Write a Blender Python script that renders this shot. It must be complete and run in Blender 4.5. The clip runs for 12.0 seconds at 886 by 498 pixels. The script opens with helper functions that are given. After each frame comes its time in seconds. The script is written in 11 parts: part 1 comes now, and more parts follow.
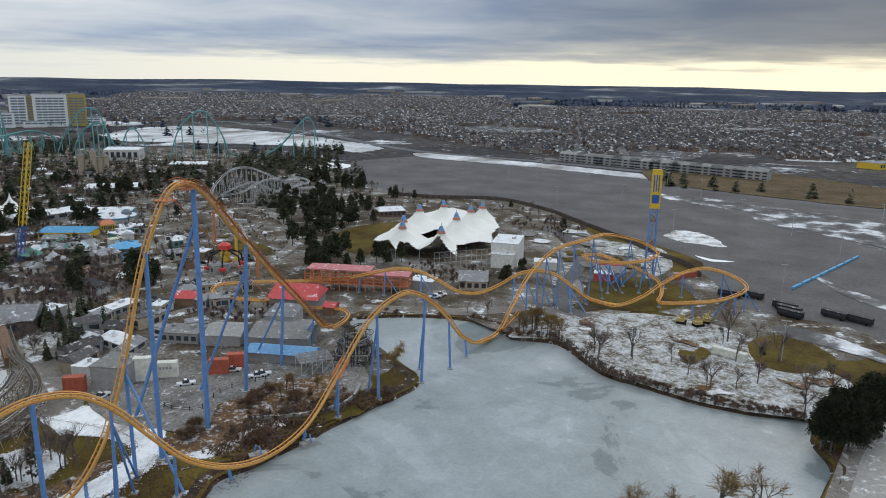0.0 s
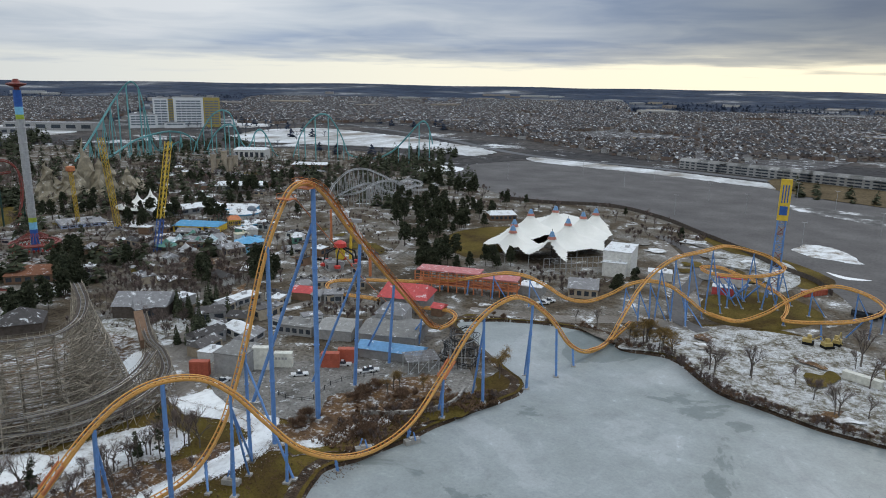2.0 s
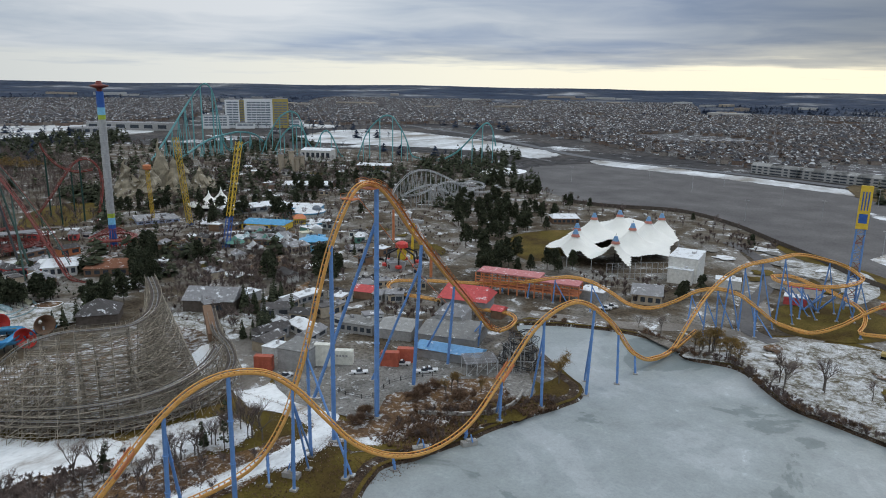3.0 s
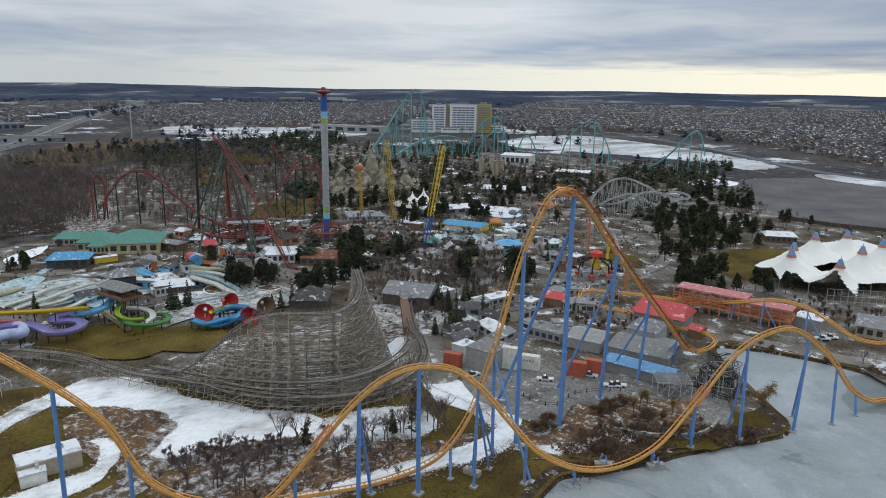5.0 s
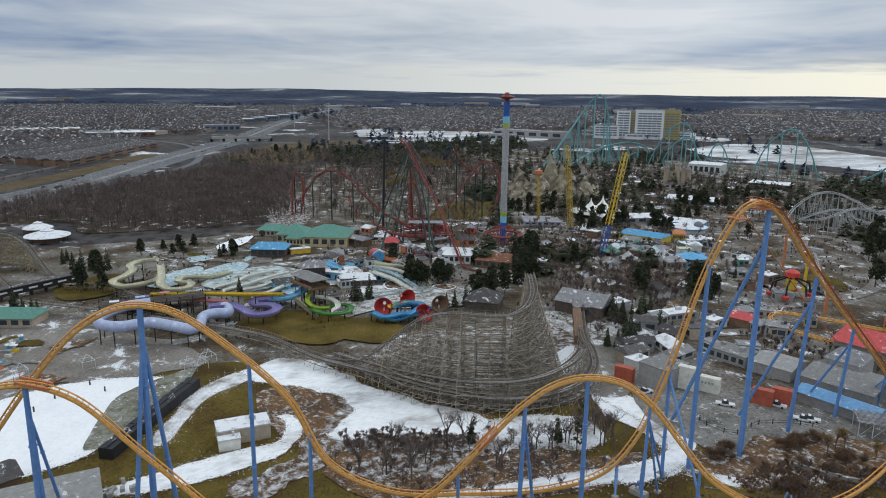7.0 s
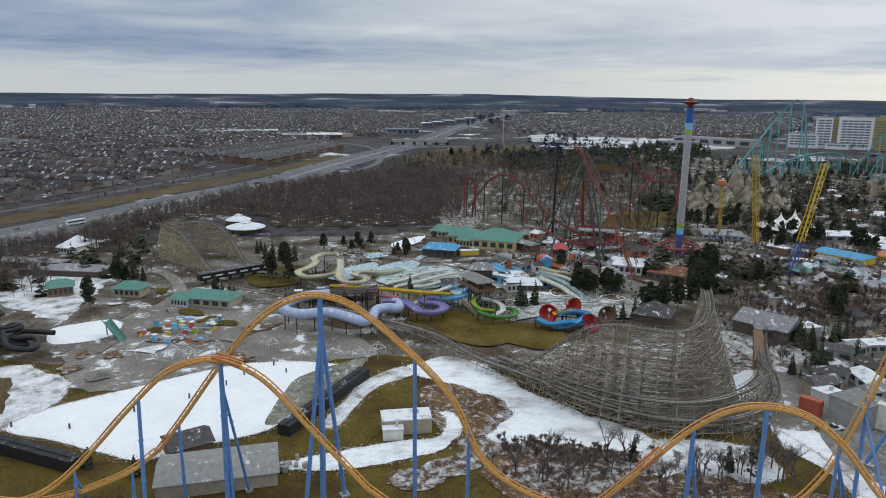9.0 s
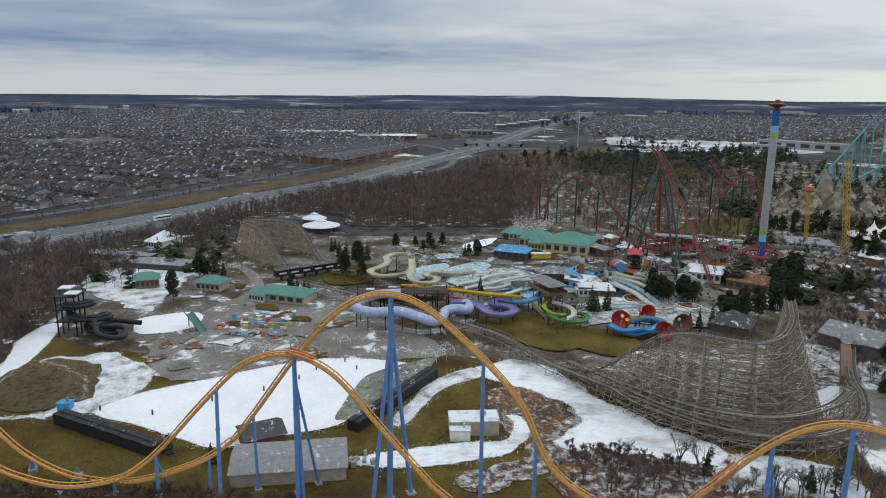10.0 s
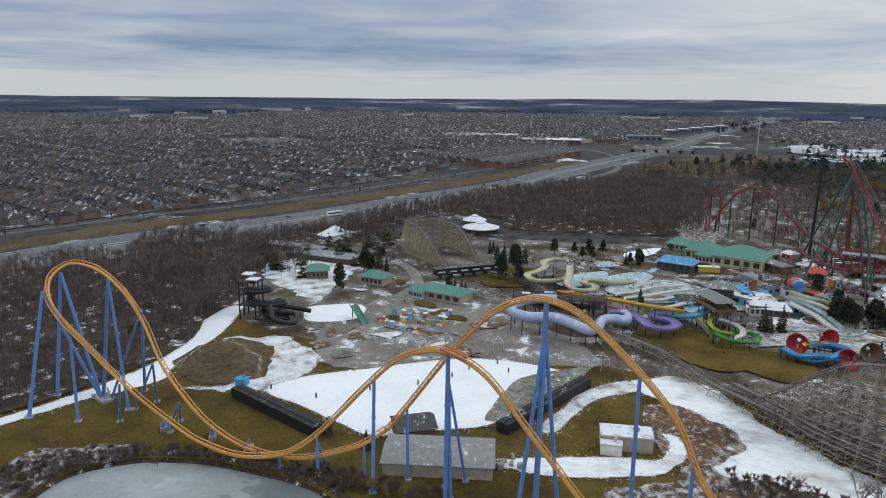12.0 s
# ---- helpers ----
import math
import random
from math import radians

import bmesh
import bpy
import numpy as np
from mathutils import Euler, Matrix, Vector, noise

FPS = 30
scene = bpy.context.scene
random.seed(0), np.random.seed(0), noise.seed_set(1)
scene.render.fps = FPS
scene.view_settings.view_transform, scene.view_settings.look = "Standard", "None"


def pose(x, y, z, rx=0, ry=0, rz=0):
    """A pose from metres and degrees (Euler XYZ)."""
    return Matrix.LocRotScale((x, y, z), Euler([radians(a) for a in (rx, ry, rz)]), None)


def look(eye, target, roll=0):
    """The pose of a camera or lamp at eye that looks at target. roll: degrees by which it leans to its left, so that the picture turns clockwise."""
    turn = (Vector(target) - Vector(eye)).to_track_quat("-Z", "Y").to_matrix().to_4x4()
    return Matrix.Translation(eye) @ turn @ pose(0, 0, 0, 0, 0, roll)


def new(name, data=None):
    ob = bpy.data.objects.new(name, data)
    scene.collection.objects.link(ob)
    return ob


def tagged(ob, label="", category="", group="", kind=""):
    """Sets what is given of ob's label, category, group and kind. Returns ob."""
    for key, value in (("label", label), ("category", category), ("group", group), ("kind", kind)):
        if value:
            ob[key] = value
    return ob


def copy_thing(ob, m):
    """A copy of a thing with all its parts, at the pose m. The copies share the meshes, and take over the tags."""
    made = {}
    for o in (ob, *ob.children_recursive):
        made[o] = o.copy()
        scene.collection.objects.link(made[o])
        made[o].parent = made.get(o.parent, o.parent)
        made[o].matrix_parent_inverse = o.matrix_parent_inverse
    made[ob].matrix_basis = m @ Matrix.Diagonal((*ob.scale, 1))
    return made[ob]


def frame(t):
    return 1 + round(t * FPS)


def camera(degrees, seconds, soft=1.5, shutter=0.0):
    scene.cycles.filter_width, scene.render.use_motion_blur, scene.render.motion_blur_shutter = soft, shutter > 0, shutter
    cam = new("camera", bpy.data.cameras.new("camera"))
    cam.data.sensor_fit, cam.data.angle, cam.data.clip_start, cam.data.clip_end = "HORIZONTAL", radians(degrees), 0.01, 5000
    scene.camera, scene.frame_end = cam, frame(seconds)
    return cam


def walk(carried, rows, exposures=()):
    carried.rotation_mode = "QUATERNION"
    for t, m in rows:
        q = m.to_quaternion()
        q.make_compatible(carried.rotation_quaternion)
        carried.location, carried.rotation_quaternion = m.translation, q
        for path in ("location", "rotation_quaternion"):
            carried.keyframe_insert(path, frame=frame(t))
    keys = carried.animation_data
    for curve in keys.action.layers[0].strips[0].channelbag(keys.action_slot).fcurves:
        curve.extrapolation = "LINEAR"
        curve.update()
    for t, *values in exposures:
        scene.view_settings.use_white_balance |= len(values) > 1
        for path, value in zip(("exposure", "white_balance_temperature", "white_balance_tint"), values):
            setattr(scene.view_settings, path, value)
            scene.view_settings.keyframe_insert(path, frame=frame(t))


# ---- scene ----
# the camera turns about one spot, high over the park
cam = camera(64.5, 12.0, soft=1.0)
EYE = (0.0, 0.0, 95.0)
PATH = [
    # seconds, yaw to the left, pitch, roll
    (0.0, 22.35, -13.71, 1.05), (0.5, 25.63, -13.64, 1.02), (1.0, 27.86, -13.60, 1.02), (1.5, 29.71, -13.57, 1.02),
    (2.0, 31.54, -13.55, 1.02), (2.5, 33.49, -13.52, 1.01), (3.0, 36.66, -13.49, 1.00), (5.0, 52.79, -13.28, 0.86),
    (5.5, 56.49, -13.23, 0.81), (6.0, 60.08, -13.20, 0.77), (6.5, 63.74, -13.15, 0.72), (7.0, 67.36, -13.07, 0.68),
    (9.0, 81.36, -12.81, 0.55), (9.5, 84.45, -12.77, 0.54), (10.0, 87.31, -12.73, 0.53), (10.5, 90.22, -12.69, 0.51),
    (11.0, 93.51, -12.64, 0.51), (11.5, 96.98, -12.60, 0.54), (12.0, 100.47, -12.56, 0.57),
]


def heading(yaw, pitch):
    a, b = radians(yaw), radians(pitch)
    return (EYE[0] - math.sin(a) * math.cos(b), EYE[1] + math.cos(a) * math.cos(b), EYE[2] + math.sin(b))


walk(cam, [(t, look(EYE, heading(yaw, pitch), roll)) for t, yaw, pitch, roll in PATH], [(0.0, 0.0, 6420, 10), (12.0, 0.0, 6420, 10)])


# ---- world and light: a high overcast with a bright slit low over the far ridge ----
def node_tree(tree):
    tree.nodes.clear()
    n, l = tree.nodes, tree.links

    def add(kind, _in=(), **props):
        node = n.new(kind)
        for k, v in props.items():
            if k == "op":
                node.operation = v
            elif k == "blend":
                node.blend_type = v
            elif k == "dims":
                node.noise_dimensions = v
            elif k == "feature":
                node.feature = v
        for k, v in dict(_in).items():
            if hasattr(v, "is_linked"):
                l.new(v, node.inputs[k])
            else:
                node.inputs[k].default_value = v
        return node

    return add, l


SUN_AZIMUTH = radians(12)   # clockwise from +y
SUN_HEIGHT = radians(24)
world = bpy.data.worlds.new("overcast")
scene.world = world
world.use_nodes = True
wadd, wlink = node_tree(world.node_tree)


def math_node(add, op, a, b=0.0, c=0.0):
    return add("ShaderNodeMath", {0: a, 1: b, 2: c}, op=op).outputs[0]


def ramp_node(add, fac, stops):
    r = add("ShaderNodeValToRGB", {0: fac})
    el = r.color_ramp.elements
    while len(el) < len(stops):
        el.new(0.5)
    for e, (p, col) in zip(el, stops):
        e.position, e.color = p, (*col, 1) if len(col) == 3 else col
    return r.outputs[0]


def mix_node(add, fac, a, b, blend="MIX"):
    m = add("ShaderNodeMixRGB", {0: fac, 1: a, 2: b}, blend=blend)
    return m.outputs[0]


sky_dir = wadd("ShaderNodeTexCoord").outputs["Generated"]
sep = wadd("ShaderNodeSeparateXYZ", {0: sky_dir})
up = math_node(wadd, "MAXIMUM", sep.outputs[2], 0.0)
deck = math_node(wadd, "ADD", up, 0.055)
cloud_at = wadd("ShaderNodeCombineXYZ", {0: math_node(wadd, "DIVIDE", sep.outputs[0], deck), 1: math_node(wadd, "DIVIDE", sep.outputs[1], deck), 2: 0.0})
broad = wadd("ShaderNodeTexNoise", {"Vector": cloud_at.outputs[0], "Scale": 0.16, "Detail": 3.5, "Roughness": 0.45})
fine = wadd("ShaderNodeTexNoise", {"Vector": cloud_at.outputs[0], "Scale": 0.8, "Detail": 5.0, "Roughness": 0.52, "Distortion": 0.5})
billow = math_node(wadd, "ADD", math_node(wadd, "MULTIPLY", broad.outputs[0], 0.74), math_node(wadd, "MULTIPLY", fine.outputs[0], 0.26))
cloud = ramp_node(wadd, billow, [(0.36, (0.20, 0.28, 0.42)), (0.44, (0.33, 0.40, 0.515)), (0.52, (0.48, 0.535, 0.60)), (0.62, (0.65, 0.68, 0.71))])
# the deck is thickest towards the sun
heavy = math_node(wadd, "ADD", math_node(wadd, "MULTIPLY", sep.outputs[0], math.sin(radians(18))), math_node(wadd, "MULTIPLY", sep.outputs[1], math.cos(radians(18))))
cloud = mix_node(wadd, 1.0, cloud, ramp_node(wadd, heavy, [(0.0, (0.94, 0.95, 0.96)), (0.45, (1.10, 1.10, 1.10)), (0.76, (0.86, 0.87, 0.90)), (0.90, (0.49, 0.52, 0.56)), (1.0, (0.27, 0.29, 0.33))]), "MULTIPLY")
# brighter towards the zenith, as an overcast sky is
height = ramp_node(wadd, up, [(0.0, (0.95, 0.95, 0.95)), (0.16, (0.98, 0.98, 0.98)), (0.45, (1.5, 1.47, 1.40)), (1.0, (1.95, 1.86, 1.70))])
cloud = mix_node(wadd, 1.0, cloud, height, "MULTIPLY")
# the clear slit under the deck, warmest towards the hidden sun
toward = math_node(wadd, "ADD", math_node(wadd, "MULTIPLY", sep.outputs[0], math.sin(SUN_AZIMUTH)), math_node(wadd, "MULTIPLY", sep.outputs[1], math.cos(SUN_AZIMUTH)))
warm = ramp_node(wadd, toward, [(0.0, (0.53, 0.565, 0.575)), (0.35, (0.72, 0.735, 0.70)), (0.7, (0.92, 0.89, 0.74)), (1.0, (1.05, 0.97, 0.72))])
slit_noise = wadd("ShaderNodeTexNoise", {"Vector": cloud_at.outputs[0], "Scale": 0.33, "Detail": 5.0, "Roughness": 0.55})
edge = math_node(wadd, "ADD", up, math_node(wadd, "MULTIPLY", math_node(wadd, "SUBTRACT", slit_noise.outputs[0], 0.5), 0.085))
slit = ramp_node(wadd, edge, [(0.0, (1, 1, 1)), (0.016, (1, 1, 1)), (0.03, (0.35, 0.35, 0.35)), (0.052, (0, 0, 0))])
cloud = mix_node(wadd, slit, cloud, warm)
clear = wadd("ShaderNodeTexSky")
clear.sky_type, clear.sun_disc, clear.sun_elevation, clear.sun_rotation = "NISHITA", False, SUN_HEIGHT, SUN_AZIMUTH
air = mix_node(wadd, 1.0, clear.outputs[0], (0.06, 0.06, 0.06, 1), "MULTIPLY")
sky = mix_node(wadd, 0.96, air, cloud)
bg = wadd("ShaderNodeBackground", {"Color": sky, "Strength": 1.07})
wout = wadd("ShaderNodeOutputWorld", {0: bg.outputs[0]})

sun = new("sun", bpy.data.lights.new("sun", "SUN"))
sun.data.energy, sun.data.angle, sun.data.color = 0.8, radians(25), (1.0, 0.95, 0.86)
sun.matrix_world = look((0, 0, 300), (-math.sin(SUN_AZIMUTH) * 100, -math.cos(SUN_AZIMUTH) * 100, 300 - math.tan(radians(40)) * 100))

# ---- materials ----
MATS = {}


def surface(name, stops, scale=0.5, rough=0.8, metal=0.0, bump=0.0, fine_scale=None, spread=0.0, detail=6.0, snow=0.0, snow_scale=0.12, stretch=(1, 1, 1), object_space=False, speck=0.18, glossy=None, snow_soft=0.0375):
    """A procedural surface: colour stops over coarse noise, fine mottling, per-object shift, and a broken cover of snow."""
    mat = bpy.data.materials.new(name)
    mat.use_nodes = True
    add, link = node_tree(mat.node_tree)
    if object_space:
        where = add("ShaderNodeTexCoord").outputs["Object"]
    else:
        where = add("ShaderNodeNewGeometry").outputs["Position"]
    where = add("ShaderNodeMapping", {0: where, 3: stretch}).outputs[0]
    coarse = add("ShaderNodeTexNoise", {"Vector": where, "Scale": scale, "Detail": detail, "Roughness": 0.62})
    small = add("ShaderNodeTexNoise", {"Vector": where, "Scale": fine_scale or scale * 9, "Detail": 3.0, "Roughness": 0.7})
    col = ramp_node(add, coarse.outputs[0], stops)
    dark = ramp_node(add, small.outputs[0], [(0.25, (1 - speck * 2,) * 3), (0.5, (1, 1, 1)), (0.78, (1 + speck,) * 3)])
    col = mix_node(add, 1.0, col, dark, "MULTIPLY")
    if spread:
        info = add("ShaderNodeObjectInfo").outputs["Random"]
        island = add("ShaderNodeNewGeometry").outputs["Random Per Island"]
        r = math_node(add, "FRACT", math_node(add, "ADD", info, island))
        shift = ramp_node(add, r, [(0.0, (1 - spread,) * 3), (1.0, (1 + spread,) * 3)])
        col = mix_node(add, 1.0, col, shift, "MULTIPLY")
    if snow:
        cover = add("ShaderNodeTexNoise", {"Vector": where, "Scale": snow_scale, "Detail": 10.0, "Roughness": 0.76, "Distortion": 0.35})
        up_face = add("ShaderNodeSeparateXYZ", {0: add("ShaderNodeNewGeometry").outputs["Normal"]}).outputs[2]
        on = ramp_node(add, cover.outputs[0], [(0.6275 - 0.24 * snow - snow_soft, (0, 0, 0)), (0.6275 - 0.24 * snow + snow_soft, (1, 1, 1))])
        flat = ramp_node(add, up_face, [(0.35, (0, 0, 0)), (0.7, (1, 1, 1))])
        on = math_node(add, "MULTIPLY", on, flat)
        col = mix_node(add, on, col, (0.74, 0.77, 0.80, 1))
    b = add("ShaderNodeBsdfPrincipled", {"Base Color": col, "Roughness": rough, "Metallic": metal, "Specular IOR Level": glossy if glossy is not None else 0.04 if rough >= 0.75 else 0.3})
    if bump:
        bn = add("ShaderNodeBump", {"Strength": bump, "Distance": 0.15, "Height": small.outputs[0]})
        link.new(bn.outputs[0], b.inputs["Normal"])
    add("ShaderNodeOutputMaterial", {0: b.outputs[0]})
    MATS[name] = mat
    return mat


def paint(name, col, rough=0.5, var=0.18, metal=0.0, spread=0.0, scale=0.7, snow=0.0, speck=0.1):
    lo, hi = tuple(c * (1 - var) for c in col), tuple(min(1, c * (1 + var)) for c in col)
    return surface(name, [(0.3, lo), (0.7, hi)], scale=scale, rough=rough, metal=metal, spread=spread, snow=snow, speck=speck, snow_scale=0.35)


# ground covers
# darkest stops lean blue: some distance haze put into the colour
surface("far_land", [(0.30, (0.036, 0.037, 0.043)), (0.45, (0.060, 0.058, 0.060)), (0.6, (0.092, 0.083, 0.078)), (0.72, (0.15, 0.14, 0.13))], scale=0.006, fine_scale=0.09, speck=0.45, snow=0.12, snow_scale=0.009)
surface("park_mix", [(0.34, (0.060, 0.046, 0.032)), (0.45, (0.105, 0.085, 0.062)), (0.54, (0.165, 0.15, 0.13)), (0.66, (0.25, 0.24, 0.225))], scale=0.045, fine_scale=0.7, speck=0.4, snow=0.10, snow_scale=0.09, detail=9)
# blue of distant haze painted into the woodland colour
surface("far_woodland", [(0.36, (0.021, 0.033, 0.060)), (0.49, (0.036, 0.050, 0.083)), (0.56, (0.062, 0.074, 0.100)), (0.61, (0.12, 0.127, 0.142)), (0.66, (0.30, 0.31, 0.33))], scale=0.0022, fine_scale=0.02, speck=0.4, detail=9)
surface("suburb_soil", [(0.33, (0.055, 0.053, 0.055)), (0.5, (0.095, 0.092, 0.095)), (0.7, (0.155, 0.15, 0.152))], scale=0.05, fine_scale=0.5, speck=0.4, snow=0.2, snow_scale=0.06)
surface("brown_grass", [(0.30, (0.050, 0.034, 0.017)), (0.44, (0.086, 0.060, 0.020)), (0.54, (0.112, 0.086, 0.022)), (0.64, (0.145, 0.102, 0.030)), (0.78, (0.19, 0.13, 0.055))], scale=0.05, fine_scale=1.3, speck=0.3, bump=0.5, snow=0.0, detail=9)
surface("verge_grass", [(0.32, (0.075, 0.056, 0.032)), (0.5, (0.115, 0.087, 0.05)), (0.7, (0.15, 0.115, 0.07))], scale=0.03, fine_scale=0.4, speck=0.35, detail=9)
surface("leaf_litter", [(0.32, (0.060, 0.042, 0.032)), (0.46, (0.115, 0.072, 0.045)), (0.58, (0.17, 0.100, 0.048)), (0.72, (0.21, 0.14, 0.08))], scale=0.11, fine_scale=1.8, speck=0.36, bump=0.5, snow=0.12, snow_scale=0.45, detail=10, snow_soft=0.08)
surface("woodland_litter", [(0.32, (0.045, 0.036, 0.029)), (0.5, (0.075, 0.058, 0.045)), (0.7, (0.11, 0.082, 0.064))], scale=0.09, fine_scale=1.5, speck=0.35, bump=0.4, snow=0.14, snow_scale=0.12, detail=9)
surface("broken_snow", [(0.32, (0.062, 0.043, 0.030)), (0.5, (0.108, 0.070, 0.044)), (0.7, (0.155, 0.102, 0.062))], scale=0.12, fine_scale=1.5, speck=0.32, bump=0.4, snow=0.27, snow_scale=0.4, detail=9, snow_soft=0.10)
surface("dirty_terrace", [(0.32, (0.12, 0.115, 0.085)), (0.5, (0.20, 0.20, 0.16)), (0.7, (0.30, 0.30, 0.27))], scale=0.15, fine_scale=1.2, speck=0.25, snow=0.12, snow_scale=0.4, detail=9)
surface("dusted_grass", [(0.36, (0.095, 0.08, 0.05)), (0.46, (0.19, 0.175, 0.14)), (0.54, (0.36, 0.36, 0.35)), (0.68, (0.56, 0.58, 0.60))], scale=0.16, fine_scale=2.6, speck=0.4, bump=0.4, snow=0.22, snow_scale=0.6, detail=12, snow_soft=0.1)
surface("snow", [(0.3, (0.80, 0.83, 0.86)), (0.55, (0.87, 0.89, 0.91)), (0.75, (0.91, 0.92, 0.93))], scale=0.07, fine_scale=0.9, rough=0.6, speck=0.05, bump=0.25)
surface("rutted_snow", [(0.30, (0.28, 0.24, 0.2)), (0.40, (0.62, 0.63, 0.64)), (0.5, (0.82, 0.85, 0.87)), (0.75, (0.90, 0.91, 0.92))], scale=0.10, fine_scale=0.9, rough=0.6, speck=0.10, bump=0.3, detail=10, stretch=(1, 0.45, 1))
surface("wind_snow", [(0.44, (0.11, 0.107, 0.107)), (0.53, (0.2, 0.2, 0.2)), (0.58, (0.55, 0.56, 0.58)), (0.68, (0.78, 0.8, 0.83))], scale=0.05, fine_scale=0.7, speck=0.15, detail=10)
surface("field_snow", [(0.36, (0.22, 0.2, 0.17)), (0.48, (0.46, 0.47, 0.48)), (0.62, (0.72, 0.75, 0.78))], scale=0.02, fine_scale=0.2, rough=0.7, speck=0.14, detail=10, stretch=(1, 0.5, 1))
surface("thin_snow", [(0.36, (0.22, 0.19, 0.15)), (0.47, (0.58, 0.59, 0.6)), (0.6, (0.78, 0.81, 0.84))], scale=0.14, fine_scale=1.4, rough=0.7, speck=0.14, bump=0.3, detail=9)
surface("asphalt", [(0.3, (0.10, 0.096, 0.098)), (0.5, (0.13, 0.125, 0.126)), (0.7, (0.165, 0.16, 0.16))], scale=0.03, fine_scale=0.6, rough=0.75, speck=0.15)
surface("plaza", [(0.3, (0.15, 0.133, 0.115)), (0.5, (0.215, 0.197, 0.177)), (0.7, (0.28, 0.26, 0.24))], scale=0.06, fine_scale=0.9, rough=0.8, speck=0.2, snow=0.22, snow_scale=0.09)
surface("gravel", [(0.3, (0.12, 0.115, 0.105)), (0.5, (0.20, 0.192, 0.18)), (0.7, (0.29, 0.28, 0.265))], scale=0.12, fine_scale=1.4, rough=0.9, speck=0.35, detail=9, snow=0.05, snow_scale=0.35, snow_soft=0.05)
surface("highway_asphalt", [(0.3, (0.125, 0.129, 0.138)), (0.7, (0.175, 0.18, 0.19))], scale=0.02, fine_scale=0.4, rough=0.8, speck=0.1)
surface("bank", [(0.3, (0.035, 0.026, 0.02)), (0.5, (0.07, 0.05, 0.036)), (0.7, (0.11, 0.08, 0.055))], scale=0.25, fine_scale=2.0, speck=0.4, bump=0.6, snow=0.1, snow_scale=0.3)

# lake ice: milky sheets with darker wet patches and pale cracks
ice = bpy.data.materials.new("lake_ice")
ice.use_nodes = True
iadd, ilink = node_tree(ice.node_tree)
ipos = iadd("ShaderNodeNewGeometry").outputs["Position"]
big = iadd("ShaderNodeTexNoise", {"Vector": ipos, "Scale": 0.017, "Detail": 8.0, "Roughness": 0.58, "Distortion": 0.5})
mid = iadd("ShaderNodeTexNoise", {"Vector": ipos, "Scale": 0.13, "Detail": 10.0, "Roughness": 0.72, "Distortion": 0.3})
grain = iadd("ShaderNodeTexNoise", {"Vector": ipos, "Scale": 1.1, "Detail": 6.0, "Roughness": 0.75})
icol = ramp_node(iadd, big.outputs[0], [(0.36, (0.150, 0.180, 0.182)), (0.437, (0.185, 0.217, 0.220)), (0.447, (0.275, 0.308, 0.312)), (0.56, (0.315, 0.350, 0.362)), (0.572, (0.355, 0.388, 0.402)), (0.7, (0.385, 0.418, 0.435))])
icol = mix_node(iadd, 1.0, icol, ramp_node(iadd, mid.outputs[0], [(0.3, (0.80, 0.80, 0.80)), (0.45, (0.95, 0.95, 0.95)), (0.58, (1.03, 1.03, 1.03)), (0.63, (1.10, 1.10, 1.10)), (0.68, (1.40, 1.40, 1.42))]), "MULTIPLY")
icol = mix_node(iadd, 1.0, icol, ramp_node(iadd, grain.outputs[0], [(0.3, (0.86, 0.86, 0.86)), (0.5, (1, 1, 1)), (0.7, (1.10, 1.10, 1.10))]), "MULTIPLY")
broken = iadd("ShaderNodeVectorMath", {0: ipos, 1: iadd("ShaderNodeVectorMath", {0: mid.outputs["Color"], 1: (9.0, 9.0, 0.0)}, op="MULTIPLY").outputs[0]}, op="ADD")
crack = iadd("ShaderNodeTexVoronoi", {"Vector": broken.outputs[0], "Scale": 0.022}, feature="DISTANCE_TO_EDGE")
icol = mix_node(iadd, ramp_node(iadd, crack.outputs["Distance"], [(0.0, (0.13, 0.13, 0.13)), (0.006, (0, 0, 0))]), icol, (0.5, 0.53, 0.55, 1))
ib = iadd("ShaderNodeBsdfPrincipled", {"Base Color": icol, "Roughness": 0.42, "Specular IOR Level": 0.3})
iadd("ShaderNodeOutputMaterial", {0: ib.outputs[0]})
MATS["lake_ice"] = ice

# trees
surface("bark_grey", [(0.3, (0.085, 0.073, 0.064)), (0.7, (0.17, 0.15, 0.135))], scale=0.8, spread=0.25, speck=0.2)
surface("twigs_brown", [(0.3, (0.115, 0.090, 0.083)), (0.7, (0.205, 0.160, 0.146))], scale=0.05, spread=0.35, speck=0.2)
surface("willow_twigs", [(0.3, (0.17, 0.115, 0.045)), (0.7, (0.28, 0.19, 0.085))], scale=0.3, spread=0.25, speck=0.2)
surface("needles", [(0.3, (0.034, 0.042, 0.027)), (0.5, (0.058, 0.066, 0.042)), (0.7, (0.092, 0.100, 0.064))], scale=0.3, spread=0.4, speck=0.35)
surface("deep_needles", [(0.3, (0.016, 0.021, 0.014)), (0.5, (0.028, 0.034, 0.021)), (0.7, (0.045, 0.052, 0.032))], scale=0.3, spread=0.4, speck=0.35)
surface("reeds", [(0.3, (0.125, 0.082, 0.058)), (0.7, (0.215, 0.142, 0.098))], scale=0.3, spread=0.4, speck=0.3)



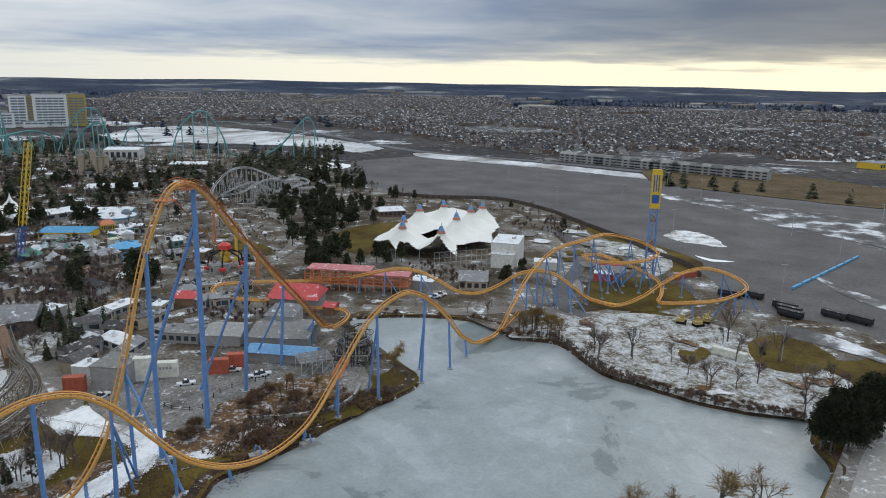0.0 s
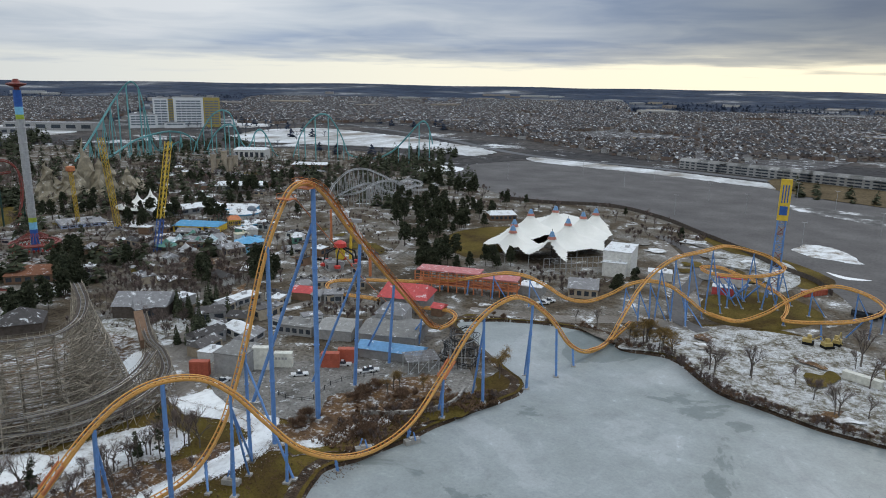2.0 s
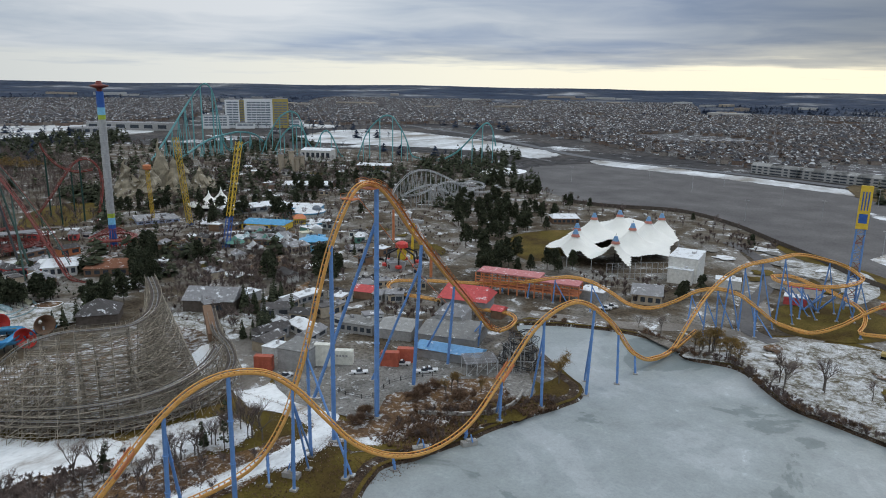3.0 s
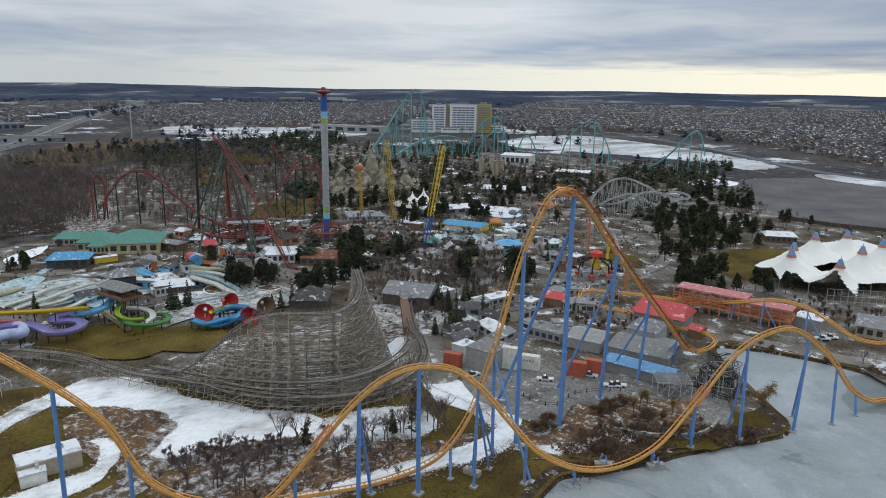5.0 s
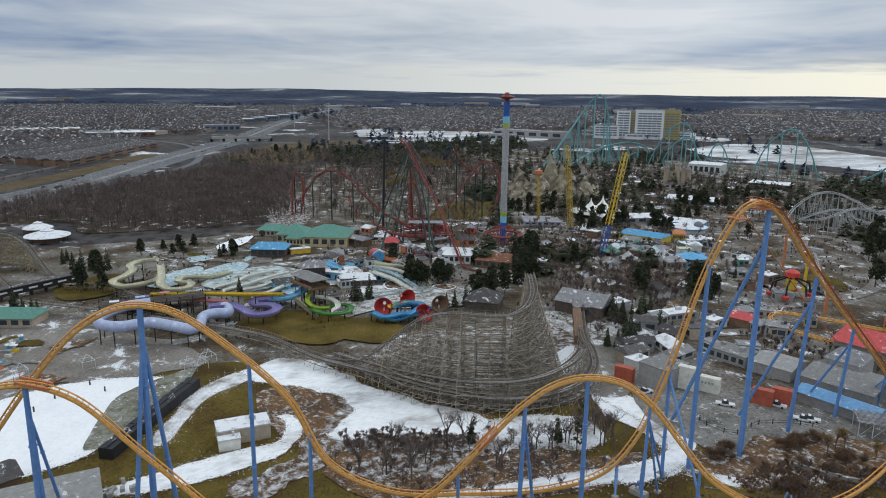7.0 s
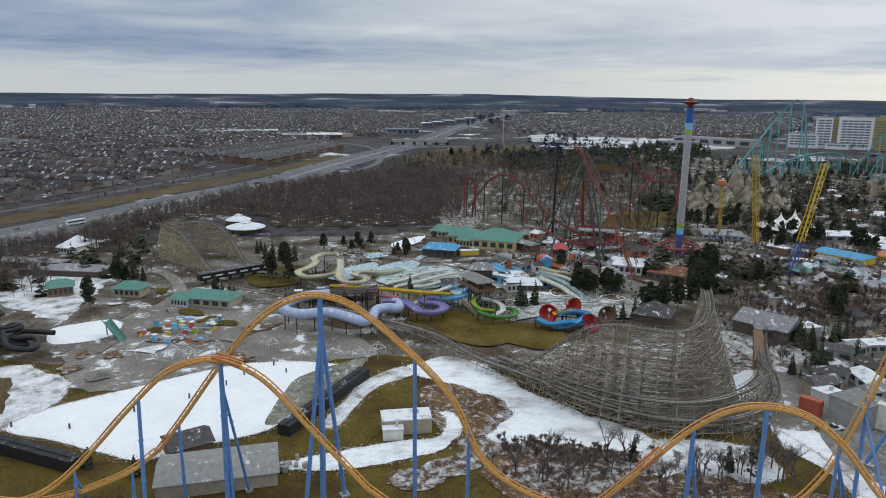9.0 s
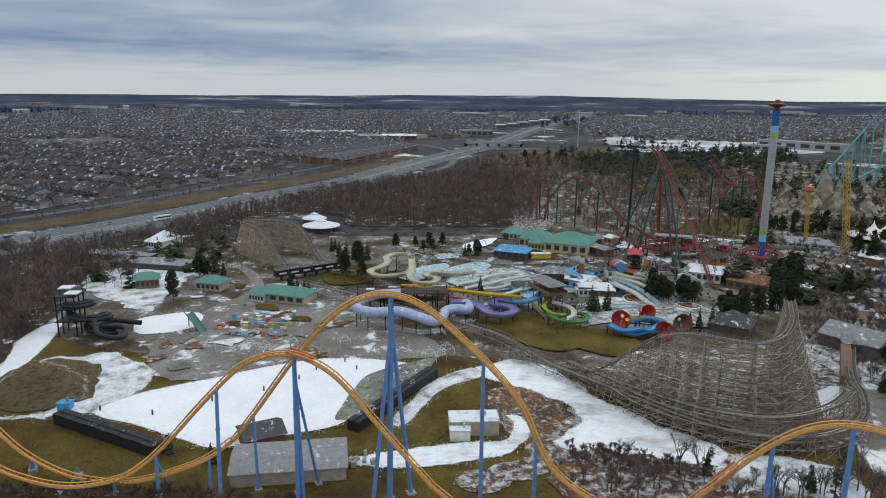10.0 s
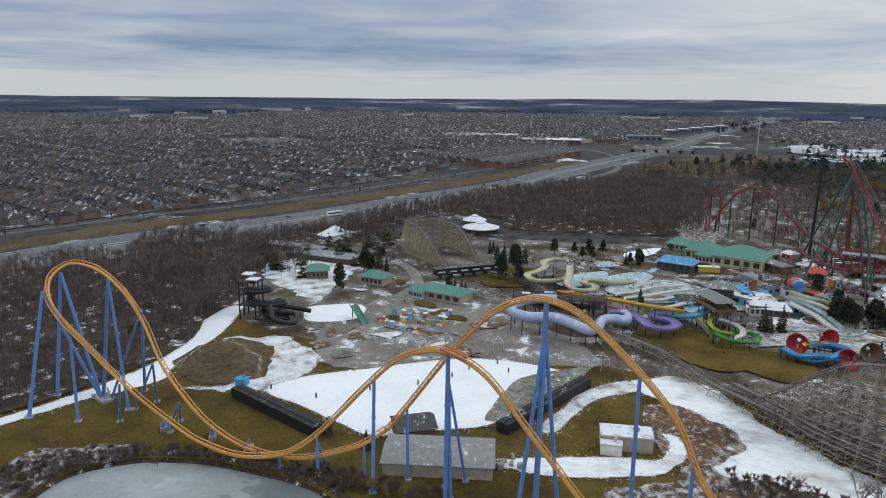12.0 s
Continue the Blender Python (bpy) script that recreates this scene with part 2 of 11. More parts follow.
def many_coloured(name, stops, rough=0.8, snow=0.0):
    """A surface whose colour differs from house to house."""
    mat = bpy.data.materials.new(name)
    mat.use_nodes = True
    add, link = node_tree(mat.node_tree)
    geo = add("ShaderNodeNewGeometry")
    r = math_node(add, "FRACT", math_node(add, "ADD", add("ShaderNodeObjectInfo").outputs["Random"], geo.outputs["Random Per Island"]))
    col = ramp_node(add, r, stops)
    n = add("ShaderNodeTexNoise", {"Vector": geo.outputs["Position"], "Scale": 0.9, "Detail": 4.0})
    col = mix_node(add, 1.0, col, ramp_node(add, n.outputs[0], [(0.3, (0.7,) * 3), (0.7, (1.2,) * 3)]), "MULTIPLY")
    if snow:
        cover = add("ShaderNodeTexNoise", {"Vector": geo.outputs["Position"], "Scale": 0.17, "Detail": 4.0, "Roughness": 0.7})
        # snow lasts on the slopes turned from the sun
        tilt = add("ShaderNodeVectorMath", {0: geo.outputs["Normal"], 1: (0.62, -0.62, 0.0)}, op="DOT_PRODUCT").outputs["Value"]
        shady = ramp_node(add, tilt, [(0.24, (0, 0, 0)), (0.31, (1, 1, 1))])
        lie = ramp_node(add, cover.outputs[0], [(0.60 - 0.2 * snow, (0, 0, 0)), (0.68 - 0.2 * snow, (0.8, 0.8, 0.8))])
        col = mix_node(add, math_node(add, "MULTIPLY", shady, lie), col, (0.70, 0.73, 0.76, 1))
    b = add("ShaderNodeBsdfPrincipled", {"Base Color": col, "Roughness": rough, "Specular IOR Level": 0.05 if rough >= 0.75 else 0.3})
    add("ShaderNodeOutputMaterial", {0: b.outputs[0]})
    MATS[name] = mat


many_coloured("house_roof", [(0.0, (0.045, 0.045, 0.05)), (0.3, (0.075, 0.07, 0.072)), (0.55, (0.105, 0.085, 0.075)), (0.8, (0.06, 0.063, 0.074)), (1.0, (0.15, 0.14, 0.14))], snow=0.24)
many_coloured("house_wall", [(0.0, (0.16, 0.115, 0.095)), (0.35, (0.21, 0.165, 0.14)), (0.6, (0.30, 0.275, 0.25)), (0.85, (0.15, 0.13, 0.125)), (1.0, (0.42, 0.42, 0.42))])
many_coloured("vehicle_paint", [(0.0, (0.03, 0.03, 0.035)), (0.35, (0.07, 0.075, 0.08)), (0.55, (0.6, 0.6, 0.6)), (0.8, (0.3, 0.31, 0.33)), (0.95, (0.28, 0.04, 0.03))], rough=0.35)
many_coloured("shed_wall", [(0.0, (0.30, 0.30, 0.30)), (0.4, (0.5, 0.5, 0.49)), (0.7, (0.24, 0.2, 0.17)), (1.0, (0.4, 0.35, 0.28))])

# paints and building stuff
paint("track_orange", (0.69, 0.37, 0.105), rough=0.45, var=0.12)
paint("track_deep_orange", (0.55, 0.19, 0.05), rough=0.5, var=0.15)
paint("support_blue", (0.135, 0.27, 0.56), rough=0.45, var=0.12)
paint("concrete", (0.34, 0.33, 0.31), rough=0.85, snow=0.15)
paint("weathered_wood", (0.31, 0.275, 0.225), rough=0.9, var=0.3, spread=0.5)
paint("dark_wood", (0.10, 0.085, 0.075), rough=0.9, var=0.3)
paint("rail_steel", (0.30, 0.30, 0.31), rough=0.4, metal=0.6)
paint("tent_white", (0.78, 0.78, 0.74), rough=0.55, var=0.05, scale=0.15, speck=0.03)
paint("cap_blue", (0.16, 0.30, 0.50), rough=0.5)
paint("cap_red", (0.42, 0.17, 0.13), rough=0.5)
paint("dark_gap", (0.025, 0.025, 0.028), rough=0.9)
paint("steel_grey", (0.40, 0.41, 0.42), rough=0.5, metal=0.2)
paint("white_steel", (0.58, 0.60, 0.61), rough=0.5)
paint("hospital_white", (0.72, 0.74, 0.76), rough=0.7, var=0.05)
paint("hospital_yellow", (0.42, 0.33, 0.10), rough=0.7, var=0.1)
paint("hospital_glass", (0.16, 0.19, 0.23), rough=0.3)
paint("pale_wall", (0.60, 0.60, 0.58), rough=0.8, spread=0.1)
paint("grey_wall", (0.32, 0.32, 0.32), rough=0.8, spread=0.15)
paint("beige_wall", (0.42, 0.36, 0.28), rough=0.85, spread=0.12)
paint("cream_wall", (0.50, 0.42, 0.24), rough=0.85, spread=0.12)
paint("brown_wall", (0.20, 0.13, 0.09), rough=0.85, spread=0.2)
paint("brick_wall", (0.22, 0.13, 0.095), rough=0.9, spread=0.35)
paint("black_panel", (0.022, 0.022, 0.025), rough=0.6, snow=0.05)
paint("red_steel", (0.20, 0.045, 0.036), rough=0.45, spread=0.1)
paint("red_roof", (0.52, 0.085, 0.085), rough=0.6, snow=0.05)
paint("pink_roof", (0.50, 0.19, 0.19), rough=0.7, snow=0.1)
paint("orange_steel", (0.52, 0.19, 0.085), rough=0.6)
paint("green_roof", (0.105, 0.25, 0.205), rough=0.7)
paint("blue_roof", (0.08, 0.30, 0.52), rough=0.55, snow=0.06)
paint("blue_awning", (0.15, 0.33, 0.56), rough=0.55, snow=0.08)
paint("grey_roof", (0.25, 0.25, 0.26), rough=0.8, snow=0.14, spread=0.15)
paint("plain_roof", (0.27, 0.27, 0.265), rough=0.8, snow=0.04, spread=0.2)
paint("dark_roof", (0.095, 0.09, 0.09), rough=0.85, snow=0.1, spread=0.3)
paint("snow_roof", (0.5, 0.5, 0.51), rough=0.8, snow=0.8)
# teal made a little paler to stand in for haze
paint("teal_steel", (0.15, 0.38, 0.40), rough=0.45)
paint("dark_green_steel", (0.02, 0.055, 0.045), rough=0.5)
paint("black_steel", (0.02, 0.021, 0.024), rough=0.5)
paint("yellow_steel", (0.66, 0.46, 0.05), rough=0.45)
paint("deep_blue", (0.035, 0.11, 0.38), rough=0.45)
paint("sky_blue", (0.22, 0.52, 0.74), rough=0.4)
paint("lime", (0.34, 0.44, 0.06), rough=0.4)
paint("green_slide", (0.10, 0.28, 0.08), rough=0.35)
paint("cream_slide", (0.54, 0.52, 0.38), rough=0.35, snow=0.1)
paint("lavender_slide", (0.38, 0.44, 0.62), rough=0.3, snow=0.12)
paint("purple_slide", (0.26, 0.23, 0.46), rough=0.3, snow=0.08)
paint("slide_blue", (0.10, 0.36, 0.62), rough=0.3)
paint("pool_blue", (0.33, 0.46, 0.50), rough=0.4, snow=0.3)
surface("pool_mix", [(0.38, (0.60, 0.63, 0.62)), (0.44, (0.44, 0.52, 0.52)), (0.48, (0.30, 0.44, 0.48)), (0.52, (0.40, 0.41, 0.38)), (0.58, (0.17, 0.155, 0.13))], scale=0.2, fine_scale=1.2, speck=0.15, rough=0.5)
paint("funnel_red", (0.55, 0.06, 0.05), rough=0.35)
paint("container_red", (0.40, 0.10, 0.06), rough=0.6, spread=0.12)
paint("container_white", (0.66, 0.66, 0.60), rough=0.6)
paint("dull_yellow", (0.42, 0.32, 0.12), rough=0.6)
paint("tan_wood", (0.36, 0.31, 0.22), rough=0.9, var=0.25, spread=0.3)
paint("terracotta", (0.20, 0.095, 0.06), rough=0.8, snow=0.06)
paint("rock_beige", (0.30, 0.265, 0.20), rough=0.9, var=0.35, scale=0.2, snow=0.1)
paint("glass_dark", (0.05, 0.06, 0.075), rough=0.15, var=0.3)
paint("tyre", (0.02, 0.02, 0.02), rough=0.8)
paint("car_white", (0.7, 0.71, 0.72), rough=0.3)
paint("car_dark", (0.05, 0.055, 0.06), rough=0.3, spread=0.5)
paint("car_silver", (0.35, 0.36, 0.38), rough=0.3, spread=0.3)


# ---- mesh helpers ----
class Shape:
    """Collects vertices and faces of one mesh."""

    def __init__(self):
        self.v, self.f = [], []

    def quad(self, a, b, c, d):
        n = len(self.v)
        self.v += [tuple(a), tuple(b), tuple(c), tuple(d)]
        self.f.append((n, n + 1, n + 2, n + 3))
        return self

    def tri(self, a, b, c):
        n = len(self.v)
        self.v += [tuple(a), tuple(b), tuple(c)]
        self.f.append((n, n + 1, n + 2))
        return self

    def box(self, x, y, z, w, d, h, turn=0.0):
        """Centre x, y, foot z; width, depth, height; turned by degrees."""
        c, s, n = math.cos(radians(turn)), math.sin(radians(turn)), len(self.v)
        for k in (z, z + h):
            for i, j in ((-1, -1), (1, -1), (1, 1), (-1, 1)):
                px, py = i * w / 2, j * d / 2
                self.v.append((x + c * px - s * py, y + s * px + c * py, k))
        self.f += [(n + 3, n + 2, n + 1, n), (n + 4, n + 5, n + 6, n + 7)]
        self.f += [(n + i, n + (i + 1) % 4, n + 4 + (i + 1) % 4, n + 4 + i) for i in range(4)]
        return self

    def beam(self, a, b, r0, r1=None, sides=4, caps=True):
        """A tapering bar from a to b."""
        a, b = Vector(a), Vector(b)
        r1 = r0 if r1 is None else r1
        way = b - a
        if way.length < 1e-6:
            return self
        way.normalize()
        u = way.cross(Vector((0, 0, 1)) if abs(way.z) < 0.95 else Vector((1, 0, 0))).normalized()
        w, n = way.cross(u), len(self.v)
        for p, r in ((a, r0), (b, r1)):
            for i in range(sides):
                t = math.tau * (i + 0.5) / sides
                self.v.append(tuple(p + u * (r * math.cos(t)) + w * (r * math.sin(t))))
        self.f += [(n + i, n + (i + 1) % sides, n + sides + (i + 1) % sides, n + sides + i) for i in range(sides)]
        if caps:
            self.f += [tuple(range(n + sides - 1, n - 1, -1)), tuple(range(n + sides, n + 2 * sides))]
        return self

    def tube(self, pts, r, sides=8, arc=None, up=None):
        """A pipe along pts; arc: (start, end) degrees of an open channel, 0 pointing sideways, 270 down. up: one vector a point."""
        n, rings = len(self.v), []
        closed = arc is None
        steps = sides if closed else sides + 1
        for i, p in enumerate(pts):
            p = Vector(p)
            way = (Vector(pts[min(i + 1, len(pts) - 1)]) - Vector(pts[max(i - 1, 0)])).normalized()
            top = Vector(up[i]) if up else Vector((0, 0, 1))
            u = way.cross(top)
            u = u.normalized() if u.length > 1e-3 else Vector((1, 0, 0))
            w = u.cross(way)
            rr = r[i] if isinstance(r, (list, tuple)) else r
            for k in range(steps):
                t = math.tau * k / sides if closed else radians(arc[0] + (arc[1] - arc[0]) * k / sides)
                self.v.append(tuple(p + u * (rr * math.cos(t)) + w * (rr * math.sin(t))))
            rings.append(n + i * steps)
        for a, b in zip(rings, rings[1:]):
            for k in range(sides):
                j = (k + 1) % steps
                self.f.append((a + k, a + j, b + j, b + k))
        return self

    def lathe(self, x, y, profile, sides=16):
        """A turned body: profile of (radius, z)."""
        n = len(self.v)
        for r, z in profile:
            for k in range(sides):
                t = math.tau * k / sides
                self.v.append((x + r * math.cos(t), y + r * math.sin(t), z))
        for i in range(len(profile) - 1):
            for k in range(sides):
                a, b = n + i * sides + k, n + i * sides + (k + 1) % sides
                self.f.append((a, b, b + sides, a + sides))
        return self

    def mesh(self, name, mat, smooth=False):
        me = bpy.data.meshes.new(name)
        me.from_pydata(self.v, [], self.f)
        if isinstance(mat, (list, tuple)):
            for m in mat:
                me.materials.append(MATS[m])
        else:
            me.materials.append(MATS[mat])
        if smooth:
            me.polygons.foreach_set("use_smooth", [True] * len(me.polygons))
        me.update()
        return me


def part(name, shape, material, parent, label="", smooth=False):
    ob = new(name, shape.mesh(name, material, smooth))
    ob.parent = parent
    if label:
        tagged(ob, label)
    return ob


def thing(name, label, category, group="", at=(0, 0, 0), turn=0.0):
    ob = new(name)
    ob.empty_display_size = 0.5
    ob.matrix_basis = pose(*at, 0, 0, turn)
    return tagged(ob, label, category, group)


def solid(name, shape, material, label, category, group="", kind="", smooth=False):
    return tagged(new(name, shape.mesh(name, material, smooth)), label, category, group, kind)


def spline(pts, step=2.0, closed=False):
    """Catmull-Rom through pts, in steps of about that length."""
    pts = [Vector(p) for p in pts]
    n, out = len(pts), []
    for i in range(n if closed else n - 1):
        if closed:
            p0, p1, p2, p3 = (pts[(i + k) % n] for k in (-1, 0, 1, 2))
        else:
            p1, p2 = pts[i], pts[i + 1]
            p0 = pts[i - 1] if i else p1 * 2 - p2
            p3 = pts[i + 2] if i + 2 < n else p2 * 2 - p1
        # centripetal spacing keeps long and short spans free of loops
        t1 = max((p1 - p0).length, 1e-4) ** 0.5
        t2 = t1 + max((p2 - p1).length, 1e-4) ** 0.5
        t3 = t2 + max((p3 - p2).length, 1e-4) ** 0.5
        m = max(1, round((p2 - p1).length / step))
        for k in range(m):
            t = t1 + (t2 - t1) * k / m
            a1 = p0 * ((t1 - t) / t1) + p1 * (t / t1)
            a2 = p1 * ((t2 - t) / (t2 - t1)) + p2 * ((t - t1) / (t2 - t1))
            a3 = p2 * ((t3 - t) / (t3 - t2)) + p3 * ((t - t2) / (t3 - t2))
            b1 = a1 * ((t2 - t) / t2) + a2 * (t / t2)
            b2 = a2 * ((t3 - t) / (t3 - t1)) + a3 * ((t - t1) / (t3 - t1))
            out.append(b1 * ((t2 - t) / (t2 - t1)) + b2 * ((t - t1) / (t2 - t1)))
    if not closed:
        out.append(pts[-1])
    return out


def inside(x, y, poly):
    hit = False
    for (ax, ay), (bx, by) in zip(poly, poly[1:] + poly[:1]):
        if (ay > y) != (by > y) and x < (bx - ax) * (y - ay) / (by - ay) + ax:
            hit = not hit
    return hit


def outline(pts, ragged=0.0, step=3.0, smooth=True):
    """A closed, smoothed outline in plan with an uneven edge."""
    edge = spline([(x, y, 0) for x, y in pts], step, True) if smooth else [Vector((x, y, 0)) for x, y in pts]
    if ragged:
        edge = [p + Vector((noise.noise((p.x * 0.11, p.y * 0.11, 1.7)) + 0.6 * noise.noise((p.x * 0.37, p.y * 0.37, 4.1)), noise.noise((p.x * 0.11, p.y * 0.11, 7.3)) + 0.6 * noise.noise((p.x * 0.37, p.y * 0.37, 9.9)), 0)) * ragged for p in edge]
    return [(p.x, p.y) for p in edge]


LAYERS = []


def sheet(name, pts, z, material, label="", category="", ragged=0.0, step=3.0, smooth=True, kind="structure", thick=0.0):
    """A flat piece of ground cover."""
    LAYERS.append(name)
    z += 0.0013 * len(LAYERS) if name != "lake" else 0
    edge = outline(pts, ragged, step, smooth)
    bm = bmesh.new()
    vs = [bm.verts.new((x, y, z)) for x, y in edge]
    f = bm.faces.new(vs)
    f.normal_update()
    if f.normal.z < 0:
        f.normal_flip()
    if thick:
        out = bmesh.ops.extrude_face_region(bm, geom=[f])
        bmesh.ops.translate(bm, verts=[v for v in out["geom"] if isinstance(v, bmesh.types.BMVert)], vec=(0, 0, thick))
    bmesh.ops.triangulate(bm, faces=bm.faces[:])
    me = bpy.data.meshes.new(name)
    bm.to_mesh(me)
    bm.free()
    me.materials.append(MATS[material])
    return tagged(new(name, me), label or name.replace("_", " "), category, "", kind)


def strip(name, pts, width, z, material, label, category="road", step=6.0, kind="structure"):
    """A road or path of even width along a line."""
    line, s = spline([(x, y, 0) for x, y in pts], step), Shape()
    n = 0
    for i, p in enumerate(line):
        way = (line[min(i + 1, len(line) - 1)] - line[max(i - 1, 0)]).normalized()
        side = Vector((way.y, -way.x, 0)) * (width / 2)
        s.v += [(*(p + side).xy, z), (*(p - side).xy, z)]
        if i:
            s.f.append((n - 1, n - 2, n, n + 1))
        n += 2
    me = s.mesh(name, material)
    me.update()
    if me.polygons[0].normal.z < 0:
        me.flip_normals()
    return tagged(new(name, me), label, category, "", kind)


# ---- the land: one sheet to the horizon, rising to a wooded ridge ----
def land():
    s = Shape()
    radii = [0, 60, 120, 200, 300, 420, 560, 720, 900, 1150, 1450, 1800, 2200, 2600, 3000, 3350, 3650, 3900, 4100, 4300, 4480, 4640, 4780, 4900, 4975]
    spokes = 240
    s.v.append((0, 0, -3.0))
    for r in radii[1:]:
        for k in range(spokes):
            t = math.tau * k / spokes
            x, y = r * math.cos(t), r * math.sin(t)
            rise = max(0.0, (r - 3200) / 1775) ** 1.3
            hill = 58 + 16 * noise.noise((2.2 * math.cos(t), 2.2 * math.sin(t), 0.4)) + 8 * noise.noise((9 * math.cos(t), 9 * math.sin(t), 3.4)) + 2.5 * noise.noise((60 * math.cos(t), 60 * math.sin(t), 8.0))
            s.v.append((x, y, rise * hill if r > 500 else -3.0 if r <= 300 else -0.04))
    for k in range(spokes):
        s.f.append((0, 1 + k, 1 + (k + 1) % spokes))
    for i in range(len(radii) - 2):
        for k in range(spokes):
            a, b = 1 + i * spokes + k, 1 + i * spokes + (k + 1) % spokes
            s.f.append((a, a + spokes, b + spokes, b))
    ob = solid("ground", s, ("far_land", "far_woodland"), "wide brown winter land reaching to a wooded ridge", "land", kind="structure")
    # outer faces take the woodland colour with haze painted in
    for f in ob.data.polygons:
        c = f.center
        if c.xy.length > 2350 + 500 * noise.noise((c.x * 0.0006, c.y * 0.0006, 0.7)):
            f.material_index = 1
    return ob


land()


# ---- park ground and its covers ----
LAKE = [*[(-105.5, 112.9), (-107, 120.6), (-103.9, 127.5), (-98.3, 145.5), (-94.4, 161.6), (-88.3, 178.6), (-85.9, 189.1), (-88.8, 195.5), (-101.1, 204.3), (-117.9, 217.1), (-136.1, 234.1), (-121.5, 245.6), (-99.7, 253.7), (-79.8, 252.1), (-70.9, 242.6), (-53.8, 244.2), (-32.4, 223.2), (-17.1, 218.2), (-3.1, 213.6), (12.9, 212.7), (28.2, 214.7), (28.4, 199.9), (31.4, 188.7)], (27, 168), (10, 60), (-40, -60), (-90, -120), *[(-131, -123.5), (-139.4, -122.6), (-146.7, -116.8), (-152.2, -105.7), (-153.9, -90.4), (-151.8, -75.2), (-148.6, -61.7), (-145, -54.6)], (-110, -20), (-92, 40), (-95, 90)]


def park_ground():
    """The park's ground with the lake basin left out of it and a sloping bank round the water."""
    shore = outline(LAKE, 0.5, 3.0)
    rim = [(430 * math.cos(math.tau * k / 90), 430 * math.sin(math.tau * k / 90)) for k in range(90)]
    bm = bmesh.new()
    ring = [[bm.verts.new((x, y, z)) for x, y in pts] for pts, z in ((rim, 0.0), (shore, 0.0))]
    edges = []
    for vs in ring:
        edges += [bm.edges.new((a, b)) for a, b in zip(vs, vs[1:] + vs[:1])]
    bmesh.ops.triangle_fill(bm, edges=edges, use_beauty=True)
    for f in bm.faces:
        if f.normal.z < 0:
            f.normal_flip()
    me = bpy.data.meshes.new("park_ground")
    bm.to_mesh(me)
    bm.free()
    me.materials.append(MATS["brown_grass"])
    tagged(new("park_ground", me), "olive-brown winter grass of the park round the frozen lake", "grass", "", "structure")
    s, n = Shape(), len(shore)
    cx, cy = -60, 120
    for i, (x, y) in enumerate(shore):
        ax, ay = shore[i - 1]
        bx, by = shore[(i + 1) % n]
        out = Vector((by - ay, ax - bx, 0)).normalized()
        if inside(x + out.x * 1.5, y + out.y * 1.5, shore):
            out = -out
        lump = 0.5 * noise.noise((x * 0.3, y * 0.3, 2))
        s.v += [(x - out.x * 0.7, y - out.y * 0.7, -1.15), (x + out.x * 0.3, y + out.y * 0.3, -0.2), (x + out.x * (2.2 + lump * 2), y + out.y * (2.2 + lump * 2), 0.22 + lump * 0.25), (x + out.x * 4.2, y + out.y * 4.2, 0.02)]
    for i in range(n):
        for k in range(3):
            a, b = i * 4 + k, ((i + 1) % n) * 4 + k
            s.f.append((a, b, b + 1, a + 1))
    solid("lake_bank", s, "bank", "dark earth bank with dead reeds along the lake", "bank", kind="structure", smooth=True)
    return shore


SHORE = park_ground()
sheet("lake", LAKE, -1.0, "lake_ice", "grey-blue lake frozen over with milky ice", "lake", ragged=0.5)

# the wide paved and planted middle of the park
PARK = [(-385.4, 632.2), (-546, 746.1), (-679.4, 711), (-781.8, 644), (-926.3, 549.4), (-1051.2, 467.6)] + [(-833.3, 342), (-866.6, 248), (-809.2, 140.3), (-525.1, 89.3), (-461.7, 36.3), (-459.2, -37.6)] + [(-436.1, -166.7), (-341.9, -169.8), (-268.2, -139.5), (-244.2, -85.5), (-240.5, -32.3), (-242.7, 12.4), (-228.9, 46.7), (-203.3, 78), (-198.9, 89.4)] + [(-198, 82.7), (-177.2, 100.3), (-167.9, 115.4), (-180.5, 138), (-152.3, 148.6), (-132.5, 143.5), (-113.3, 155), (-104.3, 175.8), (-98.6, 198.1)] + [(-104, 205.9), (-138.5, 235.9), (-127.8, 253), (-101.3, 257.6), (-72, 245.8), (-60.7, 277.1), (-26.4, 297.6), (13.5, 279.6), (44.7, 269.9), (61.6, 302.4), (49.9, 314.5), (13.9, 321.2), (-13.3, 387), (-77.6, 459), (-119.4, 504.9), (-174.9, 539.7), (-225.8, 518.1), (-262.8, 530.6), (-320.1, 574.9)]
sheet("park_pavement", PARK, 0.06, "park_mix", "patchy grey pavement and bare ground dusted with snow", "pavement", step=6)
LOT = [(-380.7, 624.4), (-397.3, 714), (-349.4, 799.9), (-268.3, 779.9), (-169.9, 760.2), (-76.2, 728.2), (3, 708.9), (117.1, 653.3), (194.6, 622.5), (99.4, 289.9), (60.9, 298.1), (49.5, 310.6), (13.8, 318.6), (-6.7, 365.8), (-22.4, 393), (-47.7, 425.2), (-77.6, 459), (-119.4, 504.9), (-174.9, 539.7), (-226.9, 520.6), (-262.8, 530.6), (-316.5, 568.5)]
sheet("parking_lot", LOT, 0.12, "asphalt", "wide empty dark asphalt parking lot", "parking lot", step=8)


SNOWS = []


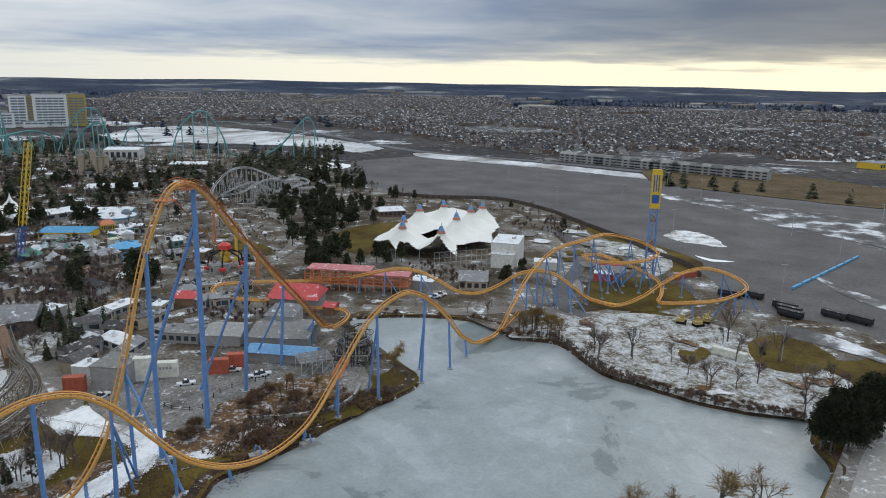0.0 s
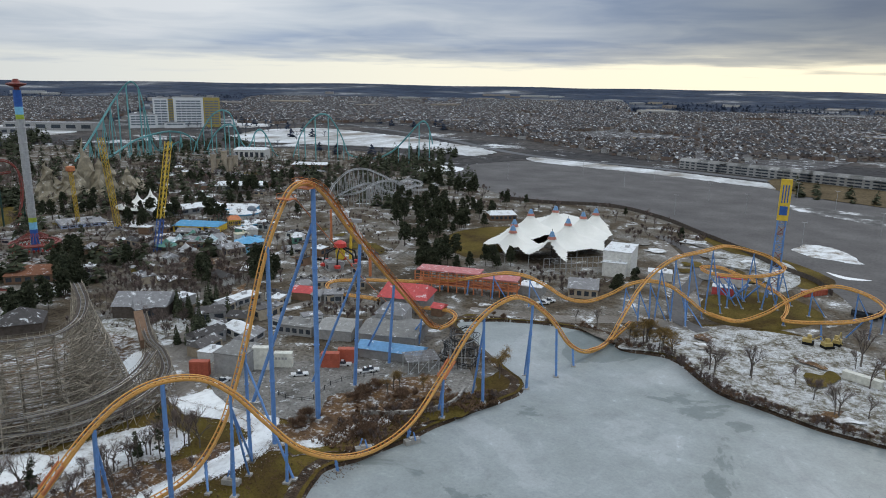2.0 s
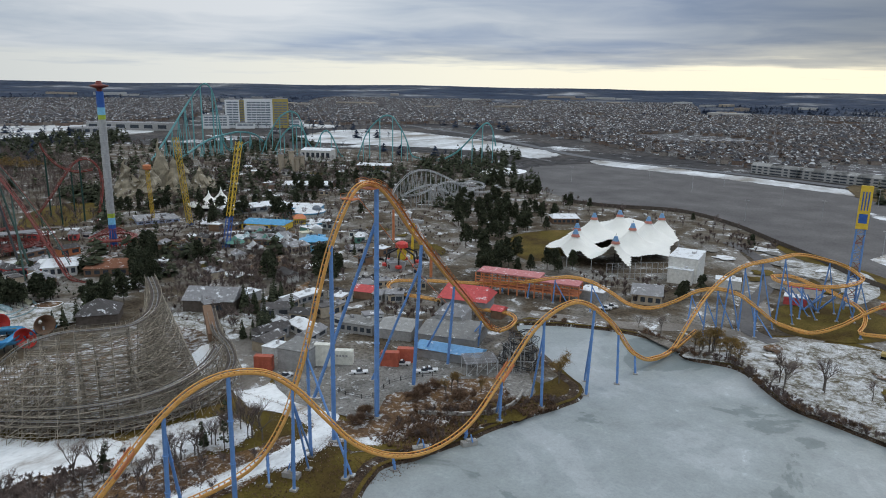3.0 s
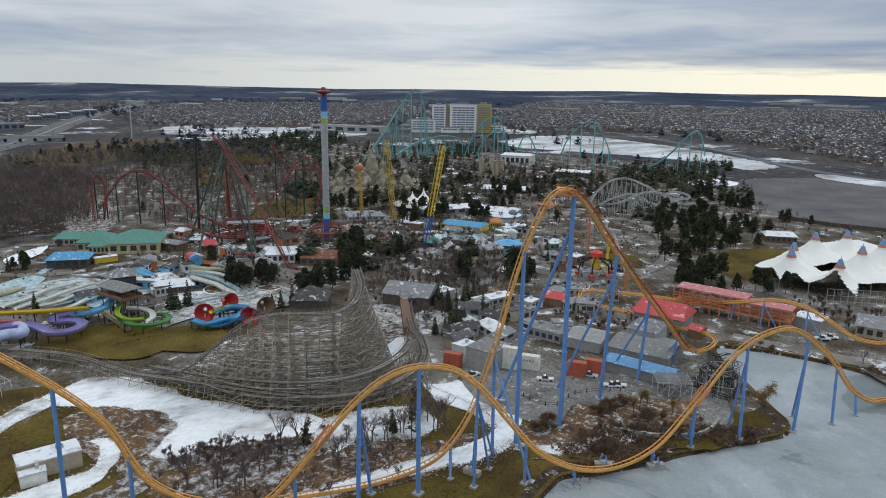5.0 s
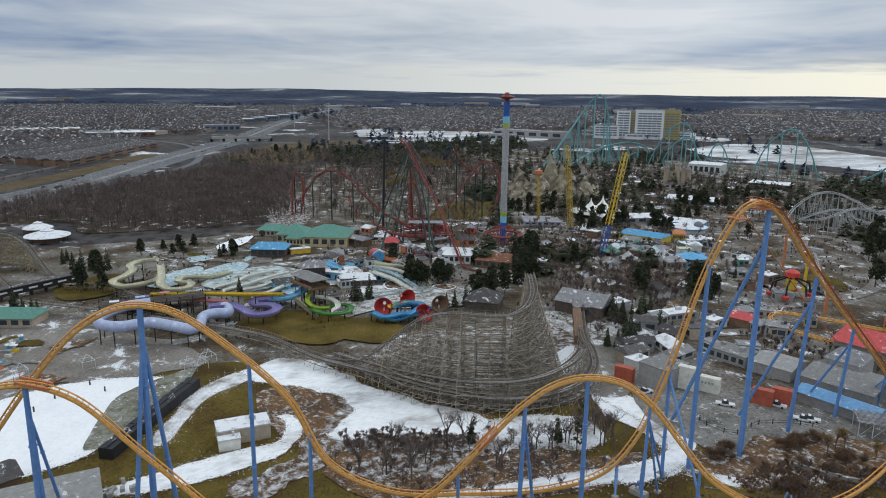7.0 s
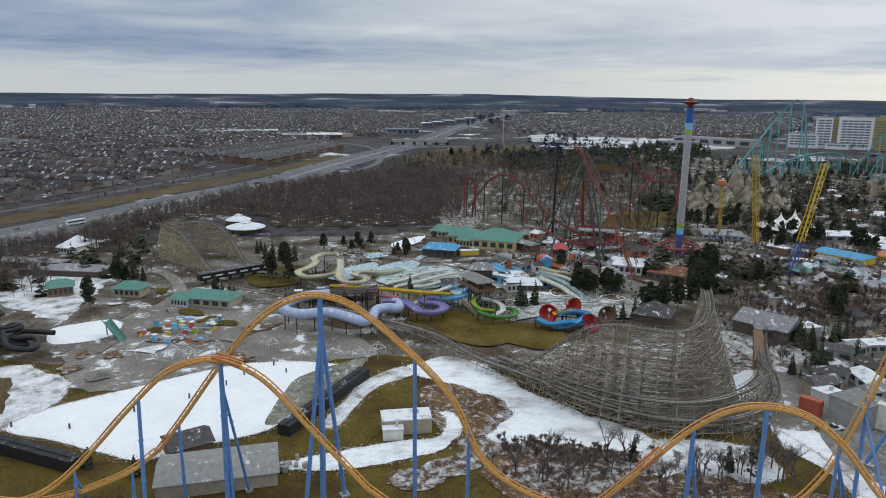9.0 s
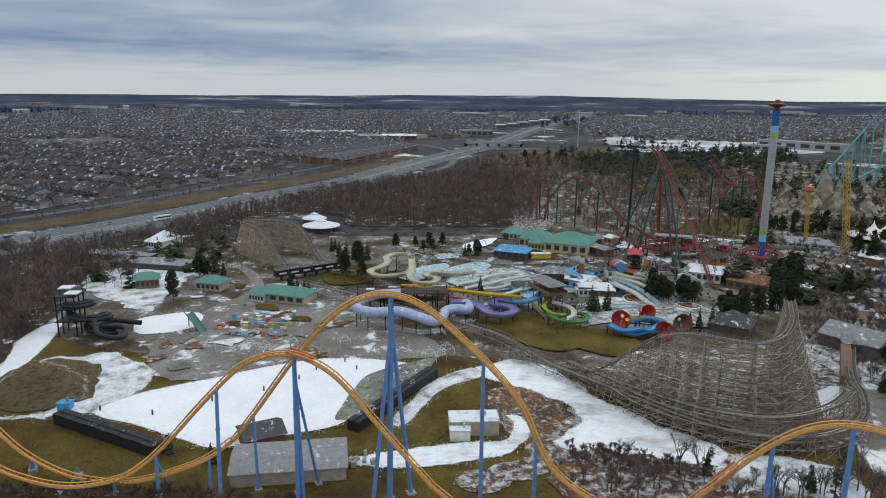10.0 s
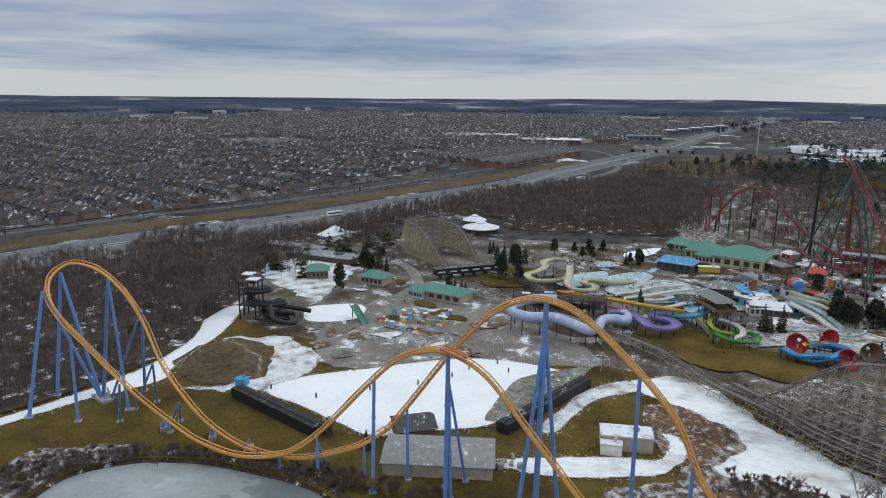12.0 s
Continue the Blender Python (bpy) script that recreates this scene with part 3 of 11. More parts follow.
def flecks(name, edge, count, reach, size, z, material, label, seed):
    """Scraps of snow or leaves that break up the edge of a patch."""
    r, s = random.Random(seed), Shape()
    for _ in range(count):
        k = r.randrange(len(edge))
        (ax, ay), (bx, by) = edge[k], edge[(k + 1) % len(edge)]
        f, off = r.random(), r.gauss(0, 1) ** 2 * r.choice((-0.35, 1.0)) * reach
        dx, dy = bx - ax, by - ay
        l = math.hypot(dx, dy) + 1e-6
        x, y = ax + dx * f + dy / l * off, ay + dy * f - dx / l * off
        w, lean = size * r.uniform(0.4, 1.3) / (1 + abs(off) * 0.12), math.atan2(dy, dx) + r.gauss(0, 0.5)
        c, q, n = math.cos(lean), math.sin(lean), len(s.v)
        for j in range(6):
            a, m = math.tau * j / 6, r.uniform(0.5, 1.25)
            px, py = w * 1.6 * m * math.cos(a), w * 0.6 * m * math.sin(a)
            s.v.append((x + c * px - q * py, y + q * px + c * py, z + r.uniform(0, 0.006)))
        s.f.append(tuple(range(n, n + 6)))
    return solid(name, s, material, label, "snow" if "snow" in name else "ground", kind="stuff")


def area(edge):
    return sum(a[0] * b[1] - b[0] * a[1] for a, b in zip(edge, edge[1:] + edge[:1])) / 2


def snow_patch(pts, z=0.2, mat="snow", ragged=1.0, label="white patch of old snow on the ground", step=2.0):
    if mat in ("snow", "rutted_snow"):
        SNOWS.append(outline(pts, 0, 6.0))
    ob = sheet("snow_patch", pts, z, mat, label, "snow", ragged=ragged, step=min(step, 1.2) if math.hypot(*pts[0]) < 300 else step)
    if mat in ("snow", "rutted_snow", "thin_snow") and math.hypot(*pts[0]) < 330:
        edge = outline(pts, ragged, 2.0)
        if area(edge) < 0:
            edge.reverse()
        n, top = int(len(edge) * 2 * 2.6), z + 0.0013 * len(LAYERS)
        flecks("snow_scraps", edge, n * 3, 0.9, 0.17, top + 0.004, "snow", "scraps of melting snow round a drift", len(LAYERS))
        edge.reverse()
        flecks("leaf_scraps", edge, n * 4, 0.7, 0.16, top + 0.012, "leaf_litter", "dead leaves showing through the edge of the snow", len(LAYERS) + 500)
    return ob


# snow on and round the parking lot
snow_patch([(-379.3, 828), (-212.7, 800.7), (-23.3, 740.3), (122.9, 689.7), (207, 665.7), (200.2, 642), (118.6, 662.8), (-21.8, 707), (-201.3, 758.6), (-361.4, 792.4)], 0.22, "field_snow", 4)
snow_patch([(-62.3, 628), (4, 618.8), (103.6, 568.2), (165.4, 520.3), (150.5, 468.5), (93.5, 504.1), (58.9, 536.2), (4.4, 576.2), (-48.4, 605.8)], 0.24, "wind_snow", 4, "windblown snow across the parking lot")
snow_patch([(16.1, 552.1), (60.3, 552.2), (96.6, 523.8), (152.8, 476.4), (142.1, 439.1), (88.4, 471.9), (65.9, 504.3), (40.2, 514.1)], 0.26, "wind_snow", 5, "windblown snow across the parking lot")
snow_patch([(-35.3, 452.3), (-29.1, 476.3), (-16.8, 476.8), (0.2, 439.8), (-13.2, 439.5), (-26.4, 442.8)], 0.25, "thin_snow", 2.2, "heap of cleared snow on the asphalt")
snow_patch([(-15.2, 409.2), (-4.9, 404.5), (6.2, 404.6), (-5.2, 398.9)], 0.25, "snow", 0.6, "small heap of snow on the asphalt")
snow_patch([(43.9, 393.1), (54.6, 374), (70.1, 356.3), (92.4, 331), (90.2, 321.3), (68, 343), (53.1, 361.2)], 0.25, "wind_snow", 1.0, "drift of snow along the lot")
snow_patch([(22, 299), (38.2, 298.1), (58.4, 282.1), (78.1, 269.5), (75.6, 258.7), (56.9, 272.8), (36.9, 282.9), (23.7, 289.8)], 0.25, "wind_snow", 1.0, "snowy verge beside the access road")
# snowfields behind the teal coaster
snow_patch([(-921.9, 834.1), (-942.1, 1032.3), (-777.5, 1016.1), (-614.7, 959.2), (-444.4, 855.6), (-442.7, 795.8), (-522.1, 814), (-601.4, 809.5), (-735.4, 770.5), (-797.6, 749.5)], 0.3, "field_snow", 9, "broad snow-covered field beyond the park", 8)
snow_patch([(-439.3, 644.9), (-432.3, 673.4), (-389.7, 674.8), (-380.4, 635.2), (-410.3, 617.4)], 0.24, "snow", 3, "snowy verge beside the parking lot", 4)
snow_patch([(-1427, 410.3), (-1425.6, 559.1), (-1333.1, 757.5), (-1125.7, 663.9), (-1114.4, 521), (-1222.8, 435.5)], 0.3, "field_snow", 9, "snow-covered field beyond the park", 8)
# hillside by the lake
snow_patch([(-71.7, 241.3), (-59.5, 272.1), (-28, 291.9), (-1.2, 290.1), (13.5, 279.6), (29.8, 262.9), (44.9, 244.5), (31.1, 216.2), (12.8, 212.1), (-3.1, 213), (-17.2, 218.1), (-32.4, 223.2), (-53.1, 245.5)], 0.18, "dusted_grass", 0.8, "grassy lakeside slope dusted with snow")
sheet("grass_verge", [(13.4, 276.3), (27.7, 289), (41, 268.2), (29, 250.8), (16.8, 251.4)], 0.24, "brown_grass", "brown grass by the lake road", "grass", ragged=1)
sheet("amphitheatre_lawn", [(-218.9, 356.3), (-221.7, 390.1), (-203, 414.3), (-176.5, 379.9), (-175.6, 347.6), (-182.3, 326.7), (-202.7, 337)], 0.2, "brown_grass", "olive lawn beside the white tents", "grass", ragged=0.5)
sheet("lot_verge", [(-90.5, 466.8), (-49.2, 436.4), (-17.4, 405.3), (-9.1, 389), (-20.5, 368.4), (-49.2, 411.6), (-77.7, 439.7)], 0.2, "brown_grass", "brown grass bank beside the lot", "grass", ragged=0.6)
sheet("coaster_lawn", [(-58.5, 318.8), (-45.7, 346.6), (-24, 346.2), (-9.6, 323.2), (-24, 297.1), (-46.9, 291.9)], 0.2, "brown_grass", "brown grass inside the coaster helix", "grass", ragged=0.6)
sheet("lake_road", [(48.6, 220.4), (32.9, 171.4), (28.9, 153.9), (65.1, 170), (97.7, 283.8)], 0.26, "concrete", "pale concrete road beside the lake", "road", ragged=0.3)
sheet("ride_lawn", [(-446, 178.7), (-522.6, 216.8), (-537.8, 257.2), (-517.2, 260.5), (-471.5, 232.8), (-456.2, 209.3)], 0.2, "brown_grass", "olive lawn inside the red coaster", "grass", ragged=1)
snow_patch([(-219.9, 77.1), (-230.3, 94.3), (-228.7, 112.4), (-212.1, 120.5), (-200.5, 107.4), (-202, 86.7)], 0.2, "thin_snow", 4, "thin snow under the wooden coaster")
snow_patch([(-252.4, 154.3), (-243.2, 161.5), (-214.4, 144.2), (-217.6, 137.2)], 0.22, "dusted_grass", 1, "grass dusted with snow beside the covered run")
snow_patch([(-232.4, 161.6), (-223.6, 172.5), (-214.3, 160), (-212.2, 149.2)], 0.22, "dusted_grass", 1, "grass dusted with snow beside the station")
snow_patch([(-167.2, 84.3), (-167.9, 95.9), (-157.6, 111.2), (-145.7, 110.8), (-144.9, 99), (-151.7, 88.7), (-151.2, 78.1)], 0.24, "thin_snow", 2.5, "thin snow under the bare trees")
# white paths and clearings in the foreground
snow_patch([(-137.4, 58.9), (-134.3, 59.1), (-130.3, 87.4), (-124.8, 108.4), (-126.5, 118.6), (-132.7, 130.1), (-139.9, 135.1), (-152.4, 136.6), (-168.1, 134.1), (-177.8, 130.6), (-175.4, 124.6), (-162, 125.4), (-147.8, 126.8), (-138.1, 124.7), (-133.9, 119.7), (-132.9, 111.3), (-135.2, 90.4), (-136.9, 70.7)], 0.24, "rutted_snow", 0.5, "snow-covered path curving below the coaster")
snow_patch([(-182.4, 130.2), (-181.3, 138.6), (-164.9, 128.2), (-152.5, 131.2), (-137.7, 131.7), (-125.5, 120.6), (-124.8, 109.2), (-128.9, 89), (-132.7, 65.9), (-134.6, 55.3), (-138.3, 57), (-135.2, 76.5), (-131, 95.6), (-131.1, 114.4), (-136, 121.6), (-147.9, 122), (-159.4, 120.1)], 0.2, "rutted_snow", 0.9, "snow-covered path between grass banks")
snow_patch([(-228.1, 21.5), (-237, 39.4), (-226.3, 50.8), (-208.7, 57.6), (-193.7, 67.8), (-182.6, 74.7), (-170.5, 85.9), (-161.9, 83.5), (-166.2, 68), (-172.8, 52), (-171.1, 46.7), (-177.1, 38.9), (-189.1, 49.9), (-202.5, 48.6), (-211.8, 38.3)], 0.2, "rutted_snow", 2.0, "wide snow-covered clearing below the wooden coaster")
snow_patch([(-168.2, -20.1), (-170.9, -9.7), (-176, 9.6), (-179.1, 27.1), (-189.7, 29.8), (-193.5, 27.3), (-191.8, 33.4), (-175.4, 31.6), (-165.9, 12.6), (-164.2, -6.2)], 0.22, "rutted_snow", 1.2, "snow-covered service track")
snow_patch([(-189.5, -5.8), (-205.6, 1), (-220.7, 8.9), (-230, 21.7), (-222.9, 24.3), (-214.1, 11.6), (-197.4, 2.8), (-186.6, -3.2)], 0.22, "thin_snow", 0.7, "thin snow beside the seating wall")
sheet("litter_patch", [(-212.7, 26.3), (-210.3, 41.5), (-194, 48.1), (-177.4, 42.1), (-175.1, 32.3), (-188.6, 25.7)], 0.16, "leaf_litter", "ground covered in brown dead leaves", "ground", ragged=1)
sheet("litter_bank", [(-170.8, 34.4), (-170.6, 53), (-159, 82), (-140.6, 99.7), (-136.6, 115.4), (-126.6, 97), (-131.5, 68.1), (-145, 39.2)], 0.16, "leaf_litter", "brown leaf litter under bare trees", "ground", ragged=1)
for pts in ([(-169.8, 32.7), (-193.1, 47), (-203.8, 53.1), (-191.3, 57.2), (-174.6, 50.4), (-164.5, 58.6), (-164.8, 41.3)], [(-154.6, 37.2), (-161.9, 52.9), (-164.1, 68.4), (-165, 84.6), (-160.3, 106.2), (-158.2, 114.6), (-146.6, 104.8), (-146, 93.7), (-152.6, 76.8), (-147.3, 63.1), (-148.8, 48.6)], [(-157.9, 10.6), (-165.9, 25.3), (-172.9, 37.2), (-160.6, 32.9), (-152.5, 19)], [(-138.4, -139.3), (-148.9, -138.4), (-154.3, -127.2), (-157.9, -112.6), (-154.3, -111.9), (-142.7, -125), (-132.2, -124.3), (-128.1, -130)], [(-125.4, 120.5), (-116.4, 135.7), (-108.1, 151), (-100.9, 150.7), (-102.5, 135.7), (-113.5, 123.2)]):
    sheet("dusted_litter", pts, 0.175, "broken_snow", "brown leaves half covered by thin snow", "ground", ragged=3.2, step=1.2)
snow_patch([(-199.1, -95.1), (-211.4, -86.4), (-221.6, -69.5), (-239.9, -32.2), (-235.8, -2.4), (-229.9, 1.6), (-189.4, -20), (-182.9, -34), (-175.5, -52.9), (-181.1, -64), (-189, -77.6)], 0.22, "snow", 0.4, "flat snow-covered lawn of the open-air arena")
snow_patch([(-141, -176.4), (-163.6, -162.3), (-182.6, -152.7), (-214.1, -143), (-244.7, -144.8), (-268.4, -153.4), (-284, -144.2), (-274.3, -141.3), (-250.1, -135.9), (-209.4, -134.6), (-199.8, -131.9), (-177.1, -148.4), (-159.3, -158.4), (-137.3, -172.3)], 0.2, "snow", 0.8, "snow-covered lane along the woods")
snow_patch([(-240.9, -130.7), (-245.6, -109.2), (-225.8, -87.7), (-211.4, -86.4), (-199.1, -95.1), (-195.2, -103.1), (-193.8, -120.1), (-201.4, -106.2), (-222, -105.6)], 0.2, "thin_snow", 3.5, "trampled thin snow on the bank")
sheet("mud_hollow", [(-215.3, -137.1), (-240.9, -130.7), (-235.9, -109.6), (-207.3, -100.9), (-198.7, -118.9)], 0.2, "verge_grass", "bare brown earth hollow", "ground", ragged=2.5)
sheet("plaza", [(-225.8, -87.7), (-254.6, -98.6), (-316.7, -81.7), (-343.4, -67.5), (-326.8, -36.2), (-293.2, -24.8), (-269, -0.1), (-247.1, 12.5), (-240.7, 8.4), (-241, -32.3), (-223.1, -70)], 0.16, "plaza", "grey plaza patched with snow", "pavement", ragged=4)
snow_patch([(-355.7, -166.3), (-383, -139.8), (-367.5, -114.3), (-330.5, -114.9), (-299.5, -115.4), (-306.1, -129.3)], 0.2, "thin_snow", 4, "thin snow on the service yard")
snow_patch([(-286.4, -113.2), (-295.5, -92.2), (-275.3, -88.5), (-267.4, -107.1)], 0.2, "snow", 1, "snow-covered lawn by the slide tower")
sheet("arena_slope", [(-186.3, -21.3), (-218.5, -2.9), (-218.1, 17), (-202.8, 22.9), (-190, 14), (-178.8, 7.5), (-165.7, -12.8)], 0.14, "brown_grass", "olive grass slope behind the seating wall", "grass", ragged=0.5)
strip("service_road", [(-224.8, 75.3), (-210.9, 88.3), (-180.8, 102.4), (-182.5, 144.4), (-219.8, 164.4), (-247.6, 178.5), (-292.4, 199.5)], 9, 0.18, "plaza", "grey service road")
strip("midway", [(-138.6, 247.8), (-102.1, 259.6), (-68.5, 279.1), (-55.6, 275.6), (-37.7, 293.9), (-66.7, 325.2), (-82.1, 380), (-109, 433)], 9, 0.18, "plaza", "grey asphalt midway by the coaster station")
strip("lake_road", [(53, 248.3), (41.9, 200.8), (34, 169.5)], 12, 0.2, "plaza", "grey road by the lake")

sheet("gravel_yard", [(-179.6, 147.8), (-160.5, 164.7), (-138.5, 180.8), (-112.7, 194.7), (-98.6, 181.5), (-104.8, 164.7), (-111.5, 150.9), (-121.8, 137.9), (-138, 131.8), (-160, 132.1)], 0.3, "gravel", "grey gravel service yard", "yard", ragged=1.5)
sheet("yard_road", [(-191.2, 127.7), (-211.4, 147.2), (-215.7, 157), (-205.6, 166), (-181.5, 149.4), (-167.4, 131.8), (-169.7, 125.1), (-178.7, 123.6)], 0.3, "plaza", "grey asphalt apron beside the wooden coaster", "road", ragged=0.8)
snow_patch([(-123.5, 126), (-120.3, 136.2), (-113.5, 148.1), (-108.8, 152.8), (-108, 146.2), (-111, 134.9), (-115.1, 125.7)], 0.3, "thin_snow", 1.2, "thin snow on the lakeside bank")
sheet("litter_bank", [(-122.5, 138.7), (-114.7, 155.3), (-101.5, 179.4), (-93.7, 180), (-100.3, 146.4), (-103.3, 134.8), (-108.7, 127.4), (-113.5, 123.9)], 0.26, "leaf_litter", "brown leaf litter on the lakeside bank", "ground", ragged=1)
sheet("trestle_floor", [(-222, 59.1), (-198.9, 68.8), (-177.2, 82.3), (-169.5, 101.5), (-174.6, 123.7), (-189.1, 137.3), (-216.5, 147.2), (-241.6, 143.8), (-239.9, 116.6), (-244.2, 94.3), (-235.1, 73.2)], 0.3, "broken_snow", "littered earth and thin snow under the timber trestle", "ground", ragged=1)
snow_patch([(-207.2, 132.2), (-211.3, 143.7), (-195.8, 135.8), (-187.9, 123.5)], 0.36, "snow", 1, "snow lying beside the trestle")
sheet("dusted_litter", [(-140.5, 145.1), (-136.4, 153.6), (-131.2, 170.1), (-121.2, 165.9), (-119.8, 144.8), (-127.1, 135.8)], 0.27, "broken_snow", "gravel bank half covered by thin snow", "ground", ragged=2.6, step=1.2)
sheet("bank_grass", [(-121.3, 120.7), (-120.1, 140), (-116.9, 151.7), (-112.1, 165.4), (-105.8, 178.3), (-99.5, 188.9), (-92, 184.3), (-93.1, 164), (-99.6, 150.1), (-103.7, 134.8), (-111.1, 125.1)], 0.29, "brown_grass", "olive and brown grass on the bank below the yard", "grass", ragged=2.2, step=1.5)
sheet("bank_litter", [(-131.5, 128.8), (-124.8, 136.8), (-131.8, 151), (-127.6, 159.7), (-123.9, 172.6), (-114.3, 181.5), (-103.7, 174.8), (-103.2, 161.4), (-114, 148.1), (-116.4, 133.3), (-125.2, 124.6)], 0.31, "leaf_litter", "brown leaves and dead grass on the yard bank", "ground", ragged=2.4, step=1.5)
sheet("seating_terrace", [(-191, -21.9), (-209, -19.5), (-225.2, -14), (-236.1, 0.3), (-239.6, 8.6), (-223.8, 3.7), (-204.4, -7.5), (-192.5, -15.9)], 0.3, "dirty_terrace", "worn grey-green seating terrace above the arena wall", "terrace", ragged=0.5)
sheet("helix_slope", [(-74.6, 423.4), (-54, 422), (-35.6, 418.5), (-24.4, 381.4), (-26.9, 361.7), (-33.5, 347), (-46.3, 390.7), (-64.7, 388.7)], 0.24, "dusted_grass", "retaining slope dusted with snow", "ground", ragged=0.6)
strip("lake_walk", [(-112.7, 446.9), (-92.1, 423.2), (-73.4, 384.3), (-68.6, 347), (-68.2, 314.1), (-60.3, 285.6), (-48.9, 277.2)], 7, 0.36, "asphalt", "asphalt walk curving below the coaster helix", "path", step=3)
# walks winding through the middle of the park
for pts, w in (([(-327.8, 230.5), (-312.8, 250.5), (-276.2, 256.1), (-259.1, 277.3), (-218.4, 250.9), (-200.3, 222.3), (-202.5, 205.2), (-207.4, 181.6), (-206.4, 163.6)], 7), ([(-259.1, 277.3), (-228.5, 279.9), (-220, 296.9), (-231.7, 334.8), (-276, 386.6), (-321.5, 409.5), (-345.2, 372.5), (-359.1, 322.5), (-349.3, 259.7)], 7), ([(-433.8, 325.5), (-411.4, 356.3), (-385.5, 388), (-412.8, 447.2), (-396.7, 491.5), (-337, 489.3), (-280.7, 503.9)], 6), ([(-337.2, 248.4), (-374.1, 243.9), (-404.1, 218.6), (-369.3, 173.2), (-329, 134.8), (-315.7, 111.4), (-324.6, 91.2), (-354.7, 75.8)], 7), ([(-262.5, 43), (-275.6, 26.3), (-267.9, 2.9), (-288.9, -21.3), (-313.6, -38.9), (-287.8, -55.3), (-259.2, -67.7)], 6), ([(-439.7, -10.4), (-401.7, 20.4), (-382.4, 51.2), (-384.1, 92.8), (-348.7, 105.1), (-319.2, 123.5), (-294.1, 139.2)], 6), ([(-321, -93.6), (-303.6, -73.5), (-341.9, -76.5), (-376.4, -96.4), (-351.5, -113.8)], 6)):
    strip("park_walk", pts, w, 0.34, "plaza", "grey asphalt walk between the rides", "path", step=4)


def mosaic(zone, count, mats, size, seed, label, cat):
    """Irregular beds, decks and drifts that break up the open ground."""
    r = random.Random(seed)
    zx, zy = [p[0] for p in zone], [p[1] for p in zone]
    n = 0
    while n < count:
        x, y = r.uniform(min(zx), max(zx)), r.uniform(min(zy), max(zy))
        if not inside(x, y, zone):
            continue
        a, b, t0 = r.uniform(*size), r.uniform(*size) * 0.6, r.random() * 3
        pts = [(x + q * (a * math.cos(t) * math.cos(t0) - b * math.sin(t) * math.sin(t0)), y + q * (a * math.cos(t) * math.sin(t0) + b * math.sin(t) * math.cos(t0))) for t, q in [(math.tau * k / 9, r.uniform(0.45, 1.35)) for k in range(9)]]
        mat = r.choice(mats)
        sheet("ground_patch", pts, 0.3, mat, label[mat] if mat in label else "patch of bare ground between the rides", cat, ragged=1.6, step=1.2)
        n += 1


PATCH = {"broken_snow": "dead leaves half covered by thin snow", "thin_snow": "patch of thin snow between the rides", "snow": "patch of old snow between the rides", "leaf_litter": "bed of brown leaves between the walks", "woodland_litter": "dark bed of earth between the walks", "brown_grass": "small brown lawn between the walks", "plaza": "patch of grey paving between the rides", "pool_blue": "small pale blue splash basin", "gravel": "patch of grey gravel between the rides"}
mosaic([(-343.2, -39.6), (-415.3, -9.8), (-460.8, 57.2), (-414, 133.7), (-310.9, 143.9), (-271.7, 124.7), (-281, 86.1), (-269.6, 57.7), (-291, 42.3), (-344.9, 3.4)], 60, ("thin_snow", "broken_snow", "leaf_litter", "plaza", "pool_blue", "gravel", "brown_grass", "woodland_litter"), (4, 12), 1, PATCH, "ground")
mosaic([(-346.6, 209.4), (-242.1, 202.1), (-196.5, 208.1), (-235, 317.5), (-303.3, 351.6), (-401.6, 300.4)], 45, ("thin_snow", "leaf_litter", "woodland_litter", "brown_grass", "plaza", "broken_snow"), (4, 13), 2, PATCH, "ground")
mosaic([(-352.4, 81.2), (-304.6, 136.8), (-235.5, 163.7), (-250.4, 212), (-379.8, 327.4), (-464.8, 236.6), (-461.6, 130.8)], 45, ("thin_snow", "leaf_litter", "woodland_litter", "brown_grass", "plaza", "broken_snow"), (5, 15), 3, PATCH, "ground")
mosaic([(-496.4, 270.7), (-417.1, 312.4), (-313.8, 440.4), (-356.3, 554.1), (-542.4, 565.7), (-770.9, 428.5)], 45, ("thin_snow", "woodland_litter", "woodland_litter", "brown_grass", "plaza", "broken_snow"), (8, 24), 4, PATCH, "ground")
mosaic([(-242.8, -122.1), (-299.5, -115.4), (-359.4, -92.6), (-336.3, -40.2), (-293.2, -24.8), (-262.5, 0.1), (-242.8, -34.7), (-227.5, -79.8)], 24, ("thin_snow", "broken_snow", "brown_grass", "gravel", "leaf_litter"), (3, 9), 5, PATCH, "ground")
mosaic([(-140.7, 436.4), (-102.2, 467.1), (-21.6, 382.8), (-11.3, 352.4), (-47.4, 357.5), (-76.4, 355.6), (-105.9, 382.9)], 16, ("thin_snow", "brown_grass", "gravel", "leaf_litter"), (4, 11), 6, PATCH, "ground")
mosaic([(-70.1, 285.1), (-37.7, 293.9), (7.5, 276.8), (35.4, 265.5), (41.5, 242.9), (12.8, 216.6), (-18, 224.9), (-45.9, 251.5)], 8, ("brown_grass", "leaf_litter", "thin_snow"), (3, 9), 7, {"brown_grass": "brown grass showing through the snow", "leaf_litter": "brown leaves showing through the snow", "thin_snow": "thicker snow on the slope"}, "ground")


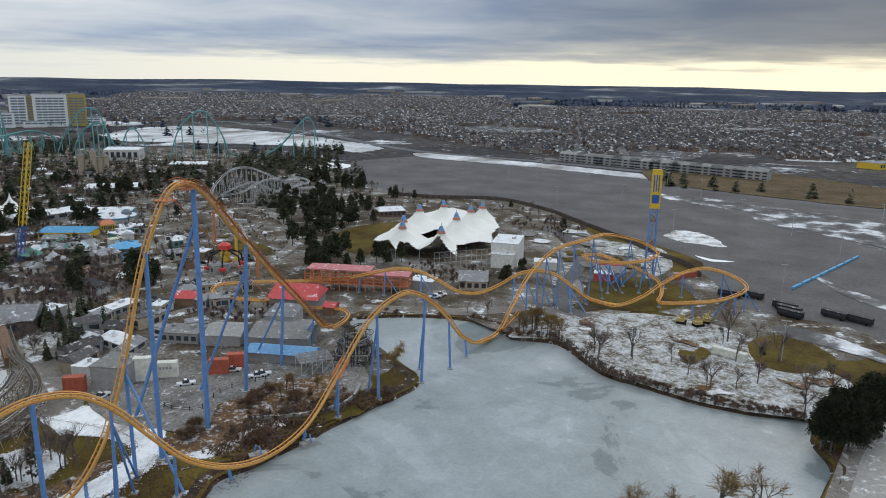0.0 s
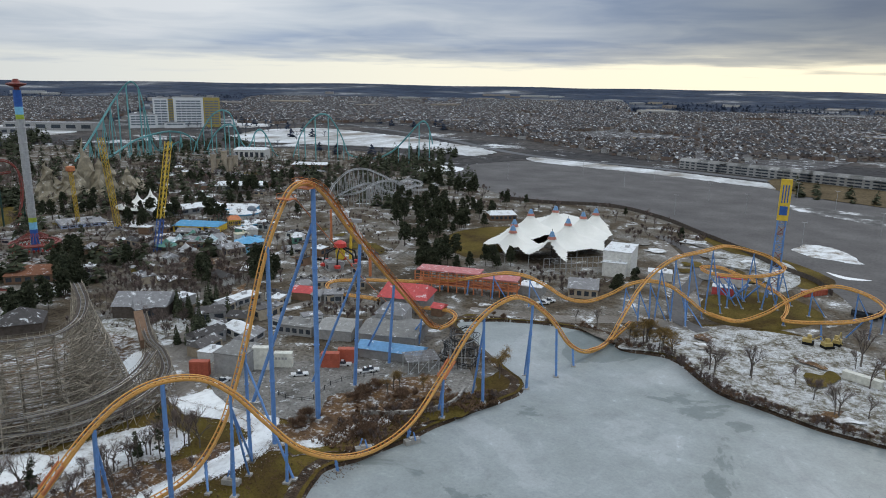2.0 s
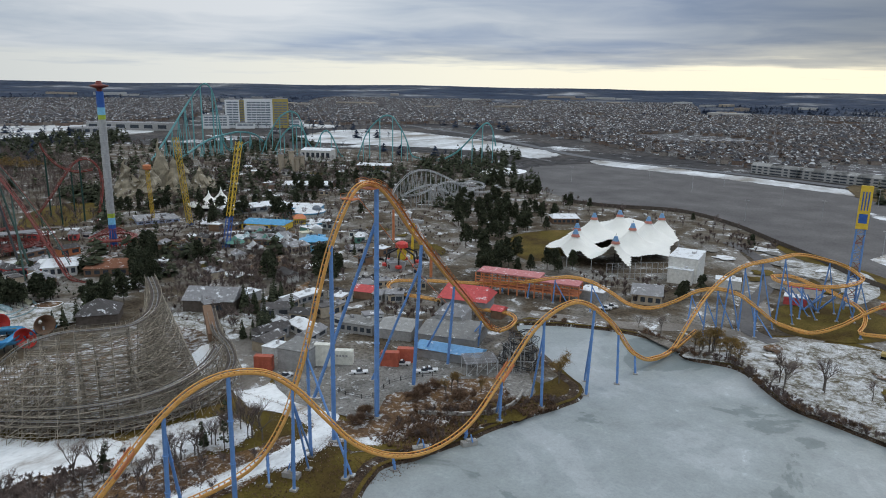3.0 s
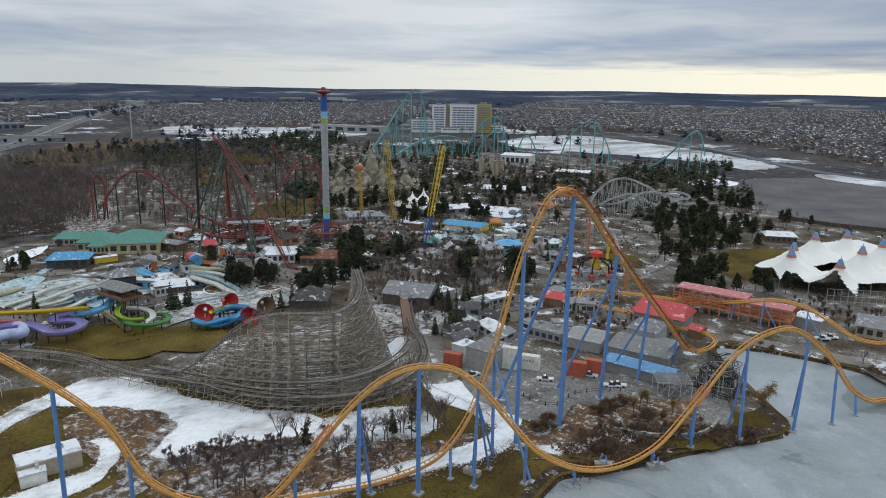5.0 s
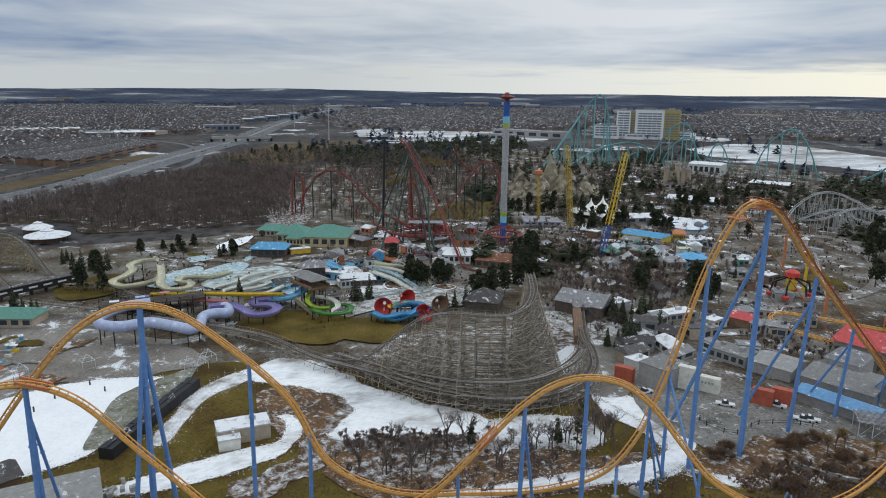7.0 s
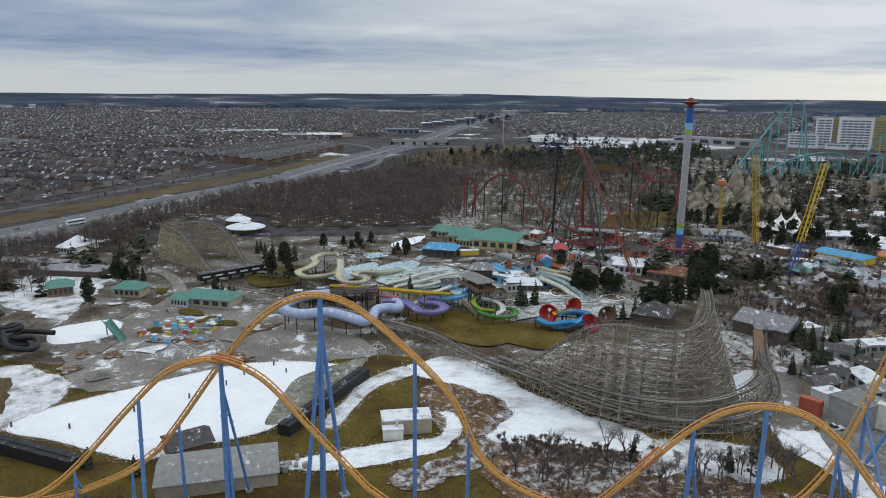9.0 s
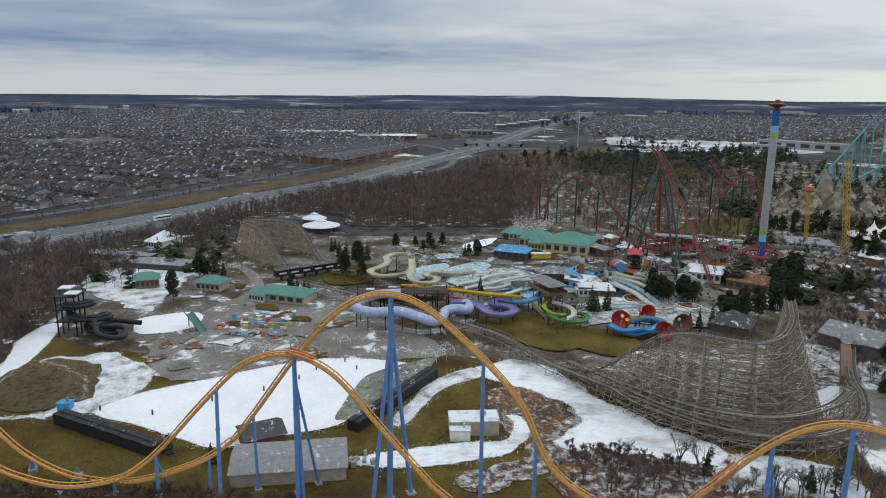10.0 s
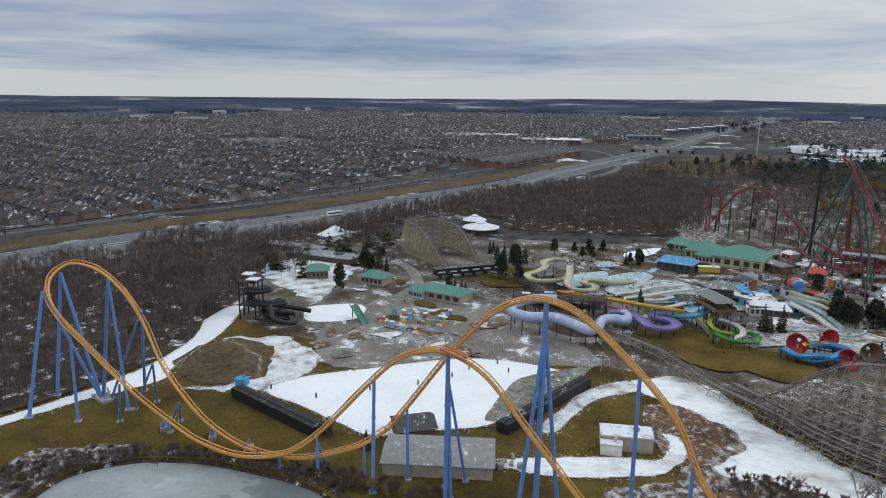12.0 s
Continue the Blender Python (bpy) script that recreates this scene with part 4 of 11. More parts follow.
# ---- the big orange coaster with blue supports ----
def track_frame(line, bank=None):
    """Side and up vectors along a track line; bank: one leaning angle in degrees a point."""
    sides, ups = [], []
    for i, p in enumerate(line):
        way = (line[min(i + 1, len(line) - 1)] - line[max(i - 1, 0)]).normalized()
        side = way.cross(Vector((0, 0, 1)))
        side = side.normalized() if side.length > 0.02 else (sides[-1] if sides else Vector((1, 0, 0)))
        if sides and side.dot(sides[-1]) < 0:
            side = -side
        top = side.cross(way).normalized()
        if bank:
            q = Matrix.Rotation(radians(bank[i]), 3, way)
            side, top = q @ side, q @ top
        sides.append(side)
        ups.append(top)
    return sides, ups


def rails(parent, line, gauge=1.3, rail_r=0.16, spine_r=0.42, drop=0.85, tie_step=1, mats=("track_orange", "track_orange", "track_deep_orange"), bank=None, name="track"):
    """A steel track: two rails, a spine below and slanting ties between."""
    sides, ups = track_frame(line, bank)
    part("rail", Shape().tube([p + s * gauge / 2 for p, s in zip(line, sides)], rail_r, 6), mats[0], parent, smooth=True)
    part("rail", Shape().tube([p - s * gauge / 2 for p, s in zip(line, sides)], rail_r, 6), mats[0], parent, smooth=True)
    if spine_r:
        part("spine", Shape().tube([p - u * drop for p, u in zip(line, ups)], spine_r, 8), mats[1], parent, smooth=True)
    ties = Shape()
    for i in range(0, len(line), tie_step):
        low = line[i] - ups[i] * drop
        for k in (-1, 1):
            ties.beam(low, line[i] + sides[i] * (k * gauge / 2), 0.13, 0.09, 4, False)
        ties.beam(line[i] - sides[i] * gauge / 2, line[i] + sides[i] * gauge / 2, 0.07, None, 4, False)
    tagged(part("crossties", ties, mats[2], parent), "", "", "", "stuff")


def column(parent, top, foot, r=0.5, mat="support_blue", footing=True, name="column"):
    r *= 0.74
    s = Shape().beam(foot, top, r * 1.06, r * 0.9, 10)
    top, foot = Vector(top), Vector(foot)
    for k in (0.34, 0.67):   # flange joints
        c, w = foot.lerp(top, k), (top - foot).normalized() * 0.12
        s.beam(c - w, c + w, r * 1.3, None, 10)
    ob = part(name, s, mat, parent, smooth=False)
    if footing:
        f = Shape().box(foot.x, foot.y, min(foot.z, 0) - 0.4, 3.2 * r + 0.5, 3.2 * r + 0.5, 0.9 + max(foot.z, 0), 20)
        part("footing", f, "concrete", parent)
    return ob


big = thing("roller_coaster", "tall orange steel roller coaster on bright blue tube supports", "roller coaster")
FIRST = [(-134.3, 216, 3.2), (-133.5, 209, 6.5), (-132, 196.2, 17.6), (-130.1, 177.5, 33.8), (-128, 157.6, 51.6), (-127, 147.5, 61.8), (-126.3, 141.5, 66.6), (-125.2, 134.6, 69), (-124.6, 129, 67.8),
         (-124.7, 124.2, 62), (-125.3, 120.3, 54), (-125.9, 117.2, 44.8), (-126.4, 114.2, 34.2), (-126.7, 109.8, 22.4), (-126.6, 104.4, 12.2), (-127, 96, 4.6), (-129, 82, 2), (-134.5, 62, 2.2), (-138.5, 46, 4),
         (-142.1, 32.8, 11.7), (-143.7, 24.2, 28.5), (-146, 11.9, 41.8), (-147.6, 3.3, 48.9), (-148.6, -1.6, 51), (-149.6, -7.2, 51.5), (-150.7, -12.8, 49.6), (-151.6, -18, 45.9), (-153.1, -25.9, 36.9), (-155.3, -37.3, 20.9), (-156.4, -43.1, 13.1)]
first_line = spline(FIRST, 1.5)
rails(big, first_line)
TURN = [(-155.3, -37.3, 20.9), (-156.4, -43.1, 13.1), (-153, -47.7, 10.7), (-153.2, -57.4, 6.6), (-153.6, -63.6, 4.7), (-156.7, -71.9, 2.3), (-157.9, -78, 2.3), (-159.2, -83.4, 2.8), (-165.1, -95.3, 4.4), (-166, -102.3, 10.6), (-170.4, -112.1, 18.7), (-175.5, -120.6, 29.9), (-179.9, -130.1, 38.4), (-182.9, -141.1, 43.1), (-182.6, -149.5, 43.4), (-178.3, -153.1, 40),
        (-173, -150, 35.6), (-169.7, -143.2, 30.2), (-166.9, -132.4, 23), (-163.6, -120.2, 15.2), (-164.5, -108.2, 5.1), (-155.7, -93, 4.5), (-152.2, -80, 4.1), (-153.3, -70.4, 4.9), (-153, -65, 7.8), (-152.7, -59.8, 12.3), (-152.1, -53.6, 19), (-150.7, -47.3, 26.2), (-148.8, -38.4, 35.1), (-147.8, -33.5, 37.6), (-146.7, -28.7, 38.9), (-145.7, -24, 38.5), (-144.1, -16.8, 35), (-141.8, -5.7, 22.5), (-139.4, 5.3, 9.9)]
BANK = [0] * 9 + [6, 14, 35, 62, 85, 100, 100, 90, 70, 50, 30, 14, 4] + [0] * 13


def bank_along(pts, bank, line):
    out = []
    for p in line:
        near = sorted(range(len(pts)), key=lambda i: (Vector(pts[i]) - p).length)[:2]
        d = [(Vector(pts[i]) - p).length + 1e-3 for i in near]
        out.append((bank[near[0]] * d[1] + bank[near[1]] * d[0]) / (d[0] + d[1]))
    return out


turn_line = spline(TURN[1:], 1.5)
rails(big, turn_line, bank=[b * 0.75 for b in bank_along(TURN, BANK, turn_line)])
BACK = [(-139.4, 5.3, 9.9), (-137, 16, 2.6), (-134.5, 27, 1.8), (-132.5, 40, 2.4), (-131.1, 52, 6.2), (-128.6, 61.3, 15.3), (-125.9, 71.3, 26.1), (-123.9, 78.9, 31.2), (-121.6, 86, 32.8), (-118.1, 93.6, 31.4), (-115, 99.6, 26.3), (-111.7, 106, 17.4), (-108.4, 112.5, 9),
        (-104.6, 121, 3.6), (-101.5, 132, 1.2), (-98.4, 144.5, 4), (-96.4, 158.5, 14), (-93.2, 169.9, 26), (-89.8, 177.8, 31), (-86.4, 184.5, 32.2), (-83.1, 201.1, 22.2), (-81.2, 217.8, 7.2), (-78.9, 229.6, 1.4), (-76.4, 242.5, 1), (-72, 256, 6)]
back_line = spline(BACK, 1.5)
rails(big, back_line)
# the helix beside the parking lot and the run home
HELIX = [(-78.9, 229.6, 1.4), (-76.4, 242.5, 1), (-74.3, 253.1, 8.9), (-72.2, 266.1, 17.3), (-68.5, 277.4, 23.4), (-63.6, 283.9, 27.1), (-55.2, 296.6, 28.7), (-49.9, 308.3, 29.2), (-42.4, 324.6, 25.4), (-34, 335.9, 20.7), (-28.7, 335.4, 17.5),
         (-29.5, 324.9, 17.1), (-36.5, 315.8, 16.4), (-47.2, 314.4, 15.3), (-57.7, 321.3, 13.6), (-62.7, 332.6, 12.6), (-56.4, 343.6, 11.1), (-47.5, 340.1, 9.7), (-38.4, 333.8, 9.2), (-29.9, 327.7, 7.6), (-24.1, 316.2, 6.6), (-23.1, 306.8, 4.9), (-23.3, 299.1, 4.3), (-18.6, 296.5, 5.2), (-9.6, 292.9, 7.8), (-0.9, 294, 9.4), (6.7, 303.8, 10),
         (10.7, 313.8, 10.8), (7.7, 322.6, 11.9), (1, 326.5, 13.5), (-7.4, 327.1, 14.2), (-15.6, 322.2, 12.3), (-23.6, 316.4, 7.9), (-30.6, 303.2, 4.4), (-39.9, 292.8, 2.3), (-50.1, 289.6, 4.5)]
HOME = [(-39.9, 292.8, 2.3), (-50.1, 289.6, 4.5), (-58.6, 283.8, 11.9), (-64.1, 281.2, 15.8), (-71.7, 279.2, 17.2), (-79.6, 278.7, 14.9), (-88.3, 278, 8.9), (-97.2, 277.2, 4.4), (-106.2, 276.5, 4.2), (-114.7, 274.1, 8.9), (-120.8, 269.4, 12.9), (-129.7, 267.8, 13.8), (-139.5, 267.7, 11.6), (-149.5, 266.6, 8.5), (-163.2, 265.7, 5.1), (-175.9, 259.6, 4.3), (-190.2, 251.6, 4.3), (-199.9, 244, 4.5)]
helix_line = spline(HELIX, 1.8)
rails(big, helix_line)
home_line = spline(HOME, 2.0)
rails(big, home_line)
# the far turn into the station
STATION_TURN = [(-190.2, 251.6, 4.3), (-199.9, 244, 4.5), (-204.4, 238, 4.7), (-201.9, 230.2, 4.8), (-196.5, 226.7, 4), (-187.7, 226.7, 4), (-174.7, 230.5, 3.5), (-161.2, 231.3, 2.9), (-147.8, 233.7, 3.4), (-140.5, 234.9, 3.4), (-134.8, 230.1, 3.3), (-132.5, 221.3, 3.2), (-133.9, 216.5, 2.7)]
rails(big, spline(STATION_TURN, 2.0))

# catwalk and hand rails of the lift
lift = first_line[:first_line.index(min(first_line, key=lambda p: (p - Vector((-124.8, 130, 68.3))).length))]
walkway = Shape()
lsides, lups = track_frame(lift)
for k in (-1, 1):
    a = [p + s * (k * 1.25) - u * 0.25 for p, s, u in zip(lift, lsides, lups)]
    for i in range(0, len(a) - 1):
        q = [a[i] - lsides[i] * 0.4, a[i] + lsides[i] * 0.4, a[i + 1] + lsides[i] * 0.4, a[i + 1] - lsides[i] * 0.4]
        walkway.quad(*q)
    for lift_up in (0.6, 1.1):
        walkway.tube([p + lsides[i] * (k * 0.42) + Vector((0, 0, lift_up)) for i, p in enumerate(a)], 0.05, 4)
    for i in range(0, len(a), 2):
        walkway.beam(a[i] + lsides[i] * (k * 0.42), a[i] + lsides[i] * (k * 0.42) + Vector((0, 0, 1.1)), 0.05, None, 4, False)
part("lift_walkway", walkway, "track_deep_orange", big, "rust-orange maintenance walkway with hand rails")
for i, (x, y, z) in enumerate([(-126, 136, 66.8), (-124.6, 127.5, 65.2)]):
    crest = Shape()
    crest.box(x, y, z, 4.2, 3.0, 0.25, 0)
    for dx in (-2, 2):
        for dy in (-1.4, 1.4):
            crest.beam((x + dx, y + dy, z), (x + dx, y + dy, z + 1.3), 0.06)
        crest.beam((x + dx, y - 1.4, z + 1.3), (x + dx, y + 1.4, z + 1.3), 0.06)
    part("crest_platform", crest, "orange_steel", big)
stair_rail = Shape()
stair_rail.beam((-125, 130, 66), (-150, 190, 26), 0.14).beam((-150, 190, 26), (-165, 226, 4), 0.14)
part("evacuation_cable", stair_rail, "orange_steel", big)


def under(line, x, y):
    """The track height over a place in plan."""
    p = min(line, key=lambda q: (q.x - x) ** 2 + (q.y - y) ** 2)
    return Vector((p.x, p.y, p.z - 1.2))


for line, x, y, r, legs in [
    (first_line, -125.6, 138.2, 0.95, [(-149, 135.5)]),
    (first_line, -125.5, 121, 0.8, []),
    (first_line, -131, 161.5, 0.75, [(-144, 156)]),
    (first_line, -132.6, 182, 0.65, [(-144.5, 183)]),
    (first_line, -134, 202.4, 0.5, [(-140, 203)]),
    (first_line, -126.5, 113.4, 0.6, [(-109.6, 111.4), (-124.3, 111.7)]),
    (first_line, -127.2, 100, 0.5, [(-122, 96)]),
    (first_line, -143.2, 28, 0.6, []),
    (first_line, -145.4, 16, 0.65, []),
    (first_line, -149.2, -5, 0.95, [(-152.5, 0), (-146.5, -9)]),
    (first_line, -153.4, -27, 0.6, []),
    (first_line, -155.2, -37, 0.5, []),
    (turn_line, *(-153, -47.7), 0.5, []),
    (turn_line, *(-148, -44.1), 0.6, []),
    (turn_line, *(-152.7, -59.8), 0.5, [(-155.8, -58.1)]),
    (turn_line, *(-154.1, -70.5), 0.4, []),
    (turn_line, *(-147.2, -26.1), 0.7, []),
    (turn_line, *(-147.9, -25), 0.65, [(-157.5, -22.8)]),
    (back_line, -121.6, 86, 0.75, []),
    (back_line, -125.6, 72, 0.7, [(-128, 77)]),
    (back_line, -129.6, 58.5, 0.5, []),
    (back_line, -116, 98.5, 0.5, [(-121.1, 102.2), (-120.1, 106.9), (-124.1, 111.7)]),
    (back_line, -110, 109.5, 0.5, []),
    (back_line, -104.2, 121.4, 0.5, []),
    (back_line, -98.7, 144, 0.5, []),
    (back_line, -96.6, 158.4, 0.55, [(-100, 162)]),
    (back_line, -91.5, 173.6, 0.6, [(-97, 177)]),
    (back_line, -85.8, 192.4, 0.6, [(-91, 202)]),
    (back_line, -81.5, 206.6, 0.55, []),
    (back_line, -79.9, 218.3, 0.5, []),
]:
    top = under(line, x, y)
    base = -1.2 if inside(x, y, SHORE) else 0.0
    column(big, top, (x, y, base), r)
    for lx, ly in legs:
        column(big, top - Vector((0, 0, max(1.0, top.z * 0.13))), (lx, ly, -1.2 if inside(lx, ly, SHORE) else 0.0), r * 0.72, name="brace")
for x, y, turn in ((-96.8, 143.4, 60), (-104, 131.5, 50), (-120.9, 102, 20), (-182.9, -140.9, 40), (-167.6, -111.8, 30), (-165.7, -95.6, 20), (-160.4, -82.3, 10)):
    base = -1.2 if inside(x, y, SHORE) else -0.2
    part("pier", Shape().box(x, y, base, 4.4, 1.8, 1.5, turn).box(x, y, base + 1.5, 1.6, 1.2, 0.5, turn), "concrete", big)
    for k in (-1, 1):
        part("strut", Shape().beam((x + k * 1.2, y, base + 1.4), (x + k * 0.5, y, base + 3.6), 0.25, 0.2, 8), "support_blue", big)
# A-frames of the turnaround
hub = (-181.8, -141.9)
for top, foot, r in [((-173.3, -151.3, 37.7), (-166, -154.5), 0.75), ((-173.3, -151.3, 37.7), hub, 0.65), ((-181.2, -151.2, 41.4), (-181.2, -157.3), 0.75), ((-181.2, -151.2, 41.4), hub, 0.75), ((-169.3, -140.5, 25.9), (-166.7, -138.7), 0.6),
                     ((-180.3, -134.6, 40.6), (-183.8, -142.8), 0.8), ((-180.3, -134.6, 40.6), (-176.7, -129.2), 0.6), ((-176.1, -121.6, 33.1), (-190.3, -132.6), 0.6), ((-174.6, -122, 30.6), (-182.8, -139.3), 0.5),
                     ((-163.6, -121.8, 15.3), (-169.1, -126.8), 0.5), ((-169.7, -115.1, 19.6), (-183.5, -123.9), 0.45), ((-169.7, -115.1, 19.6), (-177.4, -127.4), 0.45), ((-165.5, -105, 10.6), (-173.9, -112.9), 0.4), ((-165.5, -105, 10.6), (-173, -109.8), 0.4), ((-166.7, -111, 3.8), (-166.6, -111.3), 0.5), ((-166.3, -109.5, 3.4), (-166.1, -108.8), 0.5), ((-165.1, -95.3, 3.6), (-164.8, -95.2), 0.55)]:
    column(big, Vector(top) - Vector((0, 0, 0.8)), (*foot, 0), r)
part("pier", Shape().box(*hub, 0, 8, 3.2, 0.9, 60), "concrete", big)
# helix columns
for line, fx in [(helix_line, [(-72.2, 266.1), (-68.9, 278.9), (-63.6, 283.9), (-58.9, 290.5), (-53.8, 301.8), (-50.6, 317.6), (-47.2, 314.4), (-42.5, 328.7), (-34.1, 320.8), (-29.7, 330.8), (-23.2, 303.3), (-8.9, 293.2), (-1.2, 301.6), (6.7, 303.8), (10.7, 313.8), (1, 326.5), (-15.6, 322.2)]),
                 (home_line, [(-56.2, 278.4), (-71.1, 279.5), (-81.2, 275.5), (-119.2, 265.7), (-137.6, 266.7), (-150.2, 266.2), (-163.2, 265.7)])]:
    for x, y in fx:
        top = under(line, x, y)
        column(big, top, (x, y, 0), 0.42)
        if top.z > 9:
            column(big, top - Vector((0, 0, 1.2)), (x + 6.0, y + 3.0, 0), 0.34, name="brace")
for x, y in [(-48.3, 328.9), (-43.4, 331.3)]:   # fan of struts in the middle of the helix
    for k in range(5):
        a = math.tau * k / 5 + x
        column(big, (x + 9 * math.cos(a), y + 9 * math.sin(a), 9), (x, y, 0), 0.4, name="strut")
# brake tray and train parts on the rising track
for line, x, y in ((back_line, -96.2, 160), (turn_line, -146, -24), (back_line, -127.8, 64)):
    p = min(line, key=lambda q: (q.x - x) ** 2 + (q.y - y) ** 2)
    i = line.index(p)
    way = (line[i + 1] - p).normalized()
    s = Shape()
    for k in (-1, 1):
        side = way.cross(Vector((0, 0, 1))).normalized() * (k * 1.3)
        s.beam(p - way * 3 + side, p + way * 3 + side, 0.35, None, 4)
        for j in (-3, -1, 1, 3):
            s.beam(p + way * j + side, p + way * j + side + Vector((0, 0, 1.2)), 0.07)
    part("camera_platform", s, "orange_steel", big)


# ---- plants ----
def conifer_crown(seed, height=9.0, width=4.2, tiers=9, per=11):
    r = random.Random(seed)
    s = Shape()
    for i in range(tiers):
        f = i / (tiers - 1)
        z, rad = height * (0.10 + 0.86 * f), width / 2 * (1 - f) ** 0.85 + 0.25
        for k in range(max(5, int(per * (1.1 - f * 0.7)))):
            a = r.random() * math.tau
            l, droop = rad * r.uniform(0.7, 1.15), r.uniform(0.15, 0.5)
            tip = Vector((l * math.cos(a), l * math.sin(a), z - droop * l))
            side = Vector((-math.sin(a), math.cos(a), 0)) * (0.26 * l + 0.22)
            root = Vector((0, 0, z + 0.35 * height / tiers))
            mid = root.lerp(tip, 0.55)
            s.tri(root, mid - side, tip).tri(root, tip, mid + side)
            s.tri(mid - side, mid + Vector((0, 0, -0.45 - 0.1 * l)), tip).tri(mid + Vector((0, 0, -0.45 - 0.1 * l)), mid + side, tip)
    return s


def pine_crown(seed, height=14.0, width=8.0, clumps=26, leaf=1.0, per=13):
    """A broad pine: uneven clumps of needles at the ends of limbs."""
    r = random.Random(seed)
    s = Shape()
    for i in range(clumps):
        f = r.uniform(0.28, 1.0)
        a = r.random() * math.tau
        rad = width / 2 * (1.08 - f) ** 0.5 * r.uniform(0.25, 1.0)
        c = Vector((rad * math.cos(a), rad * math.sin(a), height * f))
        size = r.uniform(0.8, 1.45) * width / 8
        for k in range(per):
            d = Vector((r.gauss(0, 1), r.gauss(0, 1), r.gauss(0, 0.6))).normalized() * size * r.uniform(0.5, 1.1)
            e = Vector((r.gauss(0, 1), r.gauss(0, 1), r.gauss(0, 1))).normalized() * size * 0.55 * leaf
            s.tri(c + d, c + d * (1 - 0.8 * leaf) + e, c + d * (1 - 0.65 * leaf) - e)
    return s


def bare_limbs(seed, height=10.0, spread=0.5, forks=3, thin=1.0, sides=5):
    """Trunk and limbs of a leafless tree; returns them and the ends from which twigs grow."""
    r = random.Random(seed)
    wood, ends = Shape(), []

    def grow(p, way, length, rad, level):
        q = p + way * length
        wood.beam(p, q, rad, rad * 0.62, sides if level < 2 else 3, False)
        ends.append((p.lerp(q, 0.6), way, level))
        ends.append((q, way, level))
        if level < forks:
            for _ in range(r.choice((2, 3, 3)) if level else 4):
                bend = Vector((r.gauss(0, spread), r.gauss(0, spread), r.gauss(0.12, 0.2)))
                grow(p.lerp(q, r.uniform(0.55, 1.0)), (way + bend).normalized(), length * r.uniform(0.55, 0.78), rad * 0.55, level + 1)

    grow(Vector((0, 0, 0)), Vector((0, 0, 1)), height * 0.36, 0.022 * height * thin, 0)
    return wood, ends


def twigs(seed, ends, height, count=5, droop=0.0, size=0.11, fat=0.03):
    r = random.Random(seed + 99)
    s = Shape()
    for p, way, level in ends:
        if level < 1:
            continue
        for _ in range(count):
            d = (way + Vector((r.gauss(0, 0.6), r.gauss(0, 0.6), r.gauss(0.05 - droop, 0.35)))).normalized() * height * size * r.uniform(0.6, 1.5)
            w = d.cross(Vector((r.random(), r.random(), r.random()))).normalized() * fat
            s.tri(p - w, p + w, p + d)
            m = p + d * 0.45
            e = (d + Vector((r.gauss(0, 0.5), r.gauss(0, 0.5), r.gauss(-droop, 0.4))) * d.length) * 0.6
            s.tri(m - w * 0.8, m + w * 0.8, m + e)
    return s


TREES = {}


def tree_kind(key, name, label, trunk, crown, trunk_mat, crown_mat, category="tree"):
    t = thing(name, label, category, at=(0, 0, -60))
    part("trunk", trunk, trunk_mat, t)
    part("crown", crown, crown_mat, t)
    TREES.setdefault(key, []).append(t)


for i in range(3):
    h = (8.5, 10.5, 7)[i]
    tree_kind("spruce", "spruce_tree", "dark green spruce tree, narrow and pointed", Shape().beam((0, 0, 0), (0, 0, h * 0.95), 0.16, 0.03, 6), conifer_crown(10 + i, h, h * 0.44, 12, 12), "bark_grey", "needles")
for i in range(3):
    h = (12, 14, 10)[i]
    trunk = Shape().beam((0, 0, 0), (0, 0, h * 0.95), 0.28, 0.08, 6)
    for k in range(8):
        a = k * 2.4
        trunk.beam((0, 0, h * (0.3 + 0.07 * k)), (2.2 * math.cos(a), 2.2 * math.sin(a), h * (0.38 + 0.07 * k)), 0.09, 0.04, 4)
    tree_kind("pine", "pine_tree", "broad dark green pine tree", trunk, pine_crown(20 + i, h, h * 0.66, 100), "bark_grey", "needles")
for i in range(4):
    h = (9, 11, 13, 7.5)[i]
    wood, ends = bare_limbs(30 + i, h, 0.42)
    tree_kind("bare", "bare_tree", "leafless grey-brown tree in winter", wood, twigs(30 + i, ends, h, 4, fat=0.028), "bark_grey", "twigs_brown")
for i in range(3):
    h = (9, 11, 12)[i]
    wood, ends = bare_limbs(130 + i, h, 0.36, 4, 0.8)
    tree_kind("fine", "bare_tree", "tall leafless tree with fine dark twigs", wood, twigs(130 + i, ends, h, 3, 0, 0.075, 0.022), "bark_grey", "twigs_brown")
for i in range(2):
    h = (11, 13)[i]
    wood, ends = bare_limbs(140 + i, h, 0.5, 4, 1.0)
    tree_kind("golden", "willow_tree", "large leafless willow tree with yellow-brown upright branches", wood, twigs(140 + i, ends, h, 3, 0.1, 0.09, 0.03), "bark_grey", "willow_twigs")
for i in range(2):
    h = (14, 16)[i]
    trunk = Shape().beam((0, 0, 0), (0, 0, h * 0.95), 0.3, 0.08, 6)
    tree_kind("dense_pine", "pine_tree", "large dense dark green pine tree", trunk, pine_crown(60 + i, h, h * 0.62, 230, 0.42, 26), "bark_grey", "deep_needles")
